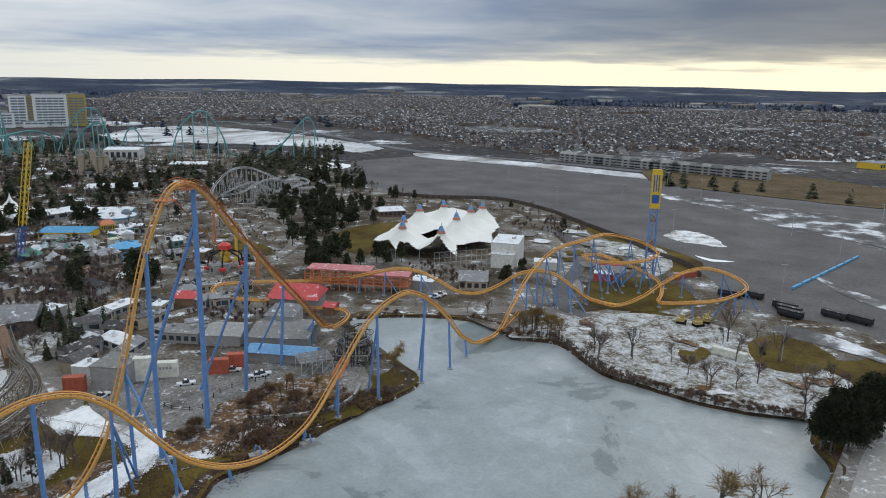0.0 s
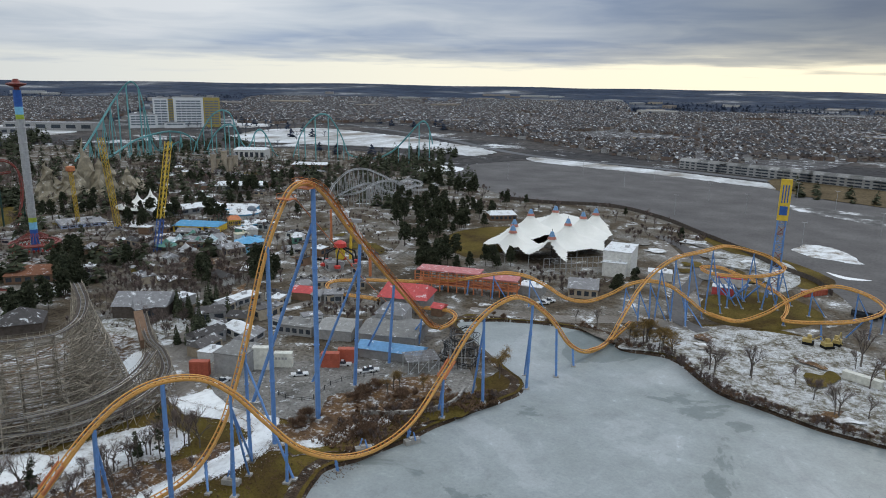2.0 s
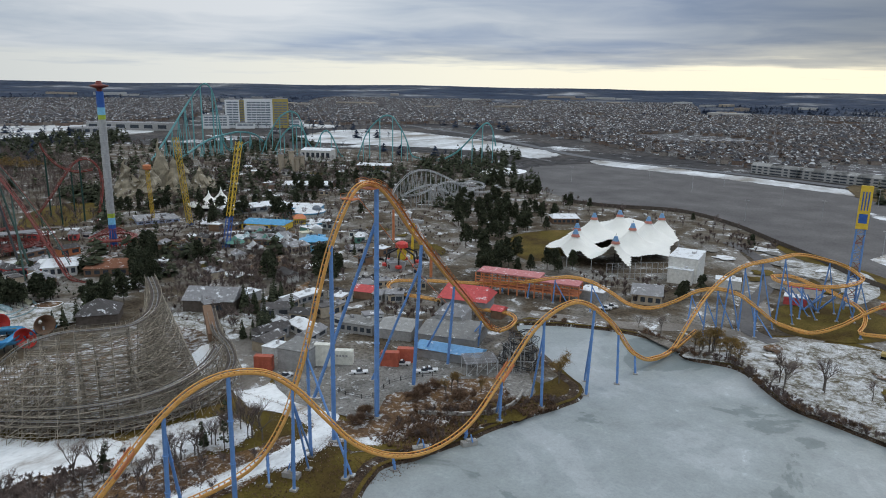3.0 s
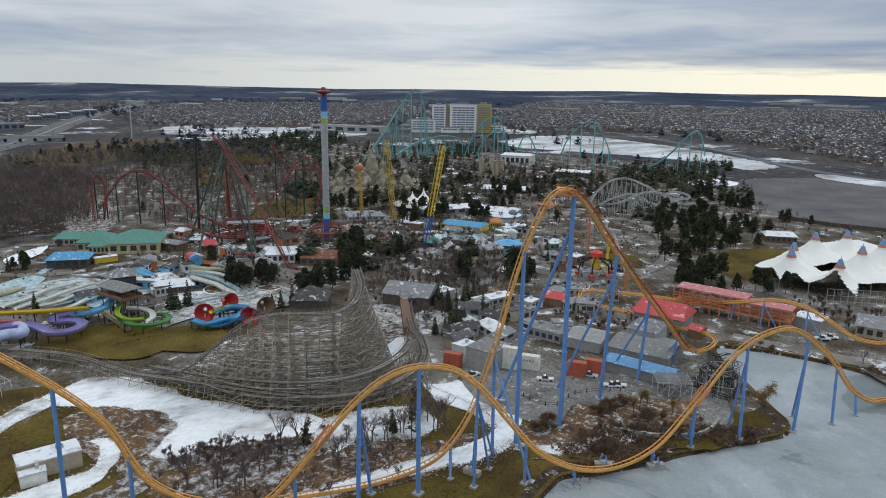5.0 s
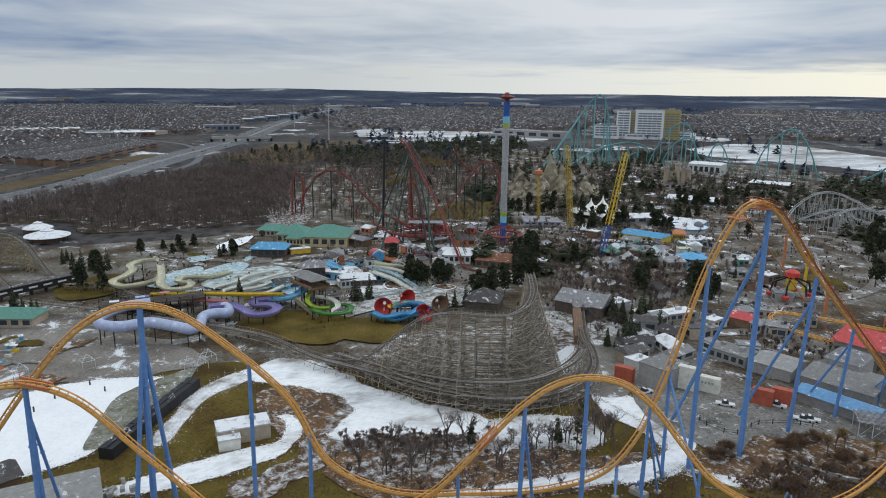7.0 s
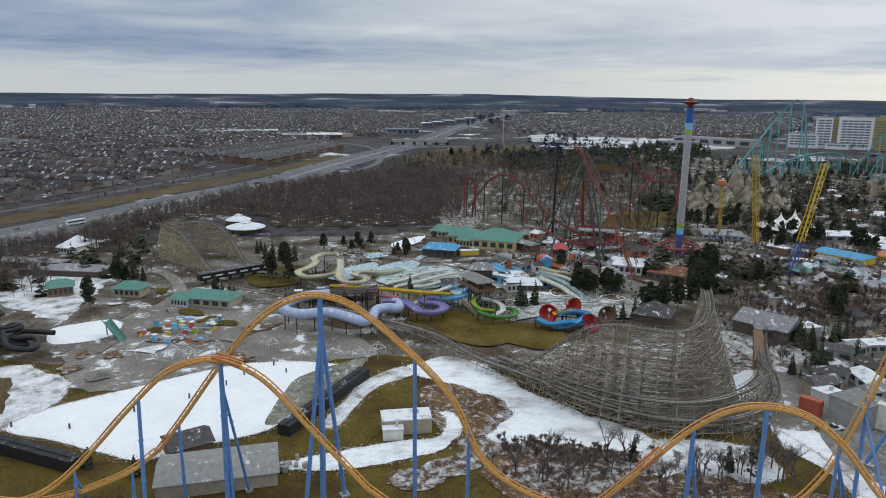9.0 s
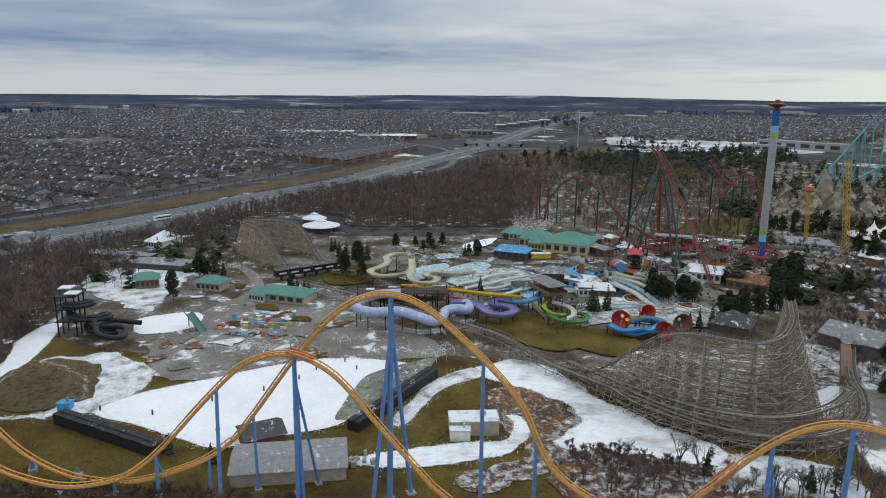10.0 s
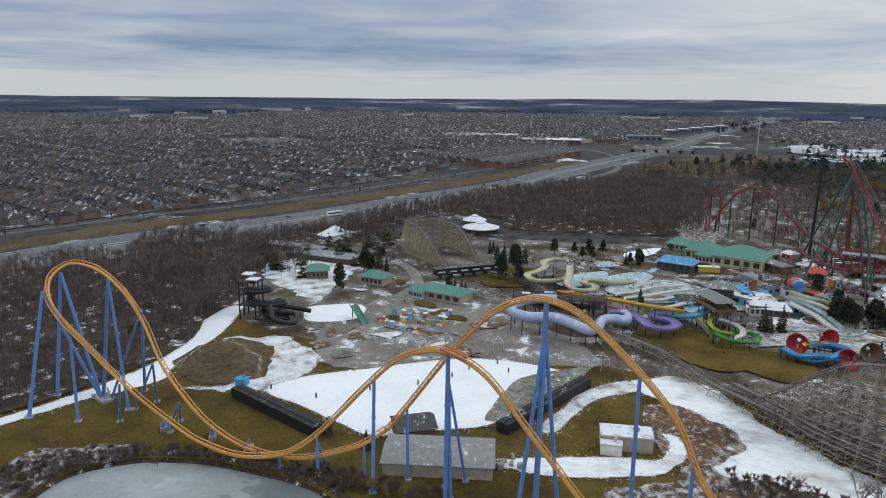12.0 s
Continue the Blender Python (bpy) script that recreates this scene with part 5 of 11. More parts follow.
for i in range(2):
    h = (9, 11)[i]
    trunk = Shape().beam((0, 0, 0), (0, 0, h * 0.95), 0.14, 0.05, 6)
    for k in range(9):
        a = k * 2.4
        trunk.beam((0, 0, h * (0.35 + 0.06 * k)), (1.6 * math.cos(a), 1.6 * math.sin(a), h * (0.42 + 0.06 * k)), 0.06, 0.03, 4)
    tree_kind("thin_pine", "pine_tree", "thin straggly dark pine tree", trunk, pine_crown(26 + i, h, h * 0.5, 26), "bark_grey", "needles")
for i in range(2):
    h = (9, 11)[i]
    wood, ends = bare_limbs(40 + i, h, 0.55)
    tree_kind("willow", "willow_tree", "leafless willow tree with yellow-brown hanging twigs", wood, twigs(40 + i, ends, h, 9, 0.75, 0.16, 0.03), "bark_grey", "willow_twigs")
for i in range(2):
    wood, ends = bare_limbs(50 + i, 3.0, 0.75, 2)
    tree_kind("shrub", "shrub", "leafless red-brown winter shrub on the bank", wood, twigs(50 + i, ends, 4.0, 10, 0, 0.28, 0.03), "bark_grey", "reeds", "shrub")

plant_random = random.Random(5)
USED = set()


def plant(key, x, y, size=1.0, group=""):
    kind = plant_random.choice(TREES[key])
    s = size * plant_random.uniform(0.85, 1.15)
    m = pose(x, y, 0.05, 0, 0, plant_random.uniform(0, 360))
    if kind not in USED:   # the first of a kind moves to its place itself
        USED.add(kind)
        kind.matrix_basis, kind.scale = m, (s, s, s)
        if group:
            kind["group"] = group
        return kind
    old = tuple(kind.scale)
    kind.scale = (s, s, s)
    t = copy_thing(kind, m)
    kind.scale = old
    if group:
        t["group"] = group
    return t


def grove(key, spots, jitter=3.0, each=1, size=1.0, group=""):
    for x, y in spots:
        for _ in range(each):
            plant(key, x + plant_random.gauss(0, jitter), y + plant_random.gauss(0, jitter), size, group)


# lakeside and foreground
grove("willow", [(-98, 200.4)], 0.5, 1, 0.95, "willows by the lake")
grove("willow", [(-67.9, 251.2), (-63.1, 250.1), (-59.7, 258.6)], 1.5, 2, 0.7, "willows by the lake")
grove("willow", [(-112.5, 167.3), (-101.5, 164)], 1.5, 1, 0.6, "willows by the lake")
grove("bare", [(-25.7, 241.5), (-36.9, 237.4), (-40.2, 238.7), (-6.1, 232.9), (0.5, 223.9), (8, 227.4), (15.6, 235.6), (27.5, 217.3), (36.6, 233.9), (22.4, 259.5), (5.5, 272.6), (-14.2, 242.3), (15.5, 280.5)], 0.5, 1, 1.2, "bare trees on the lakeside slope")
grove("bare", [(-85.3, 261.4), (-108.4, 250.3), (-96.8, 259), (-146.9, 210.3), (-139.9, 217)], 1.0, 1, 0.6)
grove("spruce", [(17.1, 263.8)], 0.4, 2, 0.5)
grove("bare", [(-156.8, 113.7), (-150, 110.6), (-149.8, 113.8), (-150.8, 99), (-152.9, 103.5), (-164, 107.3), (-148.2, 102.9)], 1.5, 1, 0.75, "bare trees beside the snowy path")
grove("bare", [(-156.6, 72.2), (-152.6, 73.7), (-150.8, 84.7), (-153.3, 90.5), (-148.2, 90.3), (-147, 93.1), (-149, 99.8), (-148.4, 105), (-145, 108.4), (-152.3, 60.7), (-147.3, 52.7), (-149.6, 47.6), (-153.8, 41.7), (-143.1, 74), (-161.4, 69.3), (-139.9, 108.4)], 1.0, 1, 0.92, "bare trees below the wooden coaster")
grove("spruce", [(-158.4, 75.6), (-151, 97.7)], 0.5, 1, 0.8)
grove("shrub", [(-116.9, 141.9), (-114.3, 148.5), (-105.2, 143.8), (-108.2, 134.2), (-108, 153.2), (-104.1, 158.9), (-93.1, 165.9), (-122.5, 146.6), (-101.5, 167.3), (-89.8, 177.8), (-121.8, 136.2), (-128.6, 133.1)], 3, 2, 0.8, "red-brown shrubs by the lake")
grove("shrub", [(-54.7, 247.4), (-44.3, 233.9), (-34.6, 224.8), (-28.4, 221.1), (-22.8, 220.2), (-17.3, 219), (-11.9, 217.3), (-6.7, 216.1), (-1.6, 215), (3.3, 213.9), (8.1, 213.6), (14.4, 214), (20.5, 214.1), (25, 213.4), (-66.2, 245.2), (-73, 245.4), (-90.2, 254.4), (-103.6, 251), (-121.5, 245.6)], 1.6, 5, 0.75, "dead reeds and shrubs along the shore")
grove("shrub", [(-138.9, -130.1), (-146, -126), (-151.1, -119.8), (-154.6, -110.5), (-155.3, -99.3), (-155.8, -86.6), (-155.2, -75.2), (-152.5, -63.2), (-151.7, -54), (-150.4, -44.8), (-131.4, -128.3), (-135.2, -134.9)], 2.5, 5, 0.85, "red-brown shrubs along the lower shore")
grove("spruce", [(-173.8, -64.8), (-168.2, -51.5)], 0.4, 1, 0.85)
grove("willow", [(-147.2, -38.2), (-148.3, -32.9), (-149, -41.5), (-149.7, -134)], 1.5, 1, 0.5)
grove("willow", [(-767.9, 289.6), (-752.4, 296.9), (-767.3, 319.2), (-677.1, 230), (-638.7, 222.8)], 3, 2, 1.1, "golden willows beyond the dive coaster")
grove("fine", [(-155.1, 43.2), (-152, 47.5), (-146.1, 52), (-152.4, 61.3), (-151.6, 67.3), (-156.1, 80.2), (-152.4, 85.5), (-148.2, 88), (-146.1, 93.4), (-145.5, 103.2), (-143.9, 107.2), (-141.3, 85.8), (-161.3, 54.3), (-143.6, 76.4), (-152.6, 111.7)], 0.4, 1, 0.8, "bare trees below the wooden coaster")
grove("thin_pine", [(-157.9, 75.6), (-148, 96.7), (-149.8, 105.1), (-143.7, 99.6)], 0.4, 1, 0.85, "straggly pines below the wooden coaster")
grove("fine", [(-25.9, 239.7), (-39.6, 230.5), (-36.5, 233.1), (-7, 232.5), (-0.4, 223.6), (7.7, 252.6), (27.2, 225.3), (36.4, 240.6), (15.8, 250.9), (40.9, 238.1), (3.6, 268.5)], 0.3, 1, 1.15, "bare trees on the lakeside slope")
sheet("near_bank", [(-16.5, 147.4), (-3.5, 154.4), (8.6, 159.8), (23.1, 165.1), (26.6, 152.9), (19.4, 140), (-6.8, 128.4)], 0.0, "brown_grass", "grassy point of land in the lake", "ground", ragged=0.6)
grove("golden", [(-2.9, 139.8), (5.3, 148.7), (13.9, 153.6), (-10.4, 130.5)], 0.3, 1, 1.45, "willows at the foot of the lake")
grove("golden", [(-67.1, 248.2), (-59.4, 248.5), (-53.7, 247.9), (-64.9, 252.7)], 1.2, 2, 0.85, "golden willows beside the frozen lake")
grove("golden", [(-119.8, 164.9), (-119.6, 161.4), (-116.5, 165.1)], 1.0, 1, 0.7, "golden bushes on the yard bank")
grove("dense_pine", [(29.4, 196.7), (32.7, 196.6), (36.7, 196.8), (40.9, 203.6), (45.1, 214.1), (37.7, 210.7), (43.8, 224.7), (34.5, 207.5)], 0.8, 2, 0.95, "dark pines by the lake road")
grove("shrub", [(-126.5, 131.7), (-128.8, 137.8), (-124.3, 153.4), (-123.8, 159), (-123.5, 164), (-113.9, 159.8), (-113.9, 163.9), (-109.4, 136.8), (-109.5, 140.6)], 1.6, 6, 1.0, "red-brown shrubs on the yard bank")
# dark evergreens round the rides
grove("pine", [(-315.7, 111.4), (-309.4, 113.5), (-306.6, 117.4), (-319.5, 115.7), (-314.5, 119.2), (-275.3, 133.6), (-272.2, 136.3), (-274.2, 140.2), (-280.6, 139)], 1.5, 2, 0.85, "dark evergreens between the rides")
grove("spruce", [(-311.9, 174.3), (-321.5, 182), (-305.4, 175), (-338.9, 190.3), (-356, 204.4), (-231.1, 173.6), (-233.5, 177.4), (-203.8, 160.4), (-205.4, 164.3), (-251.9, 232.2), (-248.5, 239.9), (-240.6, 234.3)], 1.0, 1, 1.25, "tall spruces between the rides")
grove("pine", [(-408.8, 14), (-411.4, 5.6), (-415.3, -9.8), (-314.8, 127.2), (-310.5, 129.4), (-282.6, 134.1), (-286.5, 140.6), (-294.5, 149.2)], 1.5, 1, 0.8)
grove("shrub", [(-149.5, -49.5), (-148.7, -45.7), (-148.6, -41.4), (-148.4, -37.1), (-148.3, -32.9), (-150.2, -53.4), (-147.9, -28.7)], 1.5, 3, 1.15, "red-brown shrubs below the workshop")
grove("willow", [(-95.9, 192.4), (-66.1, 251.8), (-59.9, 252.9)], 0.6, 1, 1.05, "golden willows by the lake")
# conifers of the park
grove("pine", [(-192.7, 297.7), (-197.3, 322), (-216.8, 326.8), (-177, 299.4), (-225.2, 354.9), (-233.2, 388.2), (-220.2, 394.9), (-232, 432.6), (-253.3, 446.1), (-253, 421.5), (-249.3, 379.8), (-181.8, 291), (-197.8, 295.2), (-161.5, 313.2)], 4.5, 4, 0.88, "dark pines beside the amphitheatre")
grove("spruce", [(-229.5, 174.5), (-229.3, 178), (-226.5, 179.3), (-211.3, 167.2), (-238.2, 195.9), (-214.7, 188.4), (-265.6, 274.1), (-284.7, 292.4), (-243.9, 238.4), (-243.3, 185.7)], 2, 1, 0.9, "spruces along the midway")
grove("pine", [(-426.4, 307.5), (-401.6, 300.4), (-526.2, 418.5), (-514.4, 425.2), (-449.3, 395.4), (-446.7, 412.2), (-437.3, 417.4), (-384.9, 272.9), (-408.1, 363)], 6, 4, 0.9)
grove("pine", [(-151, 501), (-228.3, 501.4), (-240.6, 485.8), (-254, 502.6), (-96.7, 443.2), (-324.7, 532.1), (-303.7, 525.4), (-303.1, 544.3), (-346.7, 539.1), (-253.2, 467.6), (-261.2, 468.9)], 2, 1, 0.75)
grove("spruce", [(-476.1, 665.7), (-453.6, 660.4), (-451.9, 680.5), (-426.7, 664.5), (-433, 692.1), (-517.2, 673.6), (-489.4, 657.5), (-515.5, 661.1), (-431.3, 511.2), (-558.9, 529.1)], 6, 4, 1.0, "dark conifers beyond the silver coaster")
grove("spruce", [(-230.6, 174.7), (-212.4, 164.1), (-216.5, 171.4), (-204.9, 165.3), (-225.7, 185.8), (-211.3, 183), (-203.1, 154.6), (-318, 189.9), (-310.1, 178.4), (-293.4, 162.5)], 2, 1, 0.95, "spruces along the midway")
grove("pine", [(-310.7, 177), (-338.6, 190.8), (-290, 170.2), (-289, 147.7), (-286.9, 140.7), (-310.2, 124.1), (-317.6, 133.2), (-237, 346.5), (-217.2, 336.4), (-227, 369.5)], 3, 2, 0.8)
grove("spruce", [(-399.1, -40.8), (-392.4, -32), (-385.8, -28.3), (-392.7, -25.5), (-406.6, -36.5), (-332.1, -59.2), (-322.4, -53.5), (-317.8, -50.1), (-317.9, -47.4), (-342.5, -59.5), (-402.4, 37.1), (-402.2, 32.1), (-402.5, 38.8), (-271.4, 115.5), (-271.5, 120.1), (-273, 125.3), (-275.3, 130.9), (-292.2, 79.4), (-292.3, 81.8), (-294, 87.2), (-363.4, -108.4), (-357.6, -103.8), (-363.7, -102.4), (-357.9, -97.9), (-421.6, -44.8), (-413.7, -47.4), (-320.7, 32)], 0.8, 1, 1.05, "spruces of the water park")
grove("pine", [(-310.3, 125.5), (-306.1, 129), (-294.4, 146.7), (-298.6, 153.7), (-331.1, 191.3), (-352.5, 205.7), (-424.1, 11), (-424.4, 18), (-423.8, 4), (-311.2, -108), (-320.3, -112.3)], 1.5, 1, 0.8)
grove("pine", [(-1010.5, 176.5), (-1020, 201.7), (-979.4, 216.7), (-948.7, 232.6), (-919.2, 247.9), (-959.6, 275), (-982.1, 315), (-980, 141.5)], 10, 3, 0.9)
# loose bare trees all over the middle
mid = outline([(-332.7, 228.1), (-257.1, 212.4), (-202.5, 205.2), (-251.1, 256.7), (-235, 317.5), (-252.5, 378.1), (-305.4, 474.4), (-526.2, 548.5), (-703.2, 496.7), (-880.5, 389.1)] + [(-647.1, 184.5), (-444, 78.2), (-340.7, 107.9), (-259, 149.5), (-212.6, 148.2)], 0, 8)
xs, ys = [p[0] for p in mid], [p[1] for p in mid]
got = 0
while got < 120:
    x, y = plant_random.uniform(min(xs), max(xs)), plant_random.uniform(min(ys), max(ys))
    if inside(x, y, mid):
        plant(plant_random.choice(("bare", "bare", "bare", "bare", "bare", "spruce", "pine")), x, y, 0.75, "trees of the park")
        got += 1

def planted(key, zone, count, size, group):
    zx, zy, n = [p[0] for p in zone], [p[1] for p in zone], 0
    while n < count:
        x, y = plant_random.uniform(min(zx), max(zx)), plant_random.uniform(min(zy), max(zy))
        if inside(x, y, zone):
            plant(key, x, y, size, group)
            n += 1


for zone, count, size in (([(-522.1, 278.2), (-512.9, 297.8), (-448.2, 260.4), (-456.4, 243.3)], 6, 0.9),
                          ([(-516.6, 304.5), (-508.7, 321.4), (-447.8, 283.2), (-454.9, 268.3)], 5, 0.9),
                          ([(-515.4, 344.5), (-501.1, 375.5), (-433.1, 325.2), (-445.9, 298.5)], 8, 0.9),
                          ([(-498.9, 437.1), (-487.6, 461.7), (-451.8, 428.4), (-462.5, 405.7)], 6, 0.9),
                          ([(-487.2, 479.8), (-477.1, 501.9), (-436.8, 460.5), (-446.3, 440.3)], 7, 0.9),
                          ([(-435.5, 331.9), (-424.7, 354.7), (-380.9, 318.7), (-390.8, 298.3)], 5, 0.8),
                          ([(-355.3, 196.7), (-349.9, 207.6), (-330.6, 196.2), (-335.8, 186)], 4, 1),
                          ([(-350.8, 546.8), (-343.7, 561.9), (-330.1, 540.7), (-337.1, 526.2)], 5, 1),
                          ([(-315.2, 525.9), (-308.9, 539.1), (-300.3, 524.7), (-306.5, 511.9)], 5, 1),
                          ([(-296.9, 521.3), (-292.1, 531.2), (-284.2, 517.5), (-288.9, 507.8)], 4, 1.1),
                          ([(-314.6, 436), (-293.5, 479.1), (-235.4, 388.4), (-252.9, 353.7)], 18, 1.15),
                          ([(-392.5, 321.5), (-374.8, 337.4), (-356.3, 320.6), (-373.3, 305.5)], 4, 1),
                          ([(-284.4, 227.9), (-273.4, 237.3), (-249.4, 216.2), (-259.6, 207.6)], 5, 0.8),
                          ([(-100.7, 319.6), (-90.5, 324.6), (-86.4, 310.4), (-96.1, 305.6)], 4, 0.8),
                          ([(-415, 30.5), (-413.7, 42.4), (-401.8, 41.2), (-403.1, 29.6)], 4, 0.7),
                          ([(-384.4, -39.8), (-387.6, -25.7), (-345.5, -22.6), (-342.7, -35.2)], 5, 0.9),
                          ([(-360.9, -113.8), (-362.6, -106.2), (-347.3, -101.8), (-345.6, -109.1)], 4, 0.9)):
    planted("pine", zone, count, size, "dark conifers of the park")
planted("golden", [(-780.8, 295.6), (-762.7, 338), (-703.3, 311.6), (-720.4, 272.5)], 12, 1.5, "golden willows beyond the dive coaster")
planted("golden", [(-654.8, 212.9), (-644.4, 236), (-577.4, 211.2), (-587, 190.5)], 9, 1.4, "golden willows beyond the dive coaster")
# the bare woods between the park and the highway, and dark belts far away
WOODS = [(-246.7, -388.5), (-275.4, -327.1), (-310.8, -295.8), (-367.6, -239.6), (-408.4, -205.7), (-450.8, -172.2), (-533.8, -141.9), (-662.6, -70.4), (-782.8, 51.9), (-754.6, 157), (-658.7, 114), (-505, 81.8), (-490.9, -3.8), (-496.3, -44), (-541.3, -57.1), (-528.6, -108.7), (-487, -129.5), (-426.5, -128.6), (-427.4, -163.4), (-354.3, -172.4), (-291.9, -150), (-258.1, -149.8), (-232, -142.3), (-213.7, -144.9), (-184.5, -154.2), (-165.8, -164.3), (-143.6, -179.3), (-121.1, -203.8)]


def stand(name, poly, count, seed, height, label, kinds=6, twig=4):
    """Many leafless trees, or dark firs, as one mesh."""
    r = random.Random(seed)
    poly = outline(poly, 0, 10)
    xs, ys = [p[0] for p in poly], [p[1] for p in poly]
    models = []
    for k in range(kinds):
        wood, ends = bare_limbs(seed + k, height, 0.30, 2, 0.6, 3)
        tw = twigs(seed + k, ends, height, twig, 0, 0.14, 0.045)
        models.append([(np.array(m.v), np.array([f if len(f) == 3 else (*f[:3],) for f in m.f] + [(f[0], f[2], f[3]) for f in m.f if len(f) == 4])) for m in (wood, tw)])
    outs = [[[], []], [[], []]]
    base = [0, 0]
    made = 0
    while made < count:
        x, y = r.uniform(min(xs), max(xs)), r.uniform(min(ys), max(ys))
        if not inside(x, y, poly):
            continue
        a, sc = r.random() * math.tau, r.uniform(0.7, 1.2)
        c, s = math.cos(a) * sc, math.sin(a) * sc
        turn = np.array([[c, s, 0], [-s, c, 0], [0, 0, sc]])
        for k, (v, f) in enumerate(r.choice(models)):
            outs[k][0].append(v @ turn + (x, y, 0))
            outs[k][1].append(f + base[k])
            base[k] += len(v)
        made += 1
    t = thing(name, label, "woods")
    t["kind"] = "stuff"
    for (v, f), nm, mat in zip(outs, ("trunks", "twigs"), ("bark_grey", "twigs_brown")):
        me = bpy.data.meshes.new(nm)
        me.from_pydata(np.concatenate(v).tolist(), [], np.concatenate(f).tolist())
        me.materials.append(MATS[mat])
        ob = new(nm, me)
        ob.parent = t
        tagged(ob, kind="stuff")
    return t


sheet("woodland_floor", WOODS, 0.1, "woodland_litter", "brown leaf litter under the bare woods", "ground", step=10)
stand("bare_woods", WOODS, 5200, 300, 14, "dense leafless grey-brown woods beside the highway", twig=2)


MIDDLE = [(-791.1, 391.2), (-678.4, 478.7), (-526.2, 548.5), (-413.3, 482.1), (-318.9, 343.4), (-319.5, 306.5), (-251.2, 268.6), (-228.7, 226.2), (-267.9, 207.1), (-323.1, 221.1), (-392.8, 186.5)] + [(-341.1, 136.5), (-415, 146.9), (-461.6, 130.8), (-658.5, 155), (-761.4, 270.6), (-734.5, 343.7)]
stand("park_thicket", MIDDLE, 800, 340, 8.5, "thicket of leafless brown trees between the rides", twig=6)
stand("park_thicket", [(-359.4, 212.9), (-351.6, 254.7), (-296.3, 261.8), (-257.9, 238.4), (-236.3, 201.2), (-261.5, 187.5), (-295.3, 178.8)], 190, 345, 7, "dense brown leafless thicket on a low bank", twig=7)
stand("park_thicket", [(-196.5, 208.1), (-176.9, 233.6), (-184.4, 247.8), (-155.6, 239.6), (-144.3, 221.9), (-172, 208.8)], 90, 346, 4.5, "dense brown leafless thicket beside the station", twig=7)
stand("park_thicket", [(-148.4, 319.7), (-110.4, 326.3), (-93.9, 311.9), (-99.1, 294), (-135.7, 286.2)], 70, 347, 5.5, "brown leafless thicket below the tents", twig=7)
stand("park_thicket", [(-134, 439.9), (-102.2, 467.1), (-82.6, 446.6), (-102.7, 409)], 60, 348, 6, "brown leafless thicket behind the tents", twig=7)
grove("pine", [(-293.1, 163.8), (-307.7, 175.2), (-319.8, 178.2), (-243.7, 236.1), (-255.7, 240.1), (-313.9, 209.5)], 2, 3, 1.0, "dark conifers by the midway")
grove("spruce", [(-236.1, 176.8), (-230.9, 176.1), (-225.7, 175.6), (-206.6, 161.5), (-202.5, 160.8), (-205.9, 158.3), (-229.9, 190.9), (-259.2, 251.4), (-253.5, 241.8)], 1.5, 2, 1.0, "spruces along the midway")
stand("park_thicket", [(-274.2, 158.1), (-298.2, 205.9), (-263.8, 230), (-231.2, 212.2), (-240.5, 191.2), (-209, 156.3), (-241.4, 150.5)], 150, 350, 7.5, "thicket of leafless brown trees between the rides")
stand("park_thicket", [(-490.5, -148.6), (-525.8, -133), (-376.6, -90.2), (-341.3, -90.7), (-375.8, -111.9)], 90, 360, 9, "leafless trees round the wooden hill")
stand("park_thicket", [(-167.9, 33.7), (-168, 58.6), (-157.6, 81.3), (-140.6, 99.7), (-137.9, 112.6), (-127.8, 94.5), (-131.9, 68.3), (-145.5, 39.3)], 70, 365, 5, "low leafless thicket on the leaf-covered bank")
stand("lake_thicket", [(-131.1, -142.3), (-143.7, -134.1), (-154.6, -110.5), (-157.1, -76), (-154.3, -54.8), (-151, -42.1), (-144.5, -51.5), (-150.8, -74.7), (-151.1, -105), (-138.4, -121.7), (-129.1, -124.8)], 300, 370, 3.6, "low brown thicket along the lower shore")
stand("lake_thicket", [(-119.7, 137.2), (-118.2, 148.6), (-106, 161.9), (-93.6, 173.9), (-86.8, 183.6), (-87.9, 177.8), (-95.5, 157.1), (-101.7, 138.8), (-105.3, 129.4)], 95, 380, 3.4, "low brown thicket along the lake shore")
stand("lake_thicket", [(-71.6, 244.7), (-55.6, 246.9), (-33.1, 227), (-17.5, 221.2), (-3.3, 215.9), (12.8, 214.9), (27.3, 215.2), (27.1, 212.1), (12.8, 210.5), (-3.1, 211.3), (-16.9, 215.9), (-33.8, 220.5), (-53, 240.5)], 260, 390, 3.0, "low brown reeds and thicket along the lake shore")

stand("park_thicket", [(-967.1, 279.7), (-871.1, 720.8), (-518.2, 466.5), (-377.9, 306.3), (-414.3, 254.7), (-550.9, 268.2), (-588, 188.3)], 560, 351, 10, "bare brown trees standing between the rides", 5, 3)
stand("park_thicket", [(-174.3, 42.2), (-171.9, 54.6), (-163, 71.4), (-157, 73.8), (-156.4, 66.9), (-161.9, 52.9), (-165.7, 43.1)], 130, 353, 3.2, "reddish thicket along the snowy clearing", 5, 6)
stand("park_thicket", [(-677.1, 117.7), (-775.5, 223.5), (-628.9, 223.5), (-538.8, 256.9), (-436.9, 208.2), (-449.7, 159), (-481.1, 117.3), (-484.4, 87.9)], 420, 354, 10, "dark bare trees below the red coasters", 5, 3)
snow_patch([(-605.3, 100.5), (-604.3, 116.6), (-472.2, 91.3), (-469.9, 75.2)], 0.3, "broken_snow", 2, "snow lying on a slope beside the red coaster")
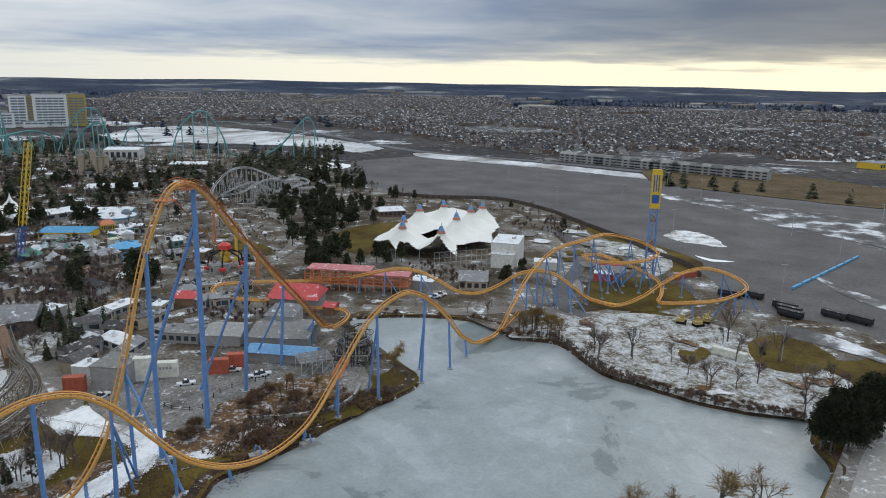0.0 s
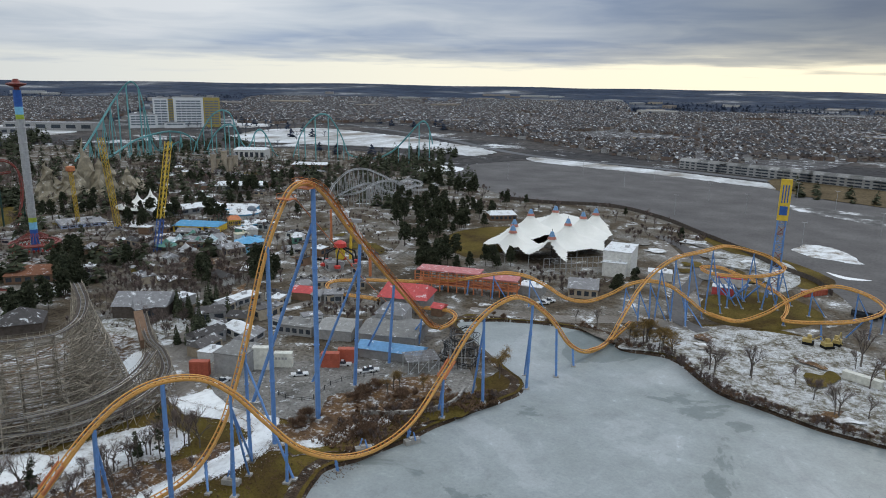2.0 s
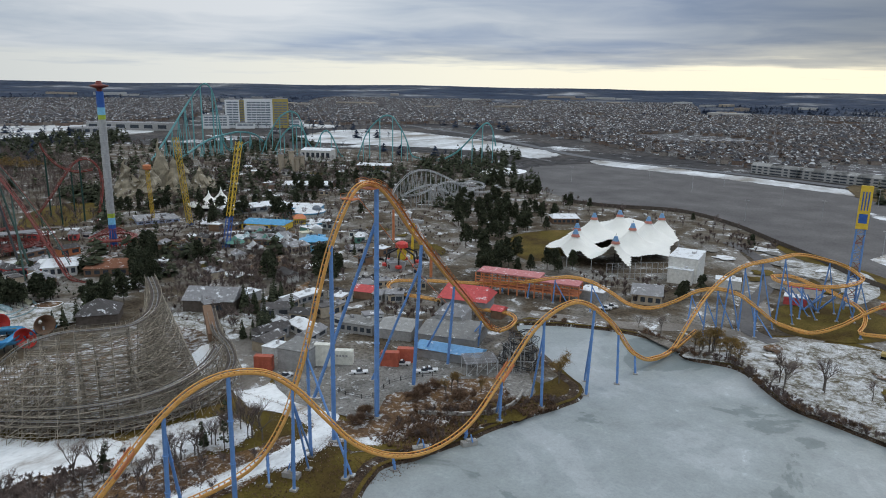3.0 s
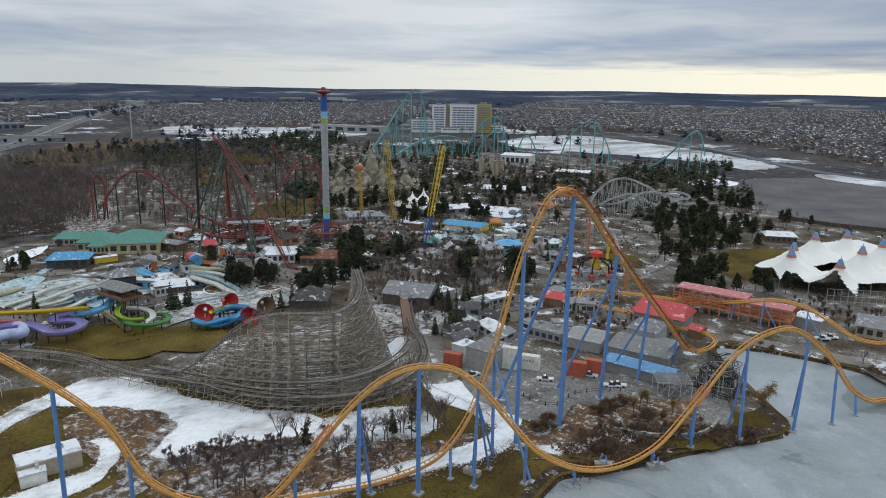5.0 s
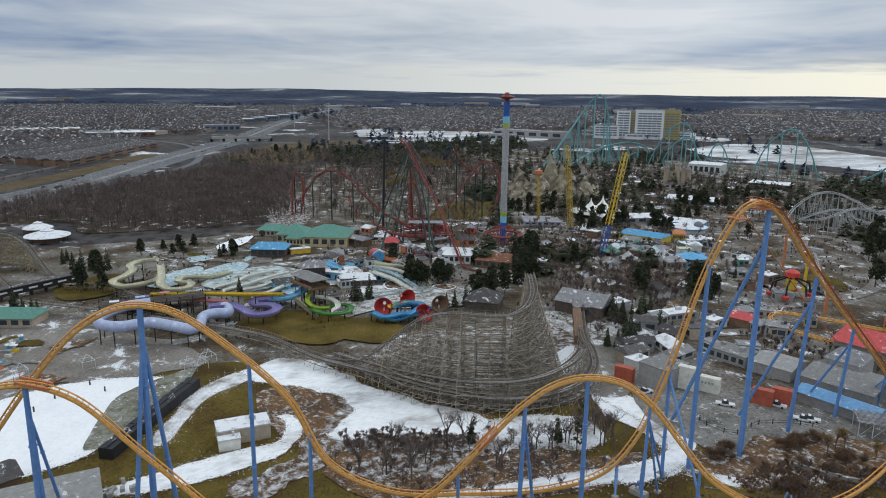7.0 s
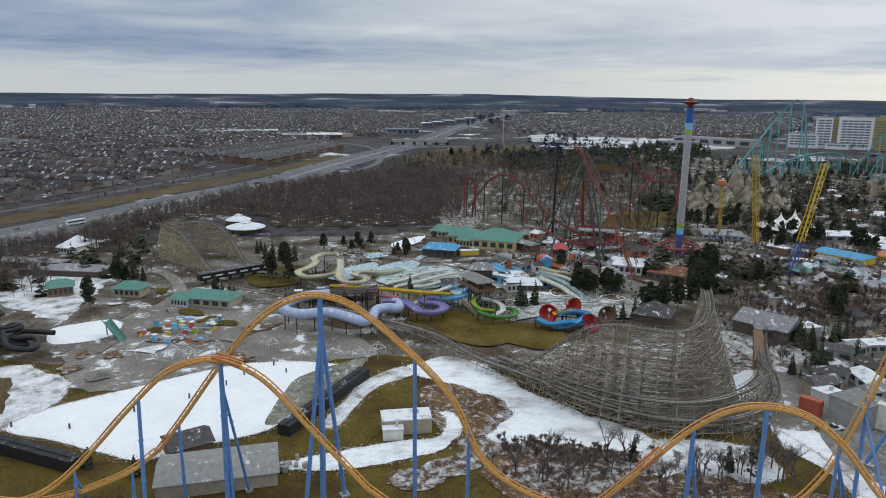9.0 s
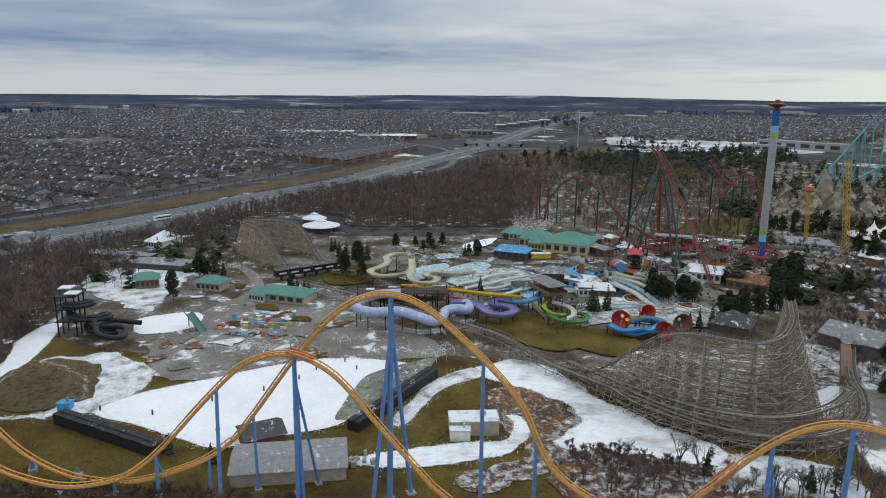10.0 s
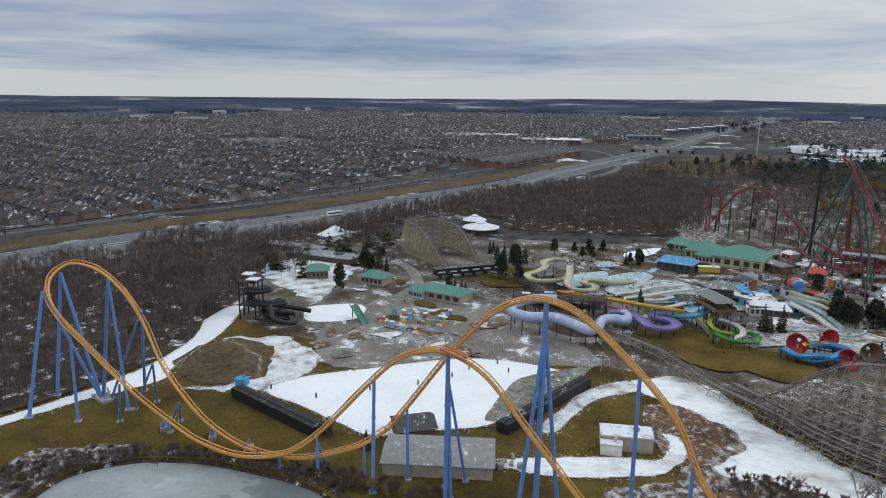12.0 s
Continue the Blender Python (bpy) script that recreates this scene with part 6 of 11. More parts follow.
# low tufts, dead stalks and small bushes that roughen the open ground
def tuft(seed, h=0.9):
    r = random.Random(seed)
    s = Shape()
    for _ in range(7):
        a, l = r.random() * math.tau, r.uniform(0.5, 1.0) * h
        q = Vector((math.cos(a) * l * 0.7, math.sin(a) * l * 0.7, l))
        e = Vector((-math.sin(a), math.cos(a), 0)) * 0.16
        s.tri(e, -e, q)
    return s


def scatter(name, zone, count, seed, shapes, mat, label, size=(0.6, 1.5)):
    r = random.Random(seed)
    zx, zy = [p[0] for p in zone], [p[1] for p in zone]
    arr, vs, fs, n, made = [np.array(s.v) for s in shapes], [], [], 0, 0
    while made < count:
        x, y = r.uniform(min(zx), max(zx)), r.uniform(min(zy), max(zy))
        if not inside(x, y, zone) or noise.noise((x * 0.06, y * 0.06, seed)) < -0.08 or any(inside(x, y, a) for a in SNOWS):
            continue
        k, t, sc = r.randrange(len(shapes)), r.random() * math.tau, r.uniform(*size)
        c, s = math.cos(t) * sc, math.sin(t) * sc
        v = arr[k]
        vs.append(np.stack([x + c * v[:, 0] - s * v[:, 1], y + s * v[:, 0] + c * v[:, 1], v[:, 2] * sc + 0.1], 1))
        fs += [tuple(n + j for j in f) for f in shapes[k].f]
        n += len(v)
        made += 1
    out = Shape()
    out.v, out.f = np.concatenate(vs).tolist(), fs
    return solid(name, out, mat, label, "undergrowth", kind="stuff")


TUFTS = [tuft(k) for k in range(5)]
scatter("dead_grass", [(-223, 26.2), (-207, 59.8), (-169.7, 70.5), (-145.1, 103.8), (-123.2, 121.5), (-105.5, 123.9), (-93.2, 129.8), (-138.7, 48.8), (-165.9, 5.6)], 3600, 61, TUFTS, "reeds", "dead brown grass and stalks on the banks", (0.25, 0.6))
scatter("dead_grass", [(-149.3, -167.2), (-176, -143.7), (-193.8, -120.1), (-172.5, -71.1), (-169.4, -53.5), (-156, -46.4), (-155, -86.2), (-153, -117.9), (-139.5, -140.5)], 2600, 62, TUFTS, "willow_twigs", "dry yellow grass tufts on the slope", (0.2, 0.5))
scatter("dead_grass", [(-122.4, 126.2), (-120.4, 143.9), (-103.9, 171.2), (-88.6, 187.3), (-83.6, 185), (-95.5, 157.1), (-104.5, 128.3)], 2600, 63, TUFTS, "reeds", "dead brown grass and stalks by the lake")
scatter("dead_grass", [(-58.2, 266.7), (-27.7, 288.9), (13.4, 276.3), (41.5, 242.9), (28.1, 215.6), (-3.3, 215.5), (-32.8, 225.6)], 1300, 64, TUFTS, "twigs_brown", "dead stalks poking through the snow", (0.25, 0.55))
scatter("low_bushes", [(-728, 428.7), (-383, 538.8), (-246.1, 381.4), (-213.2, 287.5), (-196.5, 208.1), (-242.3, 186.2), (-358.2, 203.7)], 1500, 65, TUFTS, "twigs_brown", "low leafless bushes in the park beds", (1.2, 3.0))
scatter("low_bushes", [(-357, 70.5), (-304.6, 136.8), (-212.6, 148.2), (-223.7, 190.2), (-379.8, 327.4), (-464.8, 236.6), (-503.2, 142.8)], 1100, 66, TUFTS, "twigs_brown", "low leafless bushes in the park beds", (1.2, 3.0))
scatter("low_bushes", [(-343.1, -42.4), (-423.1, -10), (-461.1, 64.8), (-414, 133.7), (-310.9, 143.9), (-264.9, 121.9), (-263.3, 69.9), (-262, 25.1)], 900, 67, TUFTS, "needles", "low dark evergreen bushes of the water park", (0.8, 2.0))

# woods behind the coasters and round the slide tower
stand("bare_woods", [(-233.3, -157.7), (-256.7, -152.6), (-287.8, -151.5), (-316.9, -155.1), (-341.6, -139.4), (-362.2, -138.3), (-393.3, -175.7), (-413.8, -218.7), (-411.5, -268.8)], 420, 400, 12, "leafless woods behind the black slide tower")
stand("far_bare_woods", [(-505.6, 20.5), (-789.4, 38.3), (-1012.3, 123.1), (-972.9, 306.8), (-912, 386.4), (-790.4, 385.6), (-577, 283.4), (-583.4, 210.1), (-657.5, 184.9), (-639.2, 119.7), (-504.6, 85.8), (-466.7, 51.4)], 2600, 410, 11, "brown leafless woods beyond the dive coaster", 5, 2)
stand("far_bare_woods", [(-578.2, 315.9), (-662.3, 434), (-665.6, 608.2), (-587.8, 680.3), (-501.9, 711.3), (-392.2, 622.8), (-390.8, 492.1), (-443.6, 406.9), (-448.8, 294.1)], 900, 420, 9, "brown leafless trees in the far part of the park", 5, 2)
stand("far_bare_woods", [(-312.2, 520.7), (-294.4, 549.2), (-223.6, 513.1), (-169.8, 524.3), (-106.8, 487.1), (-116.1, 459.8), (-188.8, 475.5), (-247.5, 444.1)], 110, 430, 7, "brown leafless trees behind the amphitheatre", 4, 4)


# ---- highway, suburbs and the far distance ----
HIGHWAY = [(-221.8, -351.9), (-277.1, -329), (-325.7, -309.3), (-392.2, -274.8), (-457.2, -225.4), (-520.7, -184.4), (-620.4, -133), (-736.7, -66.6)] + [(-871, -17), (-1037, 48.3), (-1278.2, 146.7), (-1695.1, 276.9), (-2176.9, 444.3), (-2766.5, 678.4), (-3226.6, 871.4)]
for k, off in (("near", -15), ("far", 15)):
    line = [Vector((x, y, 0)) for x, y in HIGHWAY]
    moved = []
    for i, p in enumerate(line):
        way = (line[min(i + 1, len(line) - 1)] - line[max(i - 1, 0)]).normalized()
        moved.append((p.x + way.y * off, p.y - way.x * off))
    strip("highway_carriageway", moved, 24, 0.3, "highway_asphalt", "grey multi-lane highway carriageway", step=25)
    lanes = Shape()
    dense = spline([(x, y, 0) for x, y in moved[:10]], 12)
    for i, p in enumerate(dense[:-1]):
        way = (dense[i + 1] - p).normalized()
        side = Vector((way.y, -way.x, 0))
        for lane in (-10.5, -5.2, 0, 5.2, 10.5):
            long = 12 if abs(lane) > 10 else 5
            a, b = p + side * lane, p + side * lane + way * long
            lanes.quad((*(a - side * 0.12).xy, 0.32), (*(a + side * 0.12).xy, 0.32), (*(b + side * 0.12).xy, 0.32), (*(b - side * 0.12).xy, 0.32))
    solid("lane_marking", lanes, "pale_wall", "white painted lane markings on the highway", "road marking", kind="structure")
strip("highway_median", HIGHWAY, 5, 0.26, "concrete", "concrete median between the carriageways", step=25)
barrier = Shape()
bl = spline([(x, y, 0) for x, y in HIGHWAY], 20)
barrier.tube([p + Vector((0, 0, 0.7)) for p in bl], 0.45, 4)
solid("median_barrier", barrier, "concrete", "low concrete barrier along the highway median", "barrier", kind="structure")
strip("ramp_road", [(-501.1, -144.7), (-577.2, -107.7), (-706.1, -58.9), (-789.6, -3), (-924.7, 52.2), (-1181.7, 52.6), (-1337.2, -25.3)], 9, 0.22, "highway_asphalt", "grey highway ramp", step=12)
strip("ramp_road", [(-1186.2, 304.1), (-1184.8, 225.5), (-1183, 128.7), (-1046.9, 29.8)], 10, 0.34, "highway_asphalt", "grey cross road over the highway", step=12)
strip("verge_strip", [(-280.9, -438.8), (-323.2, -380.7), (-365.4, -345.3), (-437.9, -305.7), (-514.7, -253.1), (-587.5, -207.7), (-696.3, -149.3), (-836.3, -76), (-1035.1, 3.2)], 30, 0.15, "verge_grass", "brown grass verge beside the highway", "grass", step=20)
strip("boundary_road", [(-309, -480.2), (-347.5, -407.9), (-395.2, -372.3), (-472.2, -329), (-551.8, -270.9), (-634.6, -224.2), (-766.2, -164.3), (-943, -86.1)], 8, 0.2, "asphalt", "grey street behind the verge", step=20)
strip("far_road", [(-972.1, 1179.5), (-657.5, 1026.2), (-386.9, 848.3), (-217.3, 817.7), (-24.3, 762.8), (126.3, 711.3), (211.5, 681.5)], 16, 0.32, "highway_asphalt", "grey road beyond the parking lot", step=20)
sheet("field_brown", [(-68.8, 709.9), (114.7, 637.9), (194.6, 622.5), (216.2, 697.9), (135.8, 771.4), (1.5, 862), (-82.4, 835.6)], 0.14, "verge_grass", "brown field beyond the parking lot road", "field", ragged=4, step=10)
sheet("interchange_grass", [(-924.5, 85.8), (-1184.8, 225.5), (-1186.8, 334), (-961.7, 247.4), (-856.3, 149.6)], 0.14, "verge_grass", "brown grass inside the highway interchange", "grass", ragged=3, step=10)


over_a, over_b = Vector((-1239.6, 96.5, 6.5)), Vector((-1224.2, 192.3, 6.5))
overpass = thing("overpass", "grey concrete road bridge over the highway", "bridge")
part("deck", Shape().beam(over_a, over_b, 3.2, None, 4), "concrete", overpass)
for k in range(6):
    q = over_a.lerp(over_b, k / 5)
    # piers coloured near black for the shade under the deck
    part("pier", Shape().box(q.x, q.y, 0, 3, 6, 5, 70), "dark_gap", overpass)


def gable(s, x, y, z, w, d, h, turn, eave=0.5, hip=0.0):
    """A pitched roof over a plan box; hip: how far the ridge stops short of the ends."""
    c, q = math.cos(radians(turn)), math.sin(radians(turn))

    def at(px, py, pz):
        return (x + c * px - q * py, y + q * px + c * py, z + pz)

    n, w2, d2 = len(s.v), w / 2 + eave, d / 2 + eave
    r = max(0.05, w2 - hip)
    s.v += [at(-w2, -d2, 0), at(w2, -d2, 0), at(w2, d2, 0), at(-w2, d2, 0), at(-r, 0, h), at(r, 0, h)]
    s.f += [(n, n + 1, n + 5, n + 4), (n + 2, n + 3, n + 4, n + 5), (n + 1, n + 2, n + 5), (n + 3, n, n + 4), (n + 3, n + 2, n + 1, n)]


def house_models():
    out = []
    for k in range(4):
        r = random.Random(70 + k)
        w, d, h = r.uniform(9, 12), r.uniform(9, 11), r.uniform(5.2, 6.2)
        wall, roof = Shape().box(0, 0, 0, w, d, h), Shape()
        gable(roof, 0, 0, h, w, d, r.uniform(2.6, 3.6), 0, 0.5, r.uniform(2.5, 4.5))
        wall.box(w * 0.22, -d / 2 - 2.2, 0, 6, 4.6, 3.0)
        gable(roof, w * 0.22, -d / 2 - 2.2, 3.0, 4.6, 6, 1.7, 90, 0.4, 0.0)
        gable(roof, -w * 0.25, -d / 2 + 0.6, h - 0.5, 3.4, 4.0, 2.2, 90, 0.3, 0.0)
        out.append((w, d, h, wall, roof))
    return out


HOUSES = house_models()
SUBURBS = {
    "west": ([(-305.1, -435.1), (-344.9, -405), (-406.7, -382.8), (-512.1, -320.5), (-602.8, -273.2), (-714.9, -220.8), (-974.4, -144.4), (-1352.1, -18.2), (-1842, -170.9), (-2188, -561.2), (-2455.2, -1277.6), (-2304.1, -2103.5), (-1903.8, -2594.2)], 62),
    "north": ([(-800.1, 1249.8), (-788.2, 1590.9), (-547.6, 2395.5), (-16.7, 2644.4), (764.1, 2611.8), (263.7, 863.9), (174.4, 1015.6), (67, 999.1), (-0.9, 1096.3), (-86.3, 871), (-199, 886.4), (-313, 931.9), (-547.9, 1105.9)], 12),
    "middle": ([(-2746.4, 792.2), (-2858, 1121.7), (-2673, 1628.9), (-2653.3, 1852.5), (-1980, 1383.9), (-1390.9, 849.4), (-1501.3, 588.9), (-1544.6, 418.7)], 20),
    "gap": ([(-1124.4, 1018.8), (-973.9, 1252.3), (-857.9, 1304.8), (-776, 1515.7), (-979.2, 1909.7), (-1803.4, 2305.7), (-2005.5, 1810.9)], 24),
    "left": ([(-1420, 60), (-1950, 285), (-2600, 555), (-3050, 730), (-3080, 300), (-2700, -350), (-2200, -560), (-1850, -160)], 40),
    "beyond": ([(-2500, -1250), (-2250, -600), (-2750, -380), (-3150, 250), (-3250, -400), (-2950, -1300)], 70),
    "plain": ([(-1372.7, 491.3), (-1403.5, 768.3), (-1617.8, 1096.6), (-2270.3, 1537.6), (-2372.7, 934.6), (-2226.8, 685.8), (-1862.1, 583.1)], 15),
    "hollow": ([(-2508.8, 2408.2), (-2935.4, 3626.8), (-2814.1, 4712.9), (-1857.7, 4783.9), (-500.9, 1315.9), (-669.5, 1415.1), (-897.1, 1562.9), (-1065.9, 1495.3), (-1205.2, 1282.9), (-1400, 1346.3)], 30),
}
sub_random = random.Random(8)


def lots(poly, turn):
    """House places along gently bent streets."""
    poly = outline(poly, 0, 30)
    ca, sa = math.cos(radians(turn)), math.sin(radians(turn))
    uv = [(x * ca + y * sa, -x * sa + y * ca) for x, y in poly]
    u0, u1 = min(p[0] for p in uv), max(p[0] for p in uv)
    v0, v1 = min(p[1] for p in uv), max(p[1] for p in uv)
    out, v, row = [], v0, 0
    while v < v1:
        u = u0 + sub_random.uniform(0, 12)
        while u < u1:
            block = noise.noise((u * 0.004, v * 0.004, 5.0))
            bend = 34 * noise.noise((u * 0.0045, v * 0.0045, 2.0))
            x, y = u * ca - (v + bend) * sa, u * sa + (v + bend) * ca
            if block > 0.42 or (u % 170) < 14:
                u += 13
                continue
            if inside(x, y, poly):
                out.append((x, y, turn + (0 if row % 2 else 180) + sub_random.gauss(0, 5) + 12 * block))
            u += sub_random.uniform(12.5, 15.5)
        v += 19 if row % 2 else 31
        row += 1
    return out


for nm, (poly, turn) in SUBURBS.items():
    sheet("suburb_ground", poly, 0.1, "suburb_soil", "house lots and streets with a little snow", "ground", step=20)
ALL = [(x, y, a) for nm, (poly, turn) in SUBURBS.items() for x, y, a in lots(poly, turn)]
way_points = [Vector(p) for p in HIGHWAY]


def off_highway(x, y):
    p = Vector((x, y))
    for a, b in zip(way_points, way_points[1:]):
        f = max(0.0, min(1.0, (p - a).dot(b - a) / (b - a).length_squared))
        if (a.lerp(b, f) - p).length < 62:
            return False
    return True


ALL = [p for p in ALL if off_highway(p[0], p[1])]
ALL.sort(key=lambda p: p[0] ** 2 + p[1] ** 2)
models = []
for w, d, h, wall, roof in HOUSES:
    t = thing("house", "two-storey brick suburban house with hipped roof dusted with snow", "house", "houses of the suburb", at=(0, 0, -80))
    body = part("wall", wall, "house_wall", t)
    part("roof", roof, "house_roof", t)
    for k in (0, 3):
        part("window", Shape().box((-0.32 + 0.22 * k) * w, -d / 2 - 0.02, 3.3, 1.3, 0.12, 1.4), "glass_dark", body)
    part("garage_door", Shape().box(w * 0.22, -d / 2 - 4.52, 0.05, 4.6, 0.12, 2.3), "pale_wall", body)
    models.append(t)
NEAR_HOUSES = 150
for i, (x, y, a) in enumerate(ALL[:NEAR_HOUSES]):
    m = pose(x, y, 0.1, 0, 0, a)
    if i < len(models):
        models[i].matrix_basis = m
    else:
        copy_thing(models[i % len(models)], m)


def joined(places, shapes):
    """Vertices and faces of many turned copies of some shapes."""
    vs, fs, n = [], [], 0
    arr = [np.array(s.v) for s in shapes]
    for i, (x, y, a, *sc) in enumerate(places):
        k = i % len(shapes)
        c, s = math.cos(radians(a)), math.sin(radians(a))
        size = sc[0] if sc else 1.0
        v = arr[k] * size
        vs.append(np.stack([x + c * v[:, 0] - s * v[:, 1], y + s * v[:, 0] + c * v[:, 1], v[:, 2] + 0.1], 1))
        fs += [tuple(n + j for j in f) for f in shapes[k].f]
        n += len(v)
    out = Shape()
    out.v, out.f = np.concatenate(vs).tolist(), fs
    return out


rest = [p for p in ALL[NEAR_HOUSES:] if p[0] ** 2 + p[1] ** 2 < 1500 ** 2]
distant = [p for p in ALL[NEAR_HOUSES:] if p[0] ** 2 + p[1] ** 2 >= 1500 ** 2]


def plain_house(seed):
    """A house too far off to show more than its body and hipped roof."""
    r = random.Random(seed)
    w, d, h = r.uniform(9, 13), r.uniform(9, 12), r.uniform(5.5, 6.5)
    roof = Shape()
    gable(roof, 0, 0, h, w, d, r.uniform(3.0, 4.2), 0, 0.5, r.uniform(1.0, 4.5))
    return Shape().box(0, 0, 0, w, d, h), roof


PLAIN = [plain_house(k) for k in range(5)]
far_houses = thing("houses", "countless small brick houses of the distant suburbs", "houses")
far_houses["kind"] = "stuff"
tagged(part("walls", joined(rest, [h[3] for h in HOUSES]), "house_wall", far_houses), kind="stuff")
tagged(part("roofs", joined(rest, [h[4] for h in HOUSES]), "house_roof", far_houses), kind="stuff")
tagged(part("walls", joined(distant, [h[0] for h in PLAIN]), "house_wall", far_houses), kind="stuff")
tagged(part("roofs", joined(distant, [h[1] for h in PLAIN]), "house_roof", far_houses), kind="stuff")


def clump(seed, h=7.0, w=5.0, blades=26):
    r = random.Random(seed)
    s = Shape()
    s.beam((0, 0, 0), (0, 0, h * 0.6), 0.18, 0.06, 3, False)
    for _ in range(blades):
        a, f = r.random() * math.tau, r.uniform(0.25, 0.75)
        p = Vector((0, 0, h * f))
        q = p + Vector((math.cos(a) * w * 0.5, math.sin(a) * w * 0.5, h * 0.42)) * r.uniform(0.4, 1.0)
        e = Vector((r.gauss(0, 1), r.gauss(0, 1), r.gauss(0, 1))).normalized() * (0.22 if blades > 10 else 0.5)
        s.tri(p + e, p - e, q)
    return s


def fir_clump(seed, h=8.0, w=5.0):
    r = random.Random(seed)
    s = Shape()
    for _ in range(40):
        f, a = r.random() ** 1.2, r.random() * math.tau
        rad = w / 2 * (1 - f * f * 0.85)
        p = Vector((0, 0, h * f + 1.2))
        q = Vector((rad * math.cos(a), rad * math.sin(a), h * f))
        e = Vector((-math.sin(a), math.cos(a), 0)) * (0.5 * rad + 0.3)
        s.tri(p, q - e, q + e)
    return s


garden = []
for x, y, a in ALL:
    for _ in range(1 + (x * x + y * y < 2200 ** 2)):
        garden.append((x + sub_random.gauss(0, 13), y + sub_random.gauss(0, 13), sub_random.uniform(0, 360), sub_random.uniform(0.5, 1.15)))
verge = spline([(x, y, 0) for x, y in [(-338.6, -398), (-385.8, -363.8), (-459.5, -320.4), (-538, -264.3), (-613.6, -216.9), (-736.7, -158), (-900, -82)]], 5)
for p in verge:
    if sub_random.random() < 0.55:
        garden.append((p.x + sub_random.gauss(0, 5), p.y + sub_random.gauss(0, 5), sub_random.uniform(0, 360), sub_random.uniform(0.6, 1.2)))
g = thing("garden_trees", "small leafless trees between the suburban houses", "trees")
g["kind"] = "stuff"
tagged(part("twigs", joined(garden, [clump(1, 7, 6, 7), clump(2, 7, 6, 7), clump(3, 8, 6, 7)]), "twigs_brown", g), kind="stuff")

# belts of dark trees towards the ridge, and beside the highway
belts = []
while len(belts) < 9000:
    ang, dist = sub_random.uniform(radians(75), radians(240)), 900 + 3600 * sub_random.random() ** 0.8
    x, y = dist * math.cos(ang), dist * math.sin(ang)
    if noise.noise((x * 0.0016, y * 0.0035, 3.0)) + 0.00016 * (dist - 1200) > 0.10:
        if any(inside(x, y, poly) for poly, _ in SUBURBS.values()):
            continue
        for _ in range(2):
            belts.append((x + sub_random.gauss(0, 30), y + sub_random.gauss(0, 12), sub_random.uniform(0, 360), sub_random.uniform(0.9, 1.7)))
b = thing("tree_belts", "dark belts of distant trees across the plain", "trees")
b["kind"] = "stuff"
# belts share the ridge's haze-tinted blue instead of twig brown
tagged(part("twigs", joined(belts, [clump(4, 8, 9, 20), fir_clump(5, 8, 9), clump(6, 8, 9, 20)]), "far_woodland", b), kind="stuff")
fir_spots = []
for quad, count in (([(-587.6, 269.8), (-575.8, 295.5), (-526, 269.9), (-536.9, 246.5)], 26), ([(-840.9, 642.4), (-824.8, 682.8), (-700.2, 580.6), (-714.5, 546.7)], 40), ([(-480.6, 598), (-466.4, 629.5), (-441.7, 597), (-455.3, 567.3)], 22), ([(-460.3, 632.9), (-433.3, 692.4), (-407.8, 652.8), (-433.4, 597)], 60), ([(-1058.3, 239.2), (-1028.9, 314.8), (-849.4, 259.3), (-875.6, 197)], 60), ([(-971.1, 463.4), (-958.6, 495.6), (-879.2, 454.5), (-891, 425.2)], 30), ([(-871.1, 720.8), (-850.8, 772.9), (-751.5, 683.6), (-770.1, 638)], 20), ([(-855.6, 206.3), (-1048.3, 286.8), (-1120.2, 448.1), (-1192.2, 630.9), (-960.9, 535.8), (-793.7, 353.9), (-743.4, 255.2)], 420), ([(-464.2, 585.4), (-424.8, 697.2), (-496.8, 830.6), (-551.9, 742.3)], 60), ([(-608.3, 284.8), (-572.4, 377.4), (-710.6, 587), (-924.6, 670.8), (-958.8, 566), (-841.2, 426.9)], 90), ([(-728.3, 68.1), (-1012.3, 123.1), (-1022.2, 322.7), (-852.2, 416), (-629.2, 306.3), (-695.2, 195.9)], 60), ([(-567.3, 333.8), (-643, 467.2), (-577.3, 580.9), (-442.8, 539.2), (-352.8, 553.2), (-277.1, 437.9), (-373.9, 403.2), (-421.4, 328.1)], 110), ([(-497.9, 542.8), (-399.3, 674.2), (-337.2, 609.3), (-318.3, 541.2), (-397.2, 469.9)], 90), ([(-770.3, 403.6), (-642.2, 533.7), (-537.8, 585.4), (-460.5, 538.1), (-433.5, 419.5), (-383.5, 309.8), (-365.2, 251.6), (-430.1, 218.7)], 110), ([(-320.2, 101.3), (-339.9, 139.3), (-291.1, 167.6), (-298.2, 205.9), (-282.5, 241.9), (-337.2, 248.4), (-384.1, 220.3), (-377.2, 154.6)], 25), ([(-354.3, -172.4), (-403.2, -154.4), (-444.8, -130.1), (-414.3, -106.7), (-352.6, -122.4), (-323, -148.4)], 18), ([(-72.4, 694.9), (-59.5, 724.1), (119.7, 669.4), (114.7, 637.9)], 16)):
    quad = outline(quad, 0, 10)
    xs, ys = [p[0] for p in quad], [p[1] for p in quad]
    n = 0
    while n < count:
        x, y = sub_random.uniform(min(xs), max(xs)), sub_random.uniform(min(ys), max(ys))
        if inside(x, y, quad):
            fir_spots.append((x, y, sub_random.uniform(0, 360), sub_random.uniform(0.6, 1.15)))
            n += 1
fb = thing("fir_wood", "dark evergreen wood beyond the park", "trees")
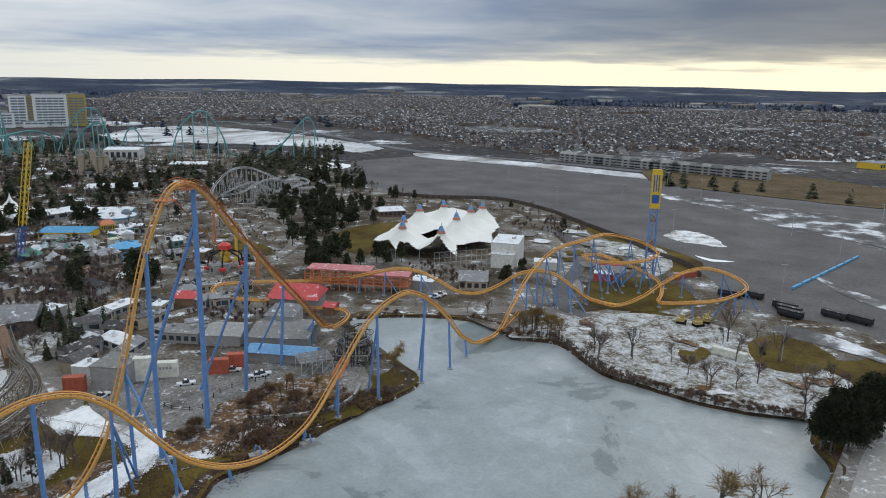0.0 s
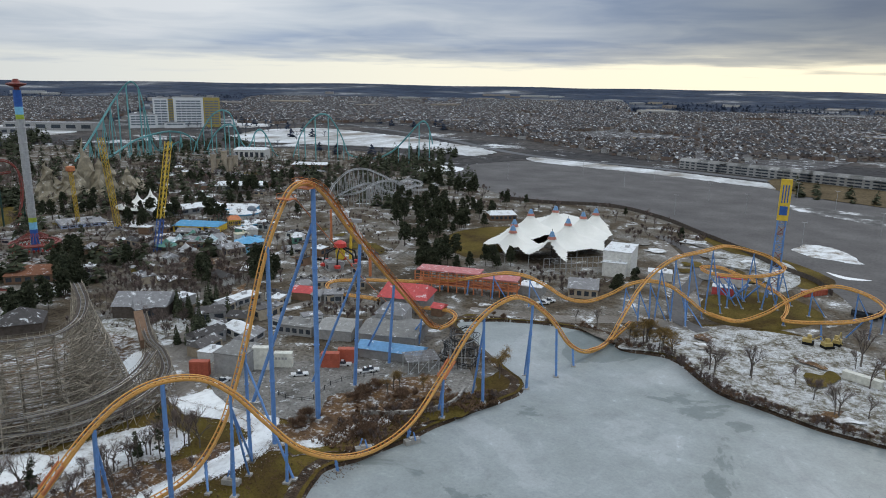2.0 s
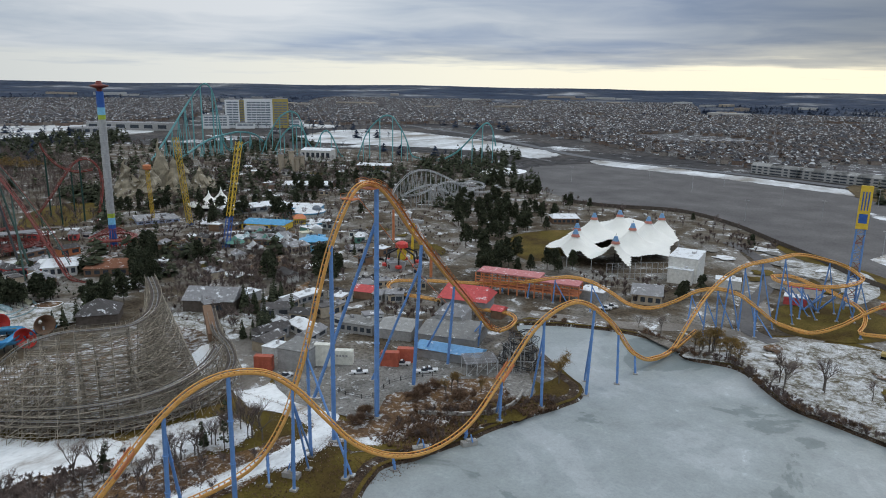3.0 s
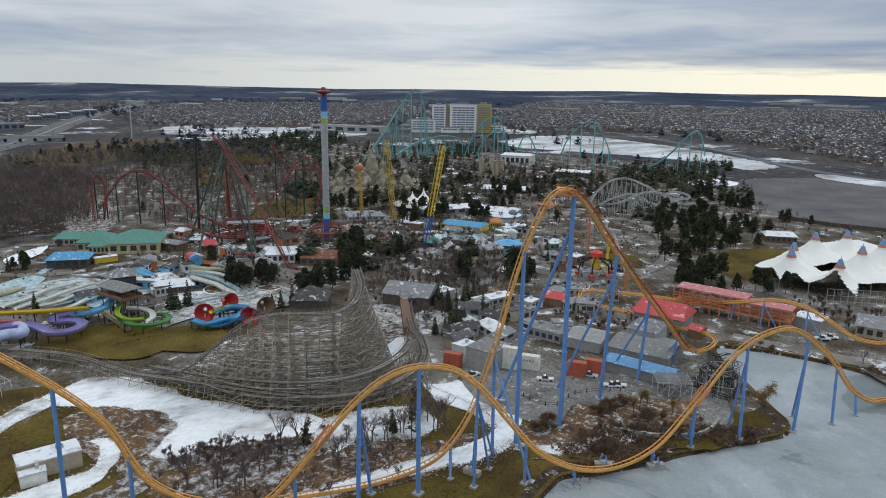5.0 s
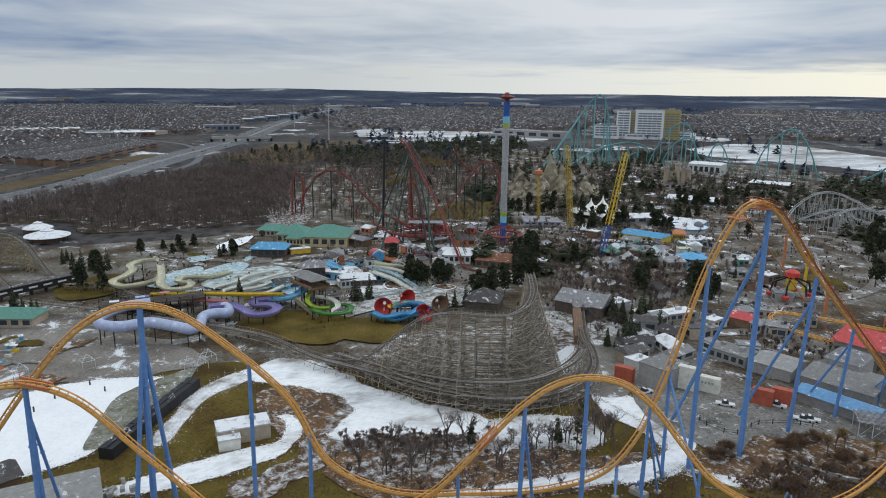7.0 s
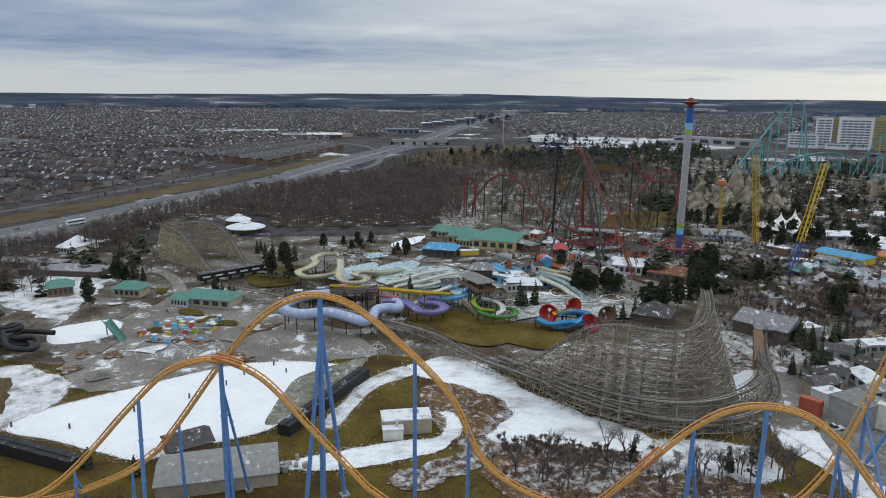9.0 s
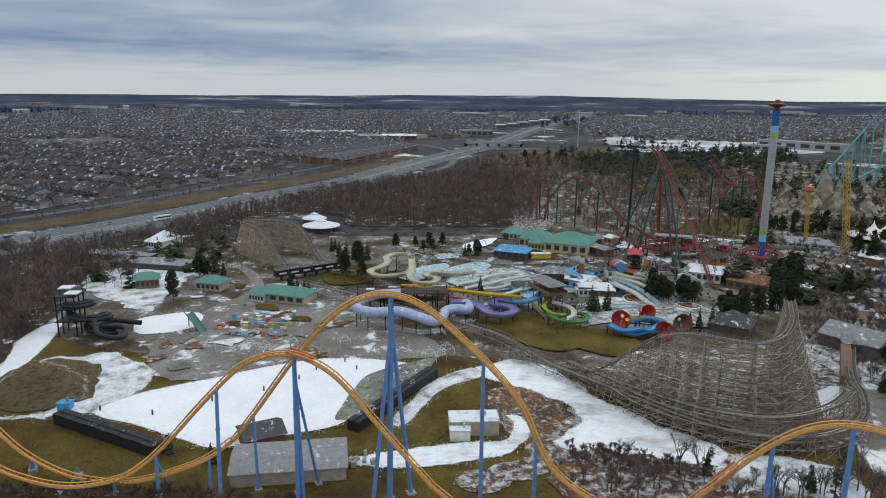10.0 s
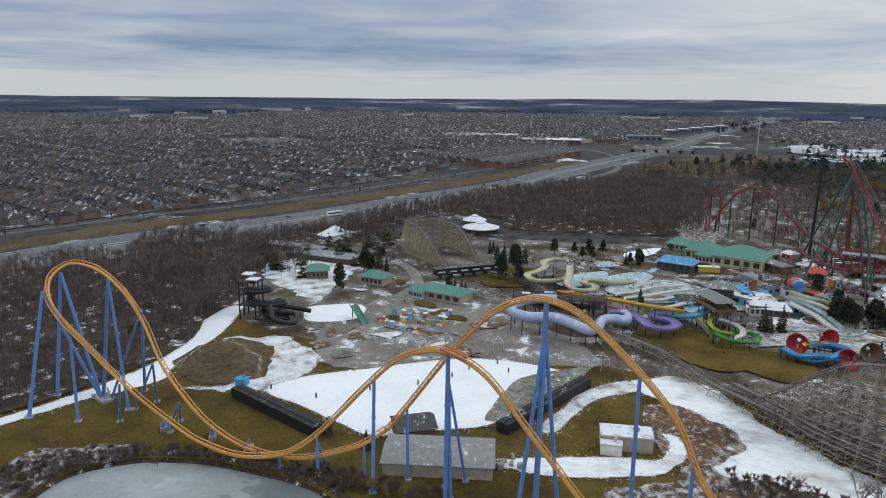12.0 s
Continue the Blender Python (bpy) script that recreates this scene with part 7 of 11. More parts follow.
fb["kind"] = "stuff"
tagged(part("needles", joined(fir_spots, [fir_clump(7, 11, 8), fir_clump(8, 13, 9), fir_clump(9, 10, 8)]), "needles", fb), kind="stuff")


# ---- buildings ----
def block(name, label, category, x, y, w, d, h, turn, wall="grey_wall", roof="grey_roof", floors=0, bays=0, kind="flat", pitch=2.5, group="", hip=0.0, eave=0.5, windows="glass_dark"):
    """A building with walls, a roof and rows of windows on its long sides."""
    t = thing(name, label, category, group, at=(x, y, 0.1), turn=turn)
    body = part("wall", Shape().box(0, 0, 0, w, d, h), wall, t)
    r = Shape()
    if kind == "flat":
        r.box(0, 0, h, w + 0.3, d + 0.3, 0.35)
        r.box(w * 0.2, d * 0.1, h + 0.35, w * 0.12, d * 0.2, 1.2)
    else:
        gable(r, 0, 0, h, w, d, pitch, 0, eave, hip)
    part("roof", r, roof, t)
    if floors:
        fh = h / floors
        for i in range(floors):
            for k in range(bays):
                px = -w / 2 + w * (k + 0.5) / bays
                for sd in (-1, 1):
                    if floors * bays <= 60:
                        part("window", Shape().box(px, sd * d / 2, i * fh + fh * 0.3, w / bays * 0.62, 0.16, fh * 0.48), windows, body)
    return t


# hospital block far behind the park
hosp = thing("hospital_building", "tall white hospital block with blue-grey window bands and a yellow wing", "building", at=(-1116.6, 889.7, 0), turn=55.3)
for dx, w, h, mat, dy in ((-45.7, 25.6, 52.9, "hospital_white", 0), (-28.4, 8.9, 51.8, "hospital_yellow", 3), (2.2, 52.3, 55.1, "hospital_white", -4), (43.4, 30.1, 55.1, "hospital_yellow", -2), (-77.4, 49.0, 24.4, "hospital_white", -10), (68.5, 24.5, 14.5, "hospital_white", 0), (-23.9, 35.6, 10.0, "hospital_white", -14)):
    b = part("wall", Shape().box(dx, dy, 0, w, 26, h), mat, hosp)
    for i in range(1, int(h / 4.6)):
        bay = w * 0.84 / max(2, int(w / 9))
        for k in range(max(2, int(w / 9))):
            part("window", Shape().box(dx - w * 0.42 + bay * (k + 0.5), dy, i * 4.6 + 0.9, bay * 0.9, 26.5, 2.5), "hospital_glass", b)
    part("roof", Shape().box(dx, dy, h, w + 0.4, 26.4, 0.8).box(dx, dy + 4, h + 0.8, w * 0.4, 10, 3), "grey_roof", hosp)
# offices and big sheds beside the highway
for px, py, w, d, h, wl in ((-1396.8, -83.3) + (46, 26, 12, "grey_wall"), (-1466.8, -27.6) + (120, 50, 8, "beige_wall"), (-1569.7, -236.5) + (110, 60, 9, "beige_wall"), (-1490.7, -281.7) + (80, 40, 8, "pale_wall"), (-1388.1, -304.8) + (60, 40, 8, "grey_wall"), (-1210.3, 687.9) + (150, 40, 16, "grey_wall"), (-1175.2, 595.8) + (70, 30, 12, "pale_wall"), (25.7, 1522.6) + (110, 45, 10, "beige_wall"), (-40, 1626.1) + (90, 40, 9, "beige_wall"), (-823.9, 1379.5) + (90, 40, 10, "pale_wall"), (-323.2, 1207.2) + (80, 30, 9, "beige_wall"), (156.1, 966) + (40, 26, 9, "yellow_steel")):
    block("commercial_building", "long low commercial building with flat snow-dusted roof", "building", px, py, w, d, h * 0.8, sub_random.uniform(20, 60), "shed_wall" if wl == "pale_wall" else wl, "grey_roof", 1, 6, group="buildings beside the highway")
for pts in ([(-1506.2, 437.9), (-1459.7, 587.4), (-1293.1, 520.1), (-1337.7, 388.4)], [(-1388.3, 558.5), (-1336.8, 718.1), (-1174.4, 630.9), (-1223.1, 491.8)], [(-1246.8, 1128.9), (-1225.5, 1196.3), (-1015.8, 993.2), (-1035.1, 938.6)], [(-960.7, 939.9), (-934.1, 1013), (-904.3, 981.1), (-930.4, 910.5)], [(-226.3, 1299.3), (-124, 1411.4), (-109.3, 1260.5), (-201.3, 1163.2)], [(74.9, 1143.3), (207.8, 1228.2), (181.3, 1060.2), (66.4, 990.2)], [(-1378.8, 391.9), (-1377.9, 468.1), (-1286, 437.2), (-1287.5, 366.1)], [(-1285.8, 448.2), (-1282.8, 593.5), (-1152.4, 534), (-1156.7, 403.7)], [(-987.4, 1540.3), (-959.2, 1624.9), (-886.5, 1503.5), (-913.4, 1426.4)]):
    sheet("snow_field", pts, 0.3, "field_snow", "open field covered with patchy snow", "field", ragged=6, step=8)
COMMERCE = [
    ("dark glass office block with a flat roof beside the highway", (-1502.9, 105.1), (-1502.9, 174.9), 40, 18.9, "hospital_glass", "grey_roof"),
    ("long white office row with dark window bands", (-1794.8, 217.5), (-1795.5, 242.2), 40, 17.0, "hospital_glass", "snow_roof"),
    ("long white office row with dark window bands", (-1862.4, 255.7), (-1863.3, 281.5), 40, 17.4, "hospital_glass", "snow_roof"),
    ("long white office row with dark window bands", (-1935.6, 297.1), (-1936.8, 324.1), 40, 17.8, "hospital_glass", "snow_roof"),
    ("long white office row with dark window bands", (-2015.1, 342.0), (-2016.5, 370.3), 40, 18.2, "hospital_glass", "snow_roof"),
    ("long white office row with dark window bands", (-2092.8, 386.0), (-2094.5, 415.5), 40, 18.6, "hospital_glass", "snow_roof"),
    ("dark glass office block with a flat roof beside the highway", (-1369.3, -100.6), (-1368.7, -58.6), 40, 13.7, "hospital_glass", "snow_roof"),
    ("long low retail building with a snow-white roof", (-1384.2, -59.2), (-1383.4, 11.6), 60, 11.8, "terracotta", "snow_roof"),
    ("beige retail hall with a pale roof", (-1539.7, -296.7), (-1539.9, -257.1), 45, 10.5, "beige_wall", "snow_roof"),
    ("beige retail hall with a pale roof", (-1485.1, -244.8), (-1485.0, -226.1), 45, 11.3, "yellow_steel", "snow_roof"),
    ("beige retail hall with a pale roof", (-1521.2, -228.1), (-1521.3, -180.3), 45, 11.6, "dull_yellow", "snow_roof"),
    ("beige retail hall with a pale roof", (-1521.3, -178.0), (-1521.4, -122.9), 45, 11.6, "beige_wall", "snow_roof"),
    ("beige retail hall with a pale roof", (-1520.8, -457.8), (-1520.9, -409.0), 45, 5.7, "brown_wall", "snow_roof"),
    ("beige retail hall with a pale roof", (-1451.4, -385.5), (-1451.1, -322.5), 45, 6.5, "grey_wall", "snow_roof"),
    ("beige retail hall with a pale roof", (-1389.5, -507.0), (-1389.0, -458.2), 45, 6.1, "beige_wall", "snow_roof"),
    ("beige retail hall with a pale roof", (-1614.6, -676.5), (-1615.6, -599.1), 45, 5.9, "pale_wall", "snow_roof"),
    ("beige retail hall with a pale roof", (-1357.2, -297.1), (-1356.7, -267.2), 45, 6.1, "brown_wall", "snow_roof"),
    ("beige retail hall with a pale roof", (-1772.1, -582.0), (-1773.8, -520.0), 45, 5.2, "beige_wall", "snow_roof"),
    ("long low grey commercial building with rows of windows", (-1244.6, 663.5), (-1216.6, 746.3), 40, 8.9, "grey_wall", "grey_roof"),
    ("long low grey commercial building with rows of windows", (-1100.0, 1090.8), (-1075.1, 1164.3), 40, 5.9, "beige_wall", "grey_roof"),
    ("long low grey commercial building with rows of windows", (-1042.0, 1376.6), (-1005.8, 1485.0), 40, 5.0, "beige_wall", "grey_roof"),
    ("long low grey commercial building with rows of windows", (-1433.3, 1548.4), (-1404.4, 1653.4), 40, 5.0, "pale_wall", "grey_roof"),
]
# terraced blocks beyond the parking lot
for i in range(10):
    x0, y0 = (-176.2, 816.5)
    x1, y1 = (18.2, 759.6)
    f = i / 9
    block("apartment_row", "long grey terraced house row with pale roof", "building", x0 + (x1 - x0) * f, y0 + (y1 - y0) * f + 20, 34, 12, 9, math.degrees(math.atan2(y1 - y0, x1 - x0)), "grey_wall", "plain_roof", 3, 5, "gable", 3, "terraces beyond the lot")
# rows of terraces in a square lot beside the highway
ra, rb, rc, rd = [Vector(p) for p in ((-1010.9, -219.7), (-898, -93.1), (-1147, 7.2), (-1252.3, -87.6))]
for i in range(9):
    f = i / 8
    p, q = ra.lerp(rb, f), rd.lerp(rc, f)
    m, way = (p + q) / 2, q - p
    block("terrace_row", "long grey terraced house row with snow-dusted roof", "building", m.x, m.y, way.length, 10, 7, math.degrees(math.atan2(way.y, way.x)), "brown_wall", "dark_roof", 2, 7, "gable", 3, "terraces beside the highway")
# scattered pale sheds in the far plain
sheds = Shape()
for i in range(70):
    ang, dist = sub_random.uniform(radians(75), radians(215)), sub_random.uniform(2300, 3900)
    sheds.box(dist * math.cos(ang), dist * math.sin(ang), max(0.0, (dist - 3200) / 1775) ** 1.3 * 50, sub_random.uniform(30, 150), sub_random.uniform(20, 50), sub_random.uniform(6, 13), sub_random.uniform(0, 90))
solid("far_sheds", sheds, "shed_wall", "pale warehouses scattered over the far plain", "buildings", kind="stuff")
for px, py, h in ((-1185.8, 282.4) + (62,), (-1444.8, 344.5) + (60,), (-1622.2, 307.6) + (50,)):
    mast = Shape().beam((0, 0, 0), (0, 0, h), 1.0, 0.4, 6)
    for k in range(3):
        mast.beam((-7, 0, h * (0.72 + 0.12 * k)), (7, 0, h * (0.72 + 0.12 * k)), 0.4)
    t = thing("pylon", "tall grey steel power pylon beside the highway", "pylon", "pylons", at=(px, py, 0), turn=30)
    part("mast", mast, "steel_grey", t)


# ---- vehicles ----
def car_model(label, paint_mat, name="car", l=4.6, w=1.85, h=1.5, cab=(0.16, 0.86), category="car"):
    t = thing(name, label, category, at=(0, 0, -90))
    s = Shape()
    s.box(0, 0, 0.35, l, w, 0.55).box(0, 0, 0.3, l * 0.96, w * 0.96, 0.1)
    c = Shape()
    a, b, zl, zh = -l / 2 + l * cab[0], -l / 2 + l * cab[1], 0.9, h
    n = 0
    c.v = [(a, -w / 2 * 0.94, zl), (b, -w / 2 * 0.94, zl), (b, w / 2 * 0.94, zl), (a, w / 2 * 0.94, zl), (a + l * 0.09, -w * 0.4, zh), (b - l * 0.14, -w * 0.4, zh), (b - l * 0.14, w * 0.4, zh), (a + l * 0.09, w * 0.4, zh)]
    c.f = [(0, 1, 5, 4), (1, 2, 6, 5), (2, 3, 7, 6), (3, 0, 4, 7)]
    body = part("body", s, paint_mat, t)
    part("windows", c, "glass_dark", body)
    roof = Shape()
    roof.quad(*[(x, y, z + 0.02) for x, y, z in c.v[4:8]])
    part("roof", roof, paint_mat, body)
    for x in (-l * 0.31, l * 0.31):
        for y in (-w / 2, w / 2):
            part("wheel", Shape().beam((x, y - 0.12, 0.33), (x, y + 0.12, 0.33), 0.34, None, 10), "tyre", t)
    return t


car = car_model("passenger car with dark windows driving on the highway", "vehicle_paint")
PARKED = car_model("white pickup truck parked by the service buildings", "car_white", "pickup_truck", 5.6, 2.0, 1.8, (0.3, 0.68), "truck")
veh = random.Random(12)
line = spline([(x, y, 0) for x, y in HIGHWAY[3:12]], 1.0)
first = True
for i in range(60):
    k = veh.randrange(20, len(line) - 20)
    p, way = line[k], (line[k + 1] - line[k - 1]).normalized()
    off = veh.choice((-24, -19, -13, -8, 8, 13, 19, 24))
    a = math.degrees(math.atan2(way.y, way.x))
    m = pose(p.x + way.y * off, p.y - way.x * off, 0.34, 0, 0, a)
    if first:
        car.matrix_basis, first = m, False
        car["group"] = "traffic on the highway"
    else:
        copy_thing(car, m)
bx, by = (-516, -181.8)
bus = thing("coach", "long white motor coach with dark windows on the highway", "bus", at=(bx, by, 0.34), turn=math.degrees(math.atan2((line[60] - line[40]).y, (line[60] - line[40]).x)))
bb = part("body", Shape().box(0, 0, 0.5, 13.5, 2.6, 3.1), "car_white", bus)
part("window_band", Shape().box(0, 0, 1.9, 13.0, 2.66, 1.0), "glass_dark", bb)
for x in (-4.5, 3.2, 4.6):
    for y in (-1.3, 1.3):
        part("wheel", Shape().beam((x, y - 0.15, 0.5), (x, y + 0.15, 0.5), 0.5, None, 10), "tyre", bus)


# ---- wooden coaster ----
def trestle(parent, line, out=0.30, inn=0.10, half=1.4, spacing=3.3, rise=2.5, beam_r=0.105, centre=None, wood="weathered_wood"):
    """Timber bents under a track line: battered posts, ledgers and braces, tied by long ribbons."""
    stations, acc = [], 0.0
    for i, p in enumerate(line):
        if i:
            acc += (p - line[i - 1]).length
        if i == 0 or acc >= spacing:
            acc = 0.0
            way = line[min(i + 1, len(line) - 1)] - line[max(i - 1, 0)]
            way.z = 0
            way.normalize()
            side = Vector((way.y, -way.x, 0))
            if centre is not None and side.dot(p - Vector((*centre, p.z))) < 0:
                side = -side
            stations.append((p, side))
    ribbons, timber = Shape(), Shape()
    last = None
    for p, side in stations:
        z = p.z - 0.5
        if z < 0.6:
            last = None
            continue
        levels = [k * rise for k in range(int(z / rise) + 1)] + [z]

        def at(lateral, h, p=p, side=side, z=z):
            f = 1 - h / z
            k = lateral * (half + (out if lateral > 0 else inn) * z * f)
            return Vector((p.x, p.y, 0)) + side * k + Vector((0, 0, h))

        s = timber
        posts = (-1, -0.33, 0.33, 1) if z > 8 else (-1, 1)
        for c in posts:
            s.beam(at(c, 0), at(c, z), beam_r * 0.85, None, 4, False)
        for h in levels[1:]:
            s.beam(at(-1, h), at(1, h), beam_r * 0.9, None, 4, False)
        for a, b in zip(levels, levels[1:]):
            if b - a > 1:
                s.beam(at(-1, a), at(1, b), beam_r * 0.75, None, 4, False)
                if z > 8:
                    s.beam(at(1, a), at(-1, b), beam_r * 0.75, None, 4, False)
        if last:
            for c in posts:
                for h in levels[1:]:
                    if h <= last[1]:
                        ribbons.beam(last[0](c, h), at(c, h), beam_r * 1.05, None, 4, False)
            for a, b in zip(levels, levels[1:]):
                if b - a > 2 and b <= last[1]:
                    ribbons.beam(last[0](1, a), at(1, b), beam_r * 0.6, None, 4, False)
                    ribbons.beam(last[0](-1, a), at(-1, b), beam_r * 0.6, None, 4, False)
        last = (at, z)
    tagged(part("timber_bents", timber, wood, parent, "weathered posts and braces of the trestle"), kind="stuff")
    tagged(part("ribbons", ribbons, wood, parent, "long weathered boards tying the bents"), kind="stuff")


def wood_track(parent, line, gauge=1.1):
    sides, ups = track_frame(line)
    deck = Shape()
    for a, b, sa, sb in zip(line, line[1:], sides, sides[1:]):
        for k in (-1, 1):
            deck.quad(a + sa * (k * 1.05 - 0.45) , a + sa * (k * 1.05 + 0.45), b + sb * (k * 1.05 + 0.45), b + sb * (k * 1.05 - 0.45))
    part("track_deck", deck, "dark_wood", parent)
    for k in (-1, 1):
        part("rail", Shape().tube([p + s * (k * gauge / 2) + Vector((0, 0, 0.12)) for p, s in zip(line, sides)], 0.1, 4), "rail_steel", parent)
        part("guard_board", Shape().tube([p + s * (k * 1.6) + Vector((0, 0, 0.9)) for p, s in zip(line, sides)], 0.08, 4), "weathered_wood", parent)
    ties = Shape()
    for p, s in list(zip(line, sides))[::1]:
        ties.beam(p - s * 1.5 - Vector((0, 0, 0.2)), p + s * 1.5 - Vector((0, 0, 0.2)), 0.12, None, 4, False)
        for k in (-1, 1):
            ties.beam(p + s * (k * 1.6) - Vector((0, 0, 0.2)), p + s * (k * 1.6) + Vector((0, 0, 0.95)), 0.06, None, 4, False)
    tagged(part("crossties", ties, "weathered_wood", parent), kind="stuff")


woodie = thing("wooden_roller_coaster", "weathered grey timber roller coaster with a tall curved trestle", "roller coaster")
HIGH = [(-230.3, 51.7, 1.5), (-214, 58.9, 5.4), (-206.2, 64.2, 11.7), (-199.2, 69.5, 19.1), (-193.1, 74.7, 25), (-187, 81.4, 27.7), (-182.6, 88.8, 27.6), (-179.5, 96.9, 27.6), (-180.7, 103, 29.1), (-187.5, 109.2, 30.8), (-200.8, 116.2, 31.2), (-213.3, 122.6, 29.5)]
high_line = spline(HIGH, 1.4)
mid_c = (-215, 110)
wood_track(woodie, high_line)
trestle(woodie, high_line, 0.34, 0.12, centre=mid_c)
LOW = [(-327.6, -53, 5), (-301.1, -19.8, 5), (-264.6, 24.1, 4), (-250.1, 36.1, 4), (-225.8, 47, 4), (-210.9, 57.9, 4), (-195.8, 67.8, 4.5), (-183.1, 77.6, 4.5), (-173.4, 88, 4.5), (-168.5, 100.8, 5), (-169.6, 114.1, 5.5), (-177.8, 127.3, 6), (-191.2, 135.6, 7), (-199.8, 138.2, 8), (-223.3, 151.9, 9)]
low_line = spline(LOW, 1.6)
wood_track(woodie, low_line)
trestle(woodie, low_line, 0.35, 0.1, centre=mid_c, rise=2.2)
INNER = [(-223.8, 54.1, 5), (-206, 63.9, 6), (-191.2, 73.5, 7), (-179.5, 83.4, 8), (-172.5, 95.2, 9), (-172.7, 107.2, 9.5), (-177.1, 118, 10), (-185.8, 128.7, 10)]
inner_line = spline(INNER, 1.6)
wood_track(woodie, inner_line)
trestle(woodie, inner_line, 0.2, 0.1, centre=mid_c, rise=2.8)
# ring of old timber on the inside of the fan
fan = [Vector((p.x * 0.94 - 12.6, p.y * 0.94 + 6.5, p.z * 0.72)) for p in high_line[18:-8]]
trestle(woodie, fan, 0.2, 0.15, centre=mid_c, spacing=3.2)
# brown covered run and its station
def front_block(name, label, category, a, b, depth, h, z=0.1, **kw):
    """A building whose front foot runs from a to b, seen from the middle of the park's lake side."""
    a, b = Vector(a), Vector(b)
    m, way = (a + b) / 2, b - a
    back = Vector((-way.y, way.x)).normalized()
    if back.dot(m) < 0:
        back = -back
    c = m + back * depth / 2
    return block(name, label, category, c.x, c.y, way.length, depth, h, math.degrees(math.atan2(way.y, way.x)), **kw)


front_block("coaster_station", "grey timber coaster station with snow-dusted gabled roof", "building", (-250.9, 157.7), (-233.1, 169.2), 16, 5, wall="dark_wood", roof="grey_roof", kind="gable", pitch=4)
front_block("shed", "grey shed with shallow roof by the coaster station", "building", (-246.2, 178.4), (-238.7, 179.2), 10, 4, wall="grey_wall", roof="snow_roof")
tunnel = thing("covered_run", "brown covered coaster run on posts", "coaster tunnel")
a, b = Vector((-223.6, 150.6, 9)), Vector((-202.7, 138.3, 6))
run = Shape()
run.beam(a, b, 2.2, None, 4)
part("roof", run, "brown_wall", tunnel)
for f in (0.1, 0.5, 0.9):
    q = a.lerp(b, f)
    part("post", Shape().beam((q.x, q.y, 0), q, 0.25), "dark_wood", tunnel)
front_block("shed", "dark shed with a conical grey roof", "building", (-266.2, 121.3), (-257.3, 133.3), 14, 4, wall="dark_wood", roof="dark_roof", kind="hip", pitch=5, hip=9)
for label, a, b, depth, h, wl, rf in COMMERCE:
    front_block("commercial_building", label, "building", a, b, depth, h * 0.65, wall=wl, roof=rf, floors=1, bays=6, group="buildings beside the highway")
# second wooden hill beside the woods
HILL2 = [(-360.4, -63.1, 1.2), (-372.3, -71.3, 7), (-379.7, -78, 14.2), (-388.8, -84.6, 18.1), (-396.9, -91.6, 19.4), (-405.4, -97.2, 19.1), (-413.1, -95.2, 19), (-419.6, -87.9, 18.3), (-418.5, -78.4, 18.2), (-412.7, -69.5, 17), (-405.4, -62.9, 13.7), (-397, -57.4, 8.1), (-391.5, -53.4, 3), (-384.9, -49.9, 1.3), (-368.6, -42.3, 2.5)]
hill_line = spline(HILL2, 1.6)
wood_track(woodie, hill_line)
trestle(woodie, hill_line, 0.28, 0.05, beam_r=0.17, spacing=4.2, rise=3.2, centre=(-397.6, -76.9), wood="tan_wood")
HILL3 = [(-356.9, -41, 3), (-350.8, -25.7, 3.5), (-319.9, -7.5, 4), (-277.8, 12.3, 4)]
h3 = spline(HILL3, 1.6)
wood_track(woodie, h3)
trestle(woodie, h3, 0.2, 0.2)

# ---- amphitheatre of white tents ----
amphi = thing("amphitheatre_tent", "large white tensile tent with eight peaks, blue and red caps", "tent")
PEAKS = [(-171.5, 357), (-164.5, 341), (-178.3, 394), (-170.2, 414), (-147.9, 404), (-145.6, 420), (-147.8, 379.5), (-141, 340)]
TENT_EDGE = [(-184.5, 344.5), (-172, 337), (-162.1, 327.5), (-158.9, 336.2), (-149.7, 330.9), (-141.8, 337.7), (-128.3, 330.9), (-135.7, 349.5), (-134.8, 362), (-129.5, 371), (-122.2, 371.6), (-130, 392.6), (-131.4, 412), (-142.2, 426.2), (-144.4, 444.4), (-158.7, 452.8), (-185.9, 468), (-191.5, 449.7), (-196.8, 427.9), (-191.4, 396.4), (-189.2, 374.5)]
PIT = [(-162.3, 360.8), (-165.2, 373), (-164.3, 384.4), (-160.3, 390.2), (-154.7, 385.6), (-155.9, 370.8), (-157.6, 359.9)]


def tent_height(x, y):
    d = sorted(math.hypot(x - a, y - b) for a, b in PEAKS)
    return 3.4 + 13.5 * math.exp(-d[0] / 6.8) + 2.0 * math.exp(-d[1] / 12.0)


cells, cell = {}, 0.9
tx, ty = [p[0] for p in TENT_EDGE], [p[1] for p in TENT_EDGE]
cloth = Shape()


def node_at(i, j):
    if (i, j) not in cells:
        x, y = min(tx) + i * cell, min(ty) + j * cell
        cells[(i, j)] = len(cloth.v)
        cloth.v.append((x, y, tent_height(x, y)))
    return cells[(i, j)]


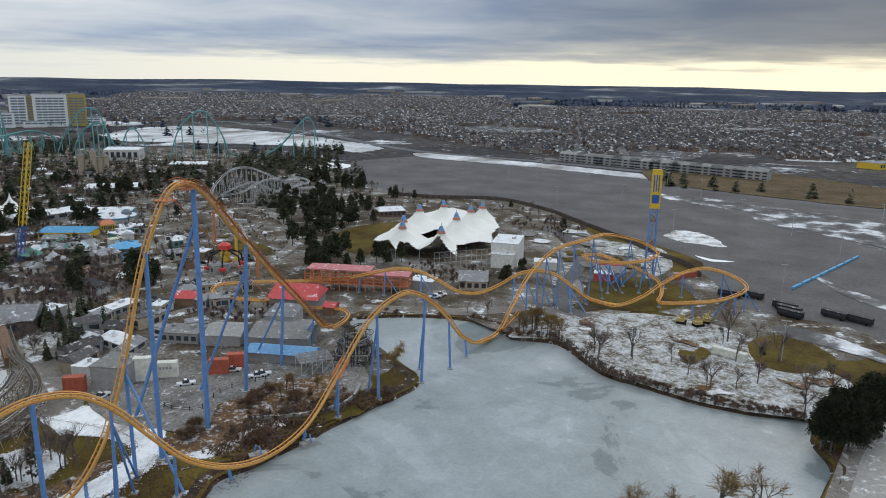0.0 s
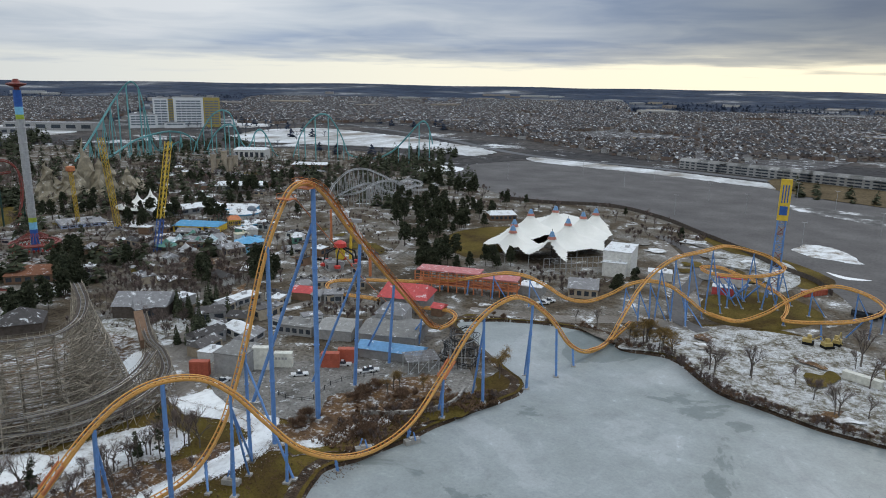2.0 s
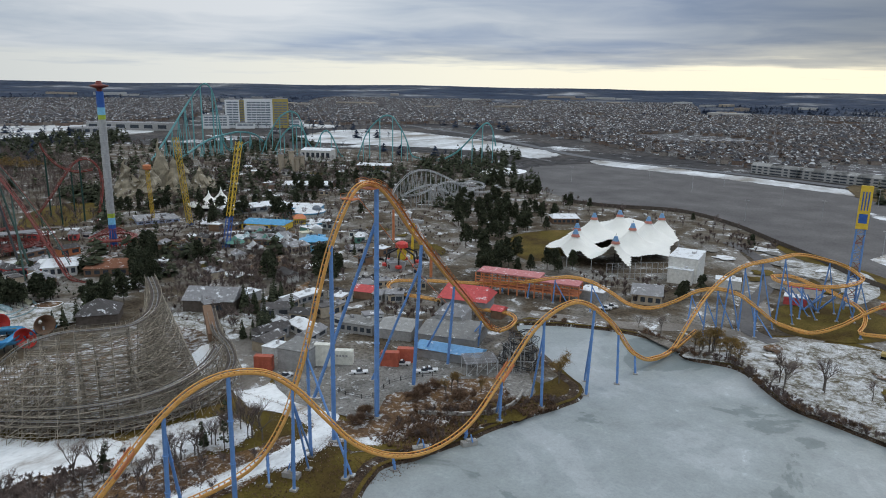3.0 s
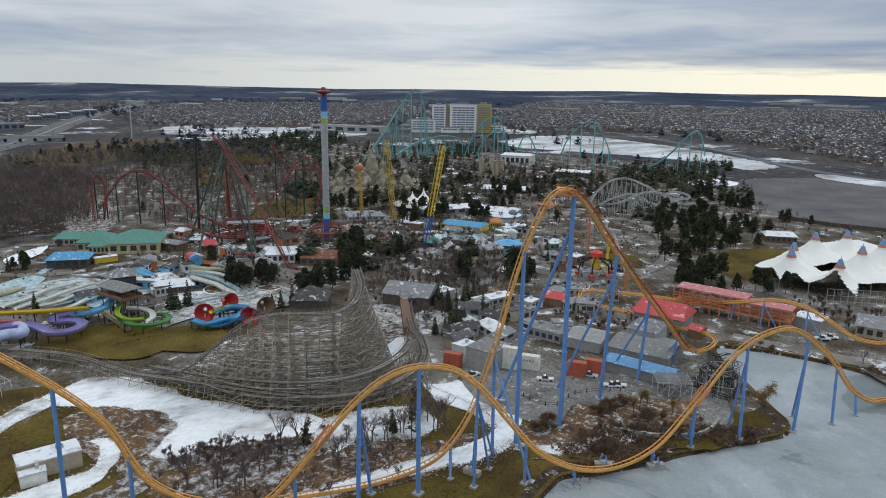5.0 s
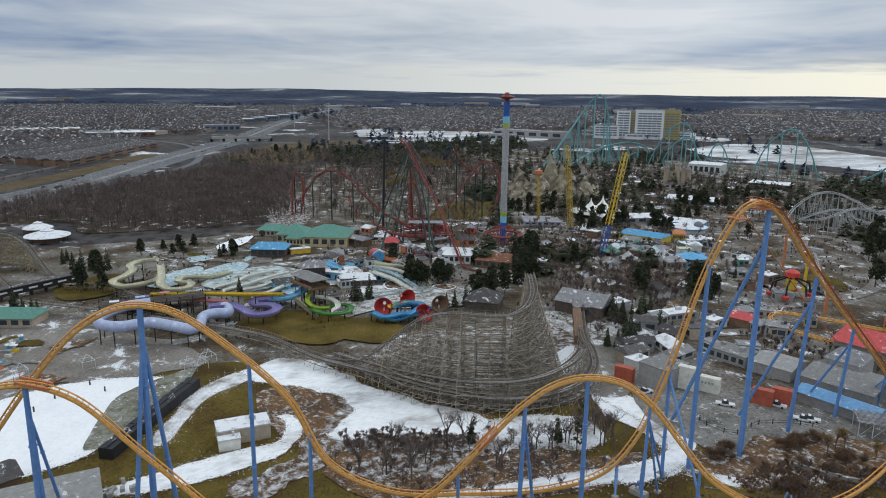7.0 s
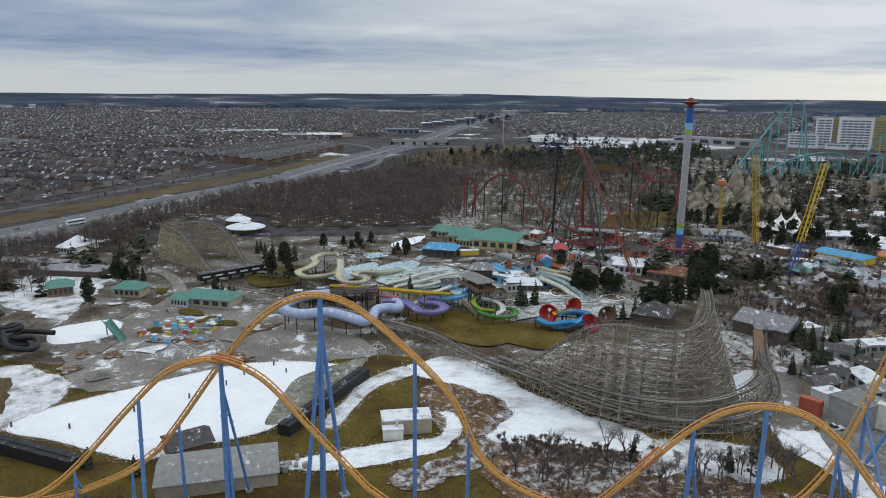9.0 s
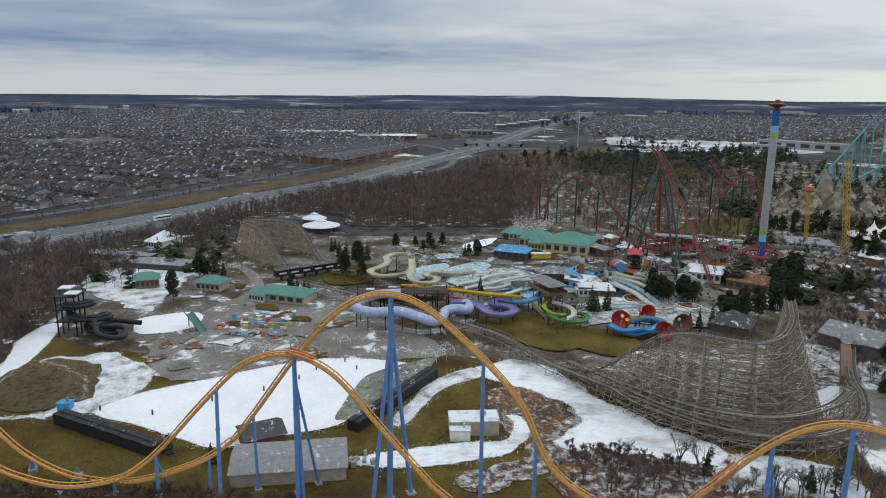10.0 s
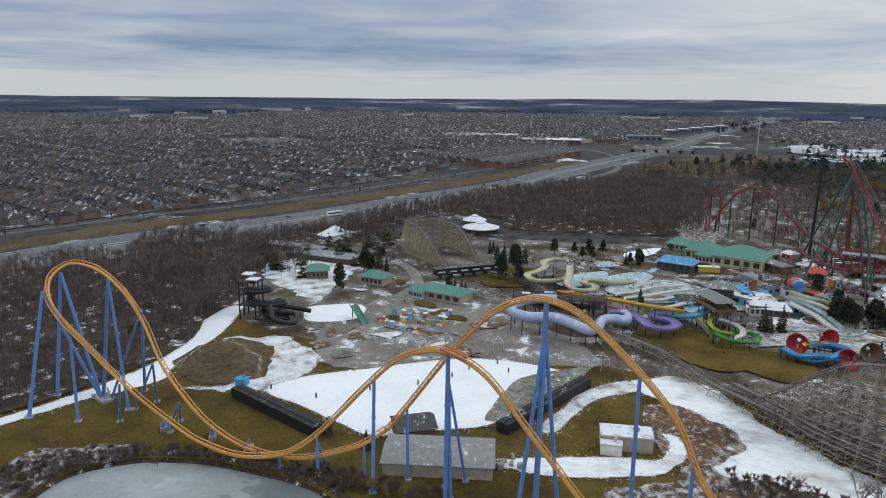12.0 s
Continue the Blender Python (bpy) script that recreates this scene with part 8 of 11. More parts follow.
for i in range(int((max(tx) - min(tx)) / cell) + 1):
    for j in range(int((max(ty) - min(ty)) / cell) + 1):
        x, y = min(tx) + (i + 0.5) * cell, min(ty) + (j + 0.5) * cell
        if inside(x, y, TENT_EDGE) and not inside(x, y, PIT):
            cloth.f.append((node_at(i, j), node_at(i + 1, j), node_at(i + 1, j + 1), node_at(i, j + 1)))
part("membrane", cloth, "tent_white", amphi, "taut white tent membrane", smooth=True)
for x, y in PEAKS:
    z = tent_height(x, y)
    part("cap", Shape().lathe(x, y, [(2.5, z - 3.2), (1.7, z - 1.8)], 14), "cap_red", amphi, "rust-red ring below a tent peak")
    part("cap", Shape().lathe(x, y, [(1.75, z - 1.8), (1.1, z - 0.2), (0.9, z + 0.6), (0.2, z + 0.9)], 14), "cap_blue", amphi, "sky-blue cap on a tent peak")
    part("mast", Shape().beam((x, y, 0), (x, y, z + 2.2), 0.25, 0.1, 8), "dark_gap", amphi)
for i, (x, y) in enumerate(TENT_EDGE[::2]):
    part("tie_post", Shape().beam((x, y, 0), (x, y, tent_height(x, y)), 0.2, 0.15, 6), "steel_grey", amphi)
frame_screen = Shape()
ex, ey = Vector((*(-134.9, 316.6), 0)), Vector((*(-111.4, 338.2), 0))
for k in range(12):
    q = ex.lerp(ey, k / 11)
    frame_screen.beam(q, q + Vector((0, 0, 9)), 0.14)
for h in (1, 3.5, 6, 9):
    frame_screen.beam(ex + Vector((0, 0, h)), ey + Vector((0, 0, h)), 0.1)
solid("lattice_screen", frame_screen, "steel_grey", "tall grey steel lattice screen below the tents", "screen")
front_block("stage_house", "white box-shaped stage house beside the tents", "building", (-111.9, 337.9), (-98, 339.8), 22, 12, wall="pale_wall", roof="snow_roof", floors=0)
front_block("stage_annex", "lower white annex of the stage house", "building", (-110.4, 333.6), (-98.9, 335.7), 5, 7, wall="pale_wall", roof="snow_roof")
front_block("brick_cabin", "beige cabin with patched snowy gable roof", "building", (-110.7, 289.3), (-98.4, 293.4), 12, 4.5, wall="beige_wall", roof="grey_roof", kind="gable", pitch=3.5, floors=1, bays=4)
front_block("ticket_hut", "white flat-roofed hut by the midway", "building", (-131.8, 281), (-121, 282.4), 9, 4, wall="grey_wall", roof="snow_roof")

# ---- coaster station and service yard ----
sx, sy = Vector((-175.9, 259.6)), Vector((-129.7, 272.4))
station = thing("coaster_shed", "long open orange steel coaster shed with a pink roof", "station")
way, m = (sy - sx), (sx + sy) / 2
turn = math.degrees(math.atan2(way.y, way.x))
station.matrix_basis = pose(m.x, m.y + 5, 0.1, 0, 0, turn)
L = way.length
part("floor_deck", Shape().box(0, 0, 3.2, L, 9, 0.5), "orange_steel", station)
part("roof", Shape().box(-L * 0.18, 1, 9.2, L * 0.62, 10, 0.5), "pink_roof", station)
part("roof", Shape().box(L * 0.31, 0, 7.8, L * 0.38, 9, 0.5), "pink_roof", station)
for k in range(13):
    x = -L / 2 + L * k / 12
    for y in (-4.2, 4.2):
        part("post", Shape().box(x, y, 0, 0.5, 0.5, 9 if k < 8 else 7.6), "orange_steel", station)
for z in (4.6, 6.0, 7.2):
    for y in (-4.2, 4.2):
        part("girder", Shape().box(0, y, z, L, 0.25, 0.4), "orange_steel", station)
front_block("red_roof_pavilion", "grey pavilion with a bright red gable roof", "building", (-169.9, 227.1), (-151.3, 232.9), 15, 6, wall="grey_wall", roof="red_roof", kind="gable", pitch=4.5, hip=2, eave=1.2)
front_block("red_kiosk", "small kiosk with red roof among shrubs", "building", (-209.7, 216.1), (-201.7, 219.1), 8, 3.5, wall="brown_wall", roof="red_roof", kind="gable", pitch=2.2)
front_block("red_kiosk", "small red-roofed entrance canopy", "building", (-148.1, 232.8), (-143.6, 233.4), 6, 3.5, wall="brown_wall", roof="red_roof", kind="gable", pitch=1.5)
front_block("maintenance_hall", "long low grey maintenance hall with corrugated roof", "building", (-152.3, 190.2), (-132.1, 197.3), 20, 4.6, wall="grey_wall", roof="plain_roof", kind="gable", pitch=1.6)
front_block("blue_awning_shed", "shed with a long light blue sloping awning", "building", (-144.9, 181.2), (-123.7, 186.9), 7, 3.6, wall="grey_wall", roof="blue_awning", kind="gable", pitch=1.6, eave=1.0)
front_block("service_building", "grey flat-roofed service building", "building", (-184.7, 182.1), (-171.4, 186), 10, 3.6, wall="grey_wall", roof="plain_roof", floors=1, bays=5)
front_block("service_building", "low grey service building with pale vaulted roof", "building", (-168.4, 186.2), (-156.3, 190.7), 14, 4, wall="grey_wall", roof="plain_roof", kind="gable", pitch=1.8)
front_block("grey_hall", "windowless grey hall beside the yard", "building", (-175.1, 143.6), (-164.7, 146.7), 12, 7, wall="grey_wall", roof="plain_roof")
front_block("white_shed", "small white-roofed shed on posts", "building", (-187.6, 147.1), (-182.5, 148.5), 7, 3.5, wall="white_steel", roof="snow_roof")
canopy_a, canopy_b = Vector((-121.7, 177.8, 0)), Vector((-114.8, 185.8, 0))
shelter_frame = thing("steel_canopy", "open white steel canopy frame with a slatted grey roof", "canopy", at=((canopy_a + canopy_b) / 2), turn=math.degrees(math.atan2(canopy_b.y - canopy_a.y, canopy_b.x - canopy_a.x)))
cw = (canopy_b - canopy_a).length
for x in (-cw / 2, -cw / 6, cw / 6, cw / 2):
    for y in (0, 7):
        part("post", Shape().beam((x, y, 0), (x, y, 4.6), 0.13), "white_steel", shelter_frame)
    part("rafter", Shape().beam((x, -0.4, 4.6), (x, 7.4, 5.2), 0.13), "white_steel", shelter_frame)
    part("brace", Shape().beam((x, 0, 0.3), (x + cw / 3 if x < cw / 3 else x, 0, 4.5), 0.07), "white_steel", shelter_frame)
for k in range(12):
    part("slat", Shape().box(0, -0.3 + k * 0.68, 4.72 + 0.052 * k, cw + 0.8, 0.42, 0.1), "grey_roof", shelter_frame)


def container(x, y, turn, mat, label, z=0.1, l=12.2):
    t = thing("shipping_container", label, "container", "containers in the yard", at=(x, y, z), turn=turn)
    s, n = Shape(), int(l / 0.45)   # corrugated sides as one folded skin
    ring = [(-l / 2 + l * k / n, -1.22 - 0.09 * (k % 4 in (1, 2))) for k in range(n + 1)]
    ring += [(-x, -y) for x, y in ring]
    s.v = [(x, y, z) for z in (0.0, 2.6) for x, y in ring]
    q = len(ring)
    s.f = [(k, (k + 1) % q, q + (k + 1) % q, q + k) for k in range(q)] + [tuple(range(q, 2 * q))]
    part("body", s, mat, t)
    part("door", Shape().box(l / 2 + 0.04, 0, 0.15, 0.08, 2.3, 2.3), mat, t)
    return t


yard_turn = math.degrees(math.atan2((-140.1, 173.1)[1] - (-152.6, 165.3)[1], (-140.1, 173.1)[0] - (-152.6, 165.3)[0]))
for px, py, mat, label in ((-169.8, 147.2) + ("container_white", "white shipping container stacked two high in the yard"), (-160.5, 158.7) + ("container_white", "white shipping container with dark lettering bars"), (-147.4, 167.4) + ("container_red", "rust-red shipping container in the gravel yard"), (-145.2, 173.5) + ("container_red", "rust-red shipping container beside another stack"), (-177.5, 138.3) + ("container_red", "rust-red shipping container behind the coaster")):
    for z in (0.1, 2.72):
        container(px, py + 1.5, yard_turn, mat, label, z, 6.1)
wx, wy = (-165, 152.5)
for z in (0.1, 2.72, 5.34):
    container(wx, wy + 2.5, yard_turn, "container_white", "white shipping container in the tall middle stack", z, 6.1)
bars = thing("lettering_board", "faded dark lettering bars on a white container", "sign", at=(*(-159.5, 158.2), 3.6), turn=yard_turn)
for k in range(4):
    part("bar", Shape().box(-1.6 + 1.05 * k, -0.08, 0, 0.7, 0.06, 0.75), "grey_wall", bars)
container(*(-16.5, 358.7), yard_turn + 20, "container_red", "rust-red shipping container at the lot's edge", 0.1, 14)
container(*(5.8, 256.2), -20, "container_white", "pale storage container on the lakeside slope", 0.2, 12)
for i, (px, py) in enumerate([(-150.8, 157.6), (-144.5, 172), (-133.8, 173.5), (-134.6, 171.7), (-167.1, 140), (-114.9, 277.8), (-115.9, 273.6)]):
    m = pose(px, py, 0.25, 0, 0, yard_turn + (15, 0, 10, 10, 60, 5, 5)[i])
    if i == 0:
        PARKED.matrix_basis = m
    else:
        copy_thing(PARKED, m)
for px, py, ty, lab in ((*(-273.5, 316.7), (-273.5, 316.7, 18.6)[2], "a"), (*(-205.1, 265.9), (-205.1, 265.9, 12.6)[2], "b")):
    t = thing("ride_mast", "plain orange steel mast behind the lift hill", "mast", "orange masts", at=(px, py, 0))
    part("pole", Shape().beam((0, 0, 0), (0, 0, ty), 0.75, 0.7, 8), "orange_steel", t)
# the steel spinning coaster by the shore: a knot of dark rails
knot = thing("wild_mouse_coaster", "small coaster of dark grey steel rails on many posts", "roller coaster")
kx, ky = (-113.1, 196.1)
for lvl in range(5):
    # tight hairpins stacked over one another
    w, d, lean = 8.5 - 0.9 * (lvl % 3), 5.5 - 0.5 * lvl, 0.5 * lvl
    pts = []
    for k in range(49):
        t = math.tau * k / 48
        x, y = w * math.cos(t) * (1 - 0.25 * math.cos(2 * t)), d * math.sin(t) * (1 + 0.3 * math.cos(3 * t + lvl))
        pts.append(Vector((kx + x * math.cos(lean) - y * math.sin(lean), ky + x * math.sin(lean) + y * math.cos(lean), 2.6 + 2.2 * lvl + 0.8 * math.sin(2 * t + lvl))))
    for off in (-0.5, 0.5):
        part("rail", Shape().tube([p + Vector((off, off * 0.6, 0.0)) for p in pts], 0.11, 5), "black_steel", knot)
    part("spine", Shape().tube([p - Vector((0, 0, 0.55)) for p in pts], 0.17, 5), "steel_grey" if lvl % 2 else "black_steel", knot)
    for k in range(lvl % 2, 48, 4):
        p = pts[k]
        part("post", Shape().beam((p.x, p.y, 0), (p.x, p.y, p.z - 0.5), 0.11, None, 5), "steel_grey" if k % 3 else "black_steel", knot)
    ties = Shape()
    for p, q in zip(pts[::2], pts[5::2]):
        ties.beam(p - Vector((0, 0, 0.6)), q - Vector((0, 0, 1.8)), 0.06, None, 4, False)
    tagged(part("brace", ties, "black_steel", knot), kind="stuff")
front_block("round_hall", "grey curved-roof hall behind the yard", "building", (-156.5, 205.8), (-146.2, 209.3), 14, 7, wall="grey_wall", roof="grey_roof", kind="gable", pitch=3, hip=4)

stone_wall = thing("retaining_wall", "low grey stone retaining wall above the lake bank", "wall")
wall_line = spline([(x, y, 0.2) for x, y in [(-117.3, 146.8), (-108.9, 152.2), (-101.8, 159.3), (-98.5, 168.0), (-100.2, 177.6)]], 2.2)
for k, (a, b) in enumerate(zip(wall_line, wall_line[1:])):
    m = (a + b) / 2
    part("stone_block", Shape().box(m.x, m.y, 0.1, (b - a).length * 0.97, 0.7, 1.3 + 0.12 * (k % 3), math.degrees(math.atan2(b.y - a.y, b.x - a.x))), "concrete", stone_wall)
yard_fence = thing("yard_fence", "dark post and rail fence along the gravel yard", "fence")
fence_line = spline([(x, y, 0.2) for x, y in [(-149.4, 144.1), (-142.4, 142.5), (-137.0, 143.8), (-135.1, 146.9), (-137.3, 157.2), (-134.4, 165.2), (-130.5, 170.7), (-125.8, 172.2)]], 4.0)
for a, b in zip(fence_line, fence_line[1:]):
    part("post", Shape().beam(a, a + Vector((0, 0, 1.7)), 0.13), "black_steel", yard_fence)
    for h in (0.6, 1.3):
        part("rail", Shape().beam(a + Vector((0, 0, h)), b + Vector((0, 0, h)), 0.05), "black_steel", yard_fence)
# parking lot: fence, lamp posts, sign tower, parked coaches
fence = Shape()
fl = spline([(x, y, 0) for x, y in [(-260.3, 515.1), (-224.7, 515.6), (-172.4, 531.9), (-128.7, 507.6), (-85.5, 461), (-58.7, 431.5), (-35.2, 400.6), (-18.9, 384.2), (-9.2, 362.3)]], 3)
for i, p in enumerate(fl):
    fence.beam(p, p + Vector((0, 0, 3)), 0.12)
    if i:
        fence.quad(fl[i - 1], p, p + Vector((0, 0, 2.8)), fl[i - 1] + Vector((0, 0, 2.8)))
solid("boundary_fence", fence, "dark_wood", "long dark boundary fence round the lot's edge", "fence")
lamp = thing("lamp_post", "tall slim grey lamp post in the parking lot", "lamp post", "lamp posts of the lot", at=(*(26.6, 345.4), 0.1))
part("pole", Shape().beam((0, 0, 0), (0, 0, 15), 0.2, 0.1, 6), "steel_grey", lamp)
part("lamp_head", Shape().box(0.9, 0, 14.8, 1.6, 0.4, 0.3).box(-0.9, 0, 14.8, 1.6, 0.4, 0.3), "steel_grey", lamp)
for px, py in [(22.8, 259.7), (60.5, 440.1), (8.6, 536.3), (-79.5, 567.4), (-123.2, 529.5), (-32, 468.9), (-198.2, 644.6), (-115.7, 612.4), (-22.9, 629.4), (38.8, 490.4), (99.9, 561.9), (-261.7, 705.6), (-185, 698.7), (-54, 665.2), (-310, 625.9)]:
    copy_thing(lamp, pose(px, py, 0.1))
tower = thing("sign_tower", "tall blue steel tower with a yellow sign panel", "tower", at=(*(-32.8, 344), 0), turn=8)
for x in (-2, 2):
    for y in (-2, 2):
        part("leg", Shape().beam((x, y, 0), (x * 0.8, y * 0.8, 37), 0.4, 0.3, 6), "support_blue", tower)
for k in range(9):
    z = 2 + 4 * k
    s = Shape()
    for x, y, u, v in ((-2, -2, 2, -2), (2, -2, 2, 2), (2, 2, -2, 2), (-2, 2, -2, -2)):
        s.beam((x * 0.9, y * 0.9, z), (u * 0.9, v * 0.9, z + 4), 0.16)
        s.beam((x * 0.9, y * 0.9, z), (u * 0.9, v * 0.9, z), 0.16)
    part("brace", s, "red_steel" if k % 3 == 1 else "support_blue", tower)
panel = part("sign_panel", Shape().box(0, -1.8, 36.5, 4.6, 1.2, 18.5), "yellow_steel", tower, "tall yellow panel with blue marks")
part("emblem", Shape().box(0, -2.45, 39, 3.2, 0.1, 4), "deep_blue", panel)
for k in range(3):
    part("lettering_bar", Shape().box(-1.1 + 1.1 * k, -2.45, 44.5, 0.5, 0.1, 8), "deep_blue", panel)
coach = thing("parked_coach", "dark coach parked at the end of the lot", "bus", "coaches at the lot", at=(*(14, 336.5), 0.2), turn=-20)
cb = part("body", Shape().box(0, 0, 0.5, 10, 2.5, 2.6), "black_panel", coach)
part("window_band", Shape().box(0, 0, 1.7, 9.6, 2.56, 0.8), "glass_dark", cb)
for x in (-3.4, 3.2):
    for y in (-1.25, 1.25):
        part("wheel", Shape().beam((x, y - 0.15, 0.5), (x, y + 0.15, 0.5), 0.5, None, 8), "tyre", coach)
for px, py, a in ((28.3, 319.8) + (-25,), (28.6, 314.3) + (-25,), (27, 325) + (-25,), (45.5, 320.8) + (-30,), (54.5, 318.1) + (-30,), (4.5, 333.8) + (-10,)):
    copy_thing(coach, pose(px, py, 0.2, 0, 0, a))
pipe = thing("blue_barrier_line", "long line of bright blue covered stands across the lot", "stand", at=(0, 0, 0))
p0, p1 = Vector((*(32.1, 359.9), 0)), Vector((*(71.4, 448.4), 0))
for k in range(8):
    a, b = p0.lerp(p1, k / 8), p0.lerp(p1, (k + 0.85) / 8)
    part("segment", Shape().beam(a + Vector((0, 0, 0.8)), b + Vector((0, 0, 0.8)), 0.75, None, 4), "slide_blue", pipe)
for i, (px, py) in enumerate([(-12.8, 286.1), (-6.3, 285.5), (-3.4, 291.3)]):
    t = thing("digger", "yellow construction digger by the coaster", "digger", "diggers by the coaster", at=(px, py, 0.2), turn=40 * i)
    part("track", Shape().box(0, 0, 0, 4, 3, 1), "tyre", t)
    part("body", Shape().box(-0.4, 0, 1, 3.2, 2.6, 1.2).box(0.2, 0.5, 2.2, 1.4, 1.3, 1.3), "dull_yellow", t)
    part("arm", Shape().beam((1, 0, 1.8), (4, 0, 4), 0.25).beam((4, 0, 4), (6, 0, 1), 0.22), "dull_yellow", t)
front_block("helix_stall", "long low stall with white and red signs inside the helix", "building", (-58.9, 349.4), (-45.2, 352.6), 7, 4, wall="pale_wall", roof="red_roof", floors=0)
front_block("helix_stall", "low red and white stall inside the helix", "building", (-57.2, 333.1), (-47.9, 334.4), 6, 3.5, wall="red_roof", roof="snow_roof", floors=0)
front_block("helix_stall", "low white stall beside the coaster", "building", (-88.9, 339.4), (-77.8, 342.5), 8, 4, wall="pale_wall", roof="snow_roof")


# ---- arena and foreground buildings ----
def wall_run(name, label, a, b, h, thick, mat="black_panel", cat="wall"):
    a, b = Vector(a), Vector(b)
    t = thing(name, label, cat, at=(*((a + b) / 2), 0.1), turn=math.degrees(math.atan2((b - a).y, (b - a).x)))
    n = max(2, int((b - a).length / 4.5))
    L = (b - a).length
    for k in range(n):
        part("panel", Shape().box(-L / 2 + L * (k + 0.5) / n, 0, 0, L / n * 0.985, thick, h + 0.08 * (k % 2)), mat, t)
    part("cap_rail", Shape().box(0, 0, h + 0.1, L, 0.5, 0.15), "black_panel", t)
    return t


wall_run("arena_wall", "long black seating wall along the snowy arena", (-193.2, -102.1), (-172.7, -66.8), 3.2, 4)
wall_run("arena_wall", "long black seating wall along the snowy arena", (-184.4, -16.5), (-223.4, 7.4), 3.2, 4)
front_block("blue_booth", "small bright blue booth at the end of the wall", "booth", (-199.6, -106), (-199.4, -102.4), 3, 2.2, wall="blue_roof", roof="blue_roof")
front_block("arena_workshop", "beige workshop with low grey gable roof below the arena", "building", (-155.9, -44), (-158.9, -16.1), 15, 3.6, wall="beige_wall", roof="plain_roof", kind="gable", pitch=1.6)
front_block("arena_store", "dark store building behind the workshop", "building", (-171.5, -43.6), (-176.1, -33.9), 10, 4, wall="brown_wall", roof="dark_roof", kind="gable", pitch=2)
front_block("site_office", "long beige site office with snow on the flat roof", "building", (-180.5, 10.9), (-180.8, 24.8), 7, 4.2, wall="beige_wall", roof="snow_roof")
front_block("site_trailer", "white trailer parked in front of the site office", "trailer", (-177.6, 10.8), (-177.5, 16.4), 3, 3, wall="container_white", roof="snow_roof")
for i, (px, py) in enumerate([(-167.9, -16), (-170, -13.2), (-164, -14.1), (-166.1, -10.6), (-167.9, -23.5)]):
    for k in range(3):
        t = solid("crate", Shape().box(0, 0, 0, sub_random.uniform(0.8, 1.9), sub_random.uniform(0.8, 1.5), sub_random.uniform(0.6, 1.6)), "concrete", "grey crate lying by the arena workshop", "crate", "crates by the workshop")
        t.matrix_basis = pose(px + sub_random.gauss(0, 1.4), py + sub_random.gauss(0, 1.4), 0.2, 0, 0, sub_random.uniform(0, 90))
for px, py in [(-205.2, -61.6), (-212.8, -47.3), (-221.7, -37.4), (-229.4, -32.7), (-229.7, -18.8), (-196.3, -76.7), (-236.7, -23.5), (-199.5, -93.3)]:
    t = thing("wooden_post", "short dark wooden post standing in the snow", "post", "posts in the arena", at=(px, py, 0.2))
    part("shaft", Shape().beam((0, 0, 0), (0, 0, 1.6), 0.28, 0.25, 6), "dark_wood", t)

# black slide tower on the left
black = thing("black_slide_tower", "black steel slide tower with coiled dark tubes", "water slide")
bx, by = (-269.2, -133.1)
for x in (-4, 0, 4):
    for y in (-3.5, 3.5):
        part("post", Shape().beam((bx + x, by + y, 0), (bx + x, by + y, 17), 0.3), "black_steel", black)
for z in (6, 11, 16):
    part("platform", Shape().box(bx, by, z, 9.5, 8.5, 0.4), "black_steel", black)
part("roof", Shape().box(bx - 3, by - 2, 18, 5, 5, 0.4).box(bx + 3, by + 3, 17.5, 5, 5, 0.4), "snow_roof", black)
for k in range(2):
    coil = [Vector((bx + (6 + k) * math.cos(t) - 1, by + 14 * min(1, t / 14) + (5 + k) * math.sin(t), 14 - 0.85 * t - k)) for t in [i * 0.3 for i in range(46)]]
    part("tube", Shape().tube([p for p in coil if p.z > 1], 0.85, 10), "black_steel", black, smooth=True)
part("tube", Shape().tube(spline([(-261.3, -121, 8), (-253.4, -115.7, 5), (-253.3, -108.1, 4), (-265.2, -111.8, 4), (-264.9, -119.5, 4.5), (-273.5, -119.7, 4), (-273.3, -108.1, 3)], 1.0), 1.0, 10), "black_steel", black, smooth=True)

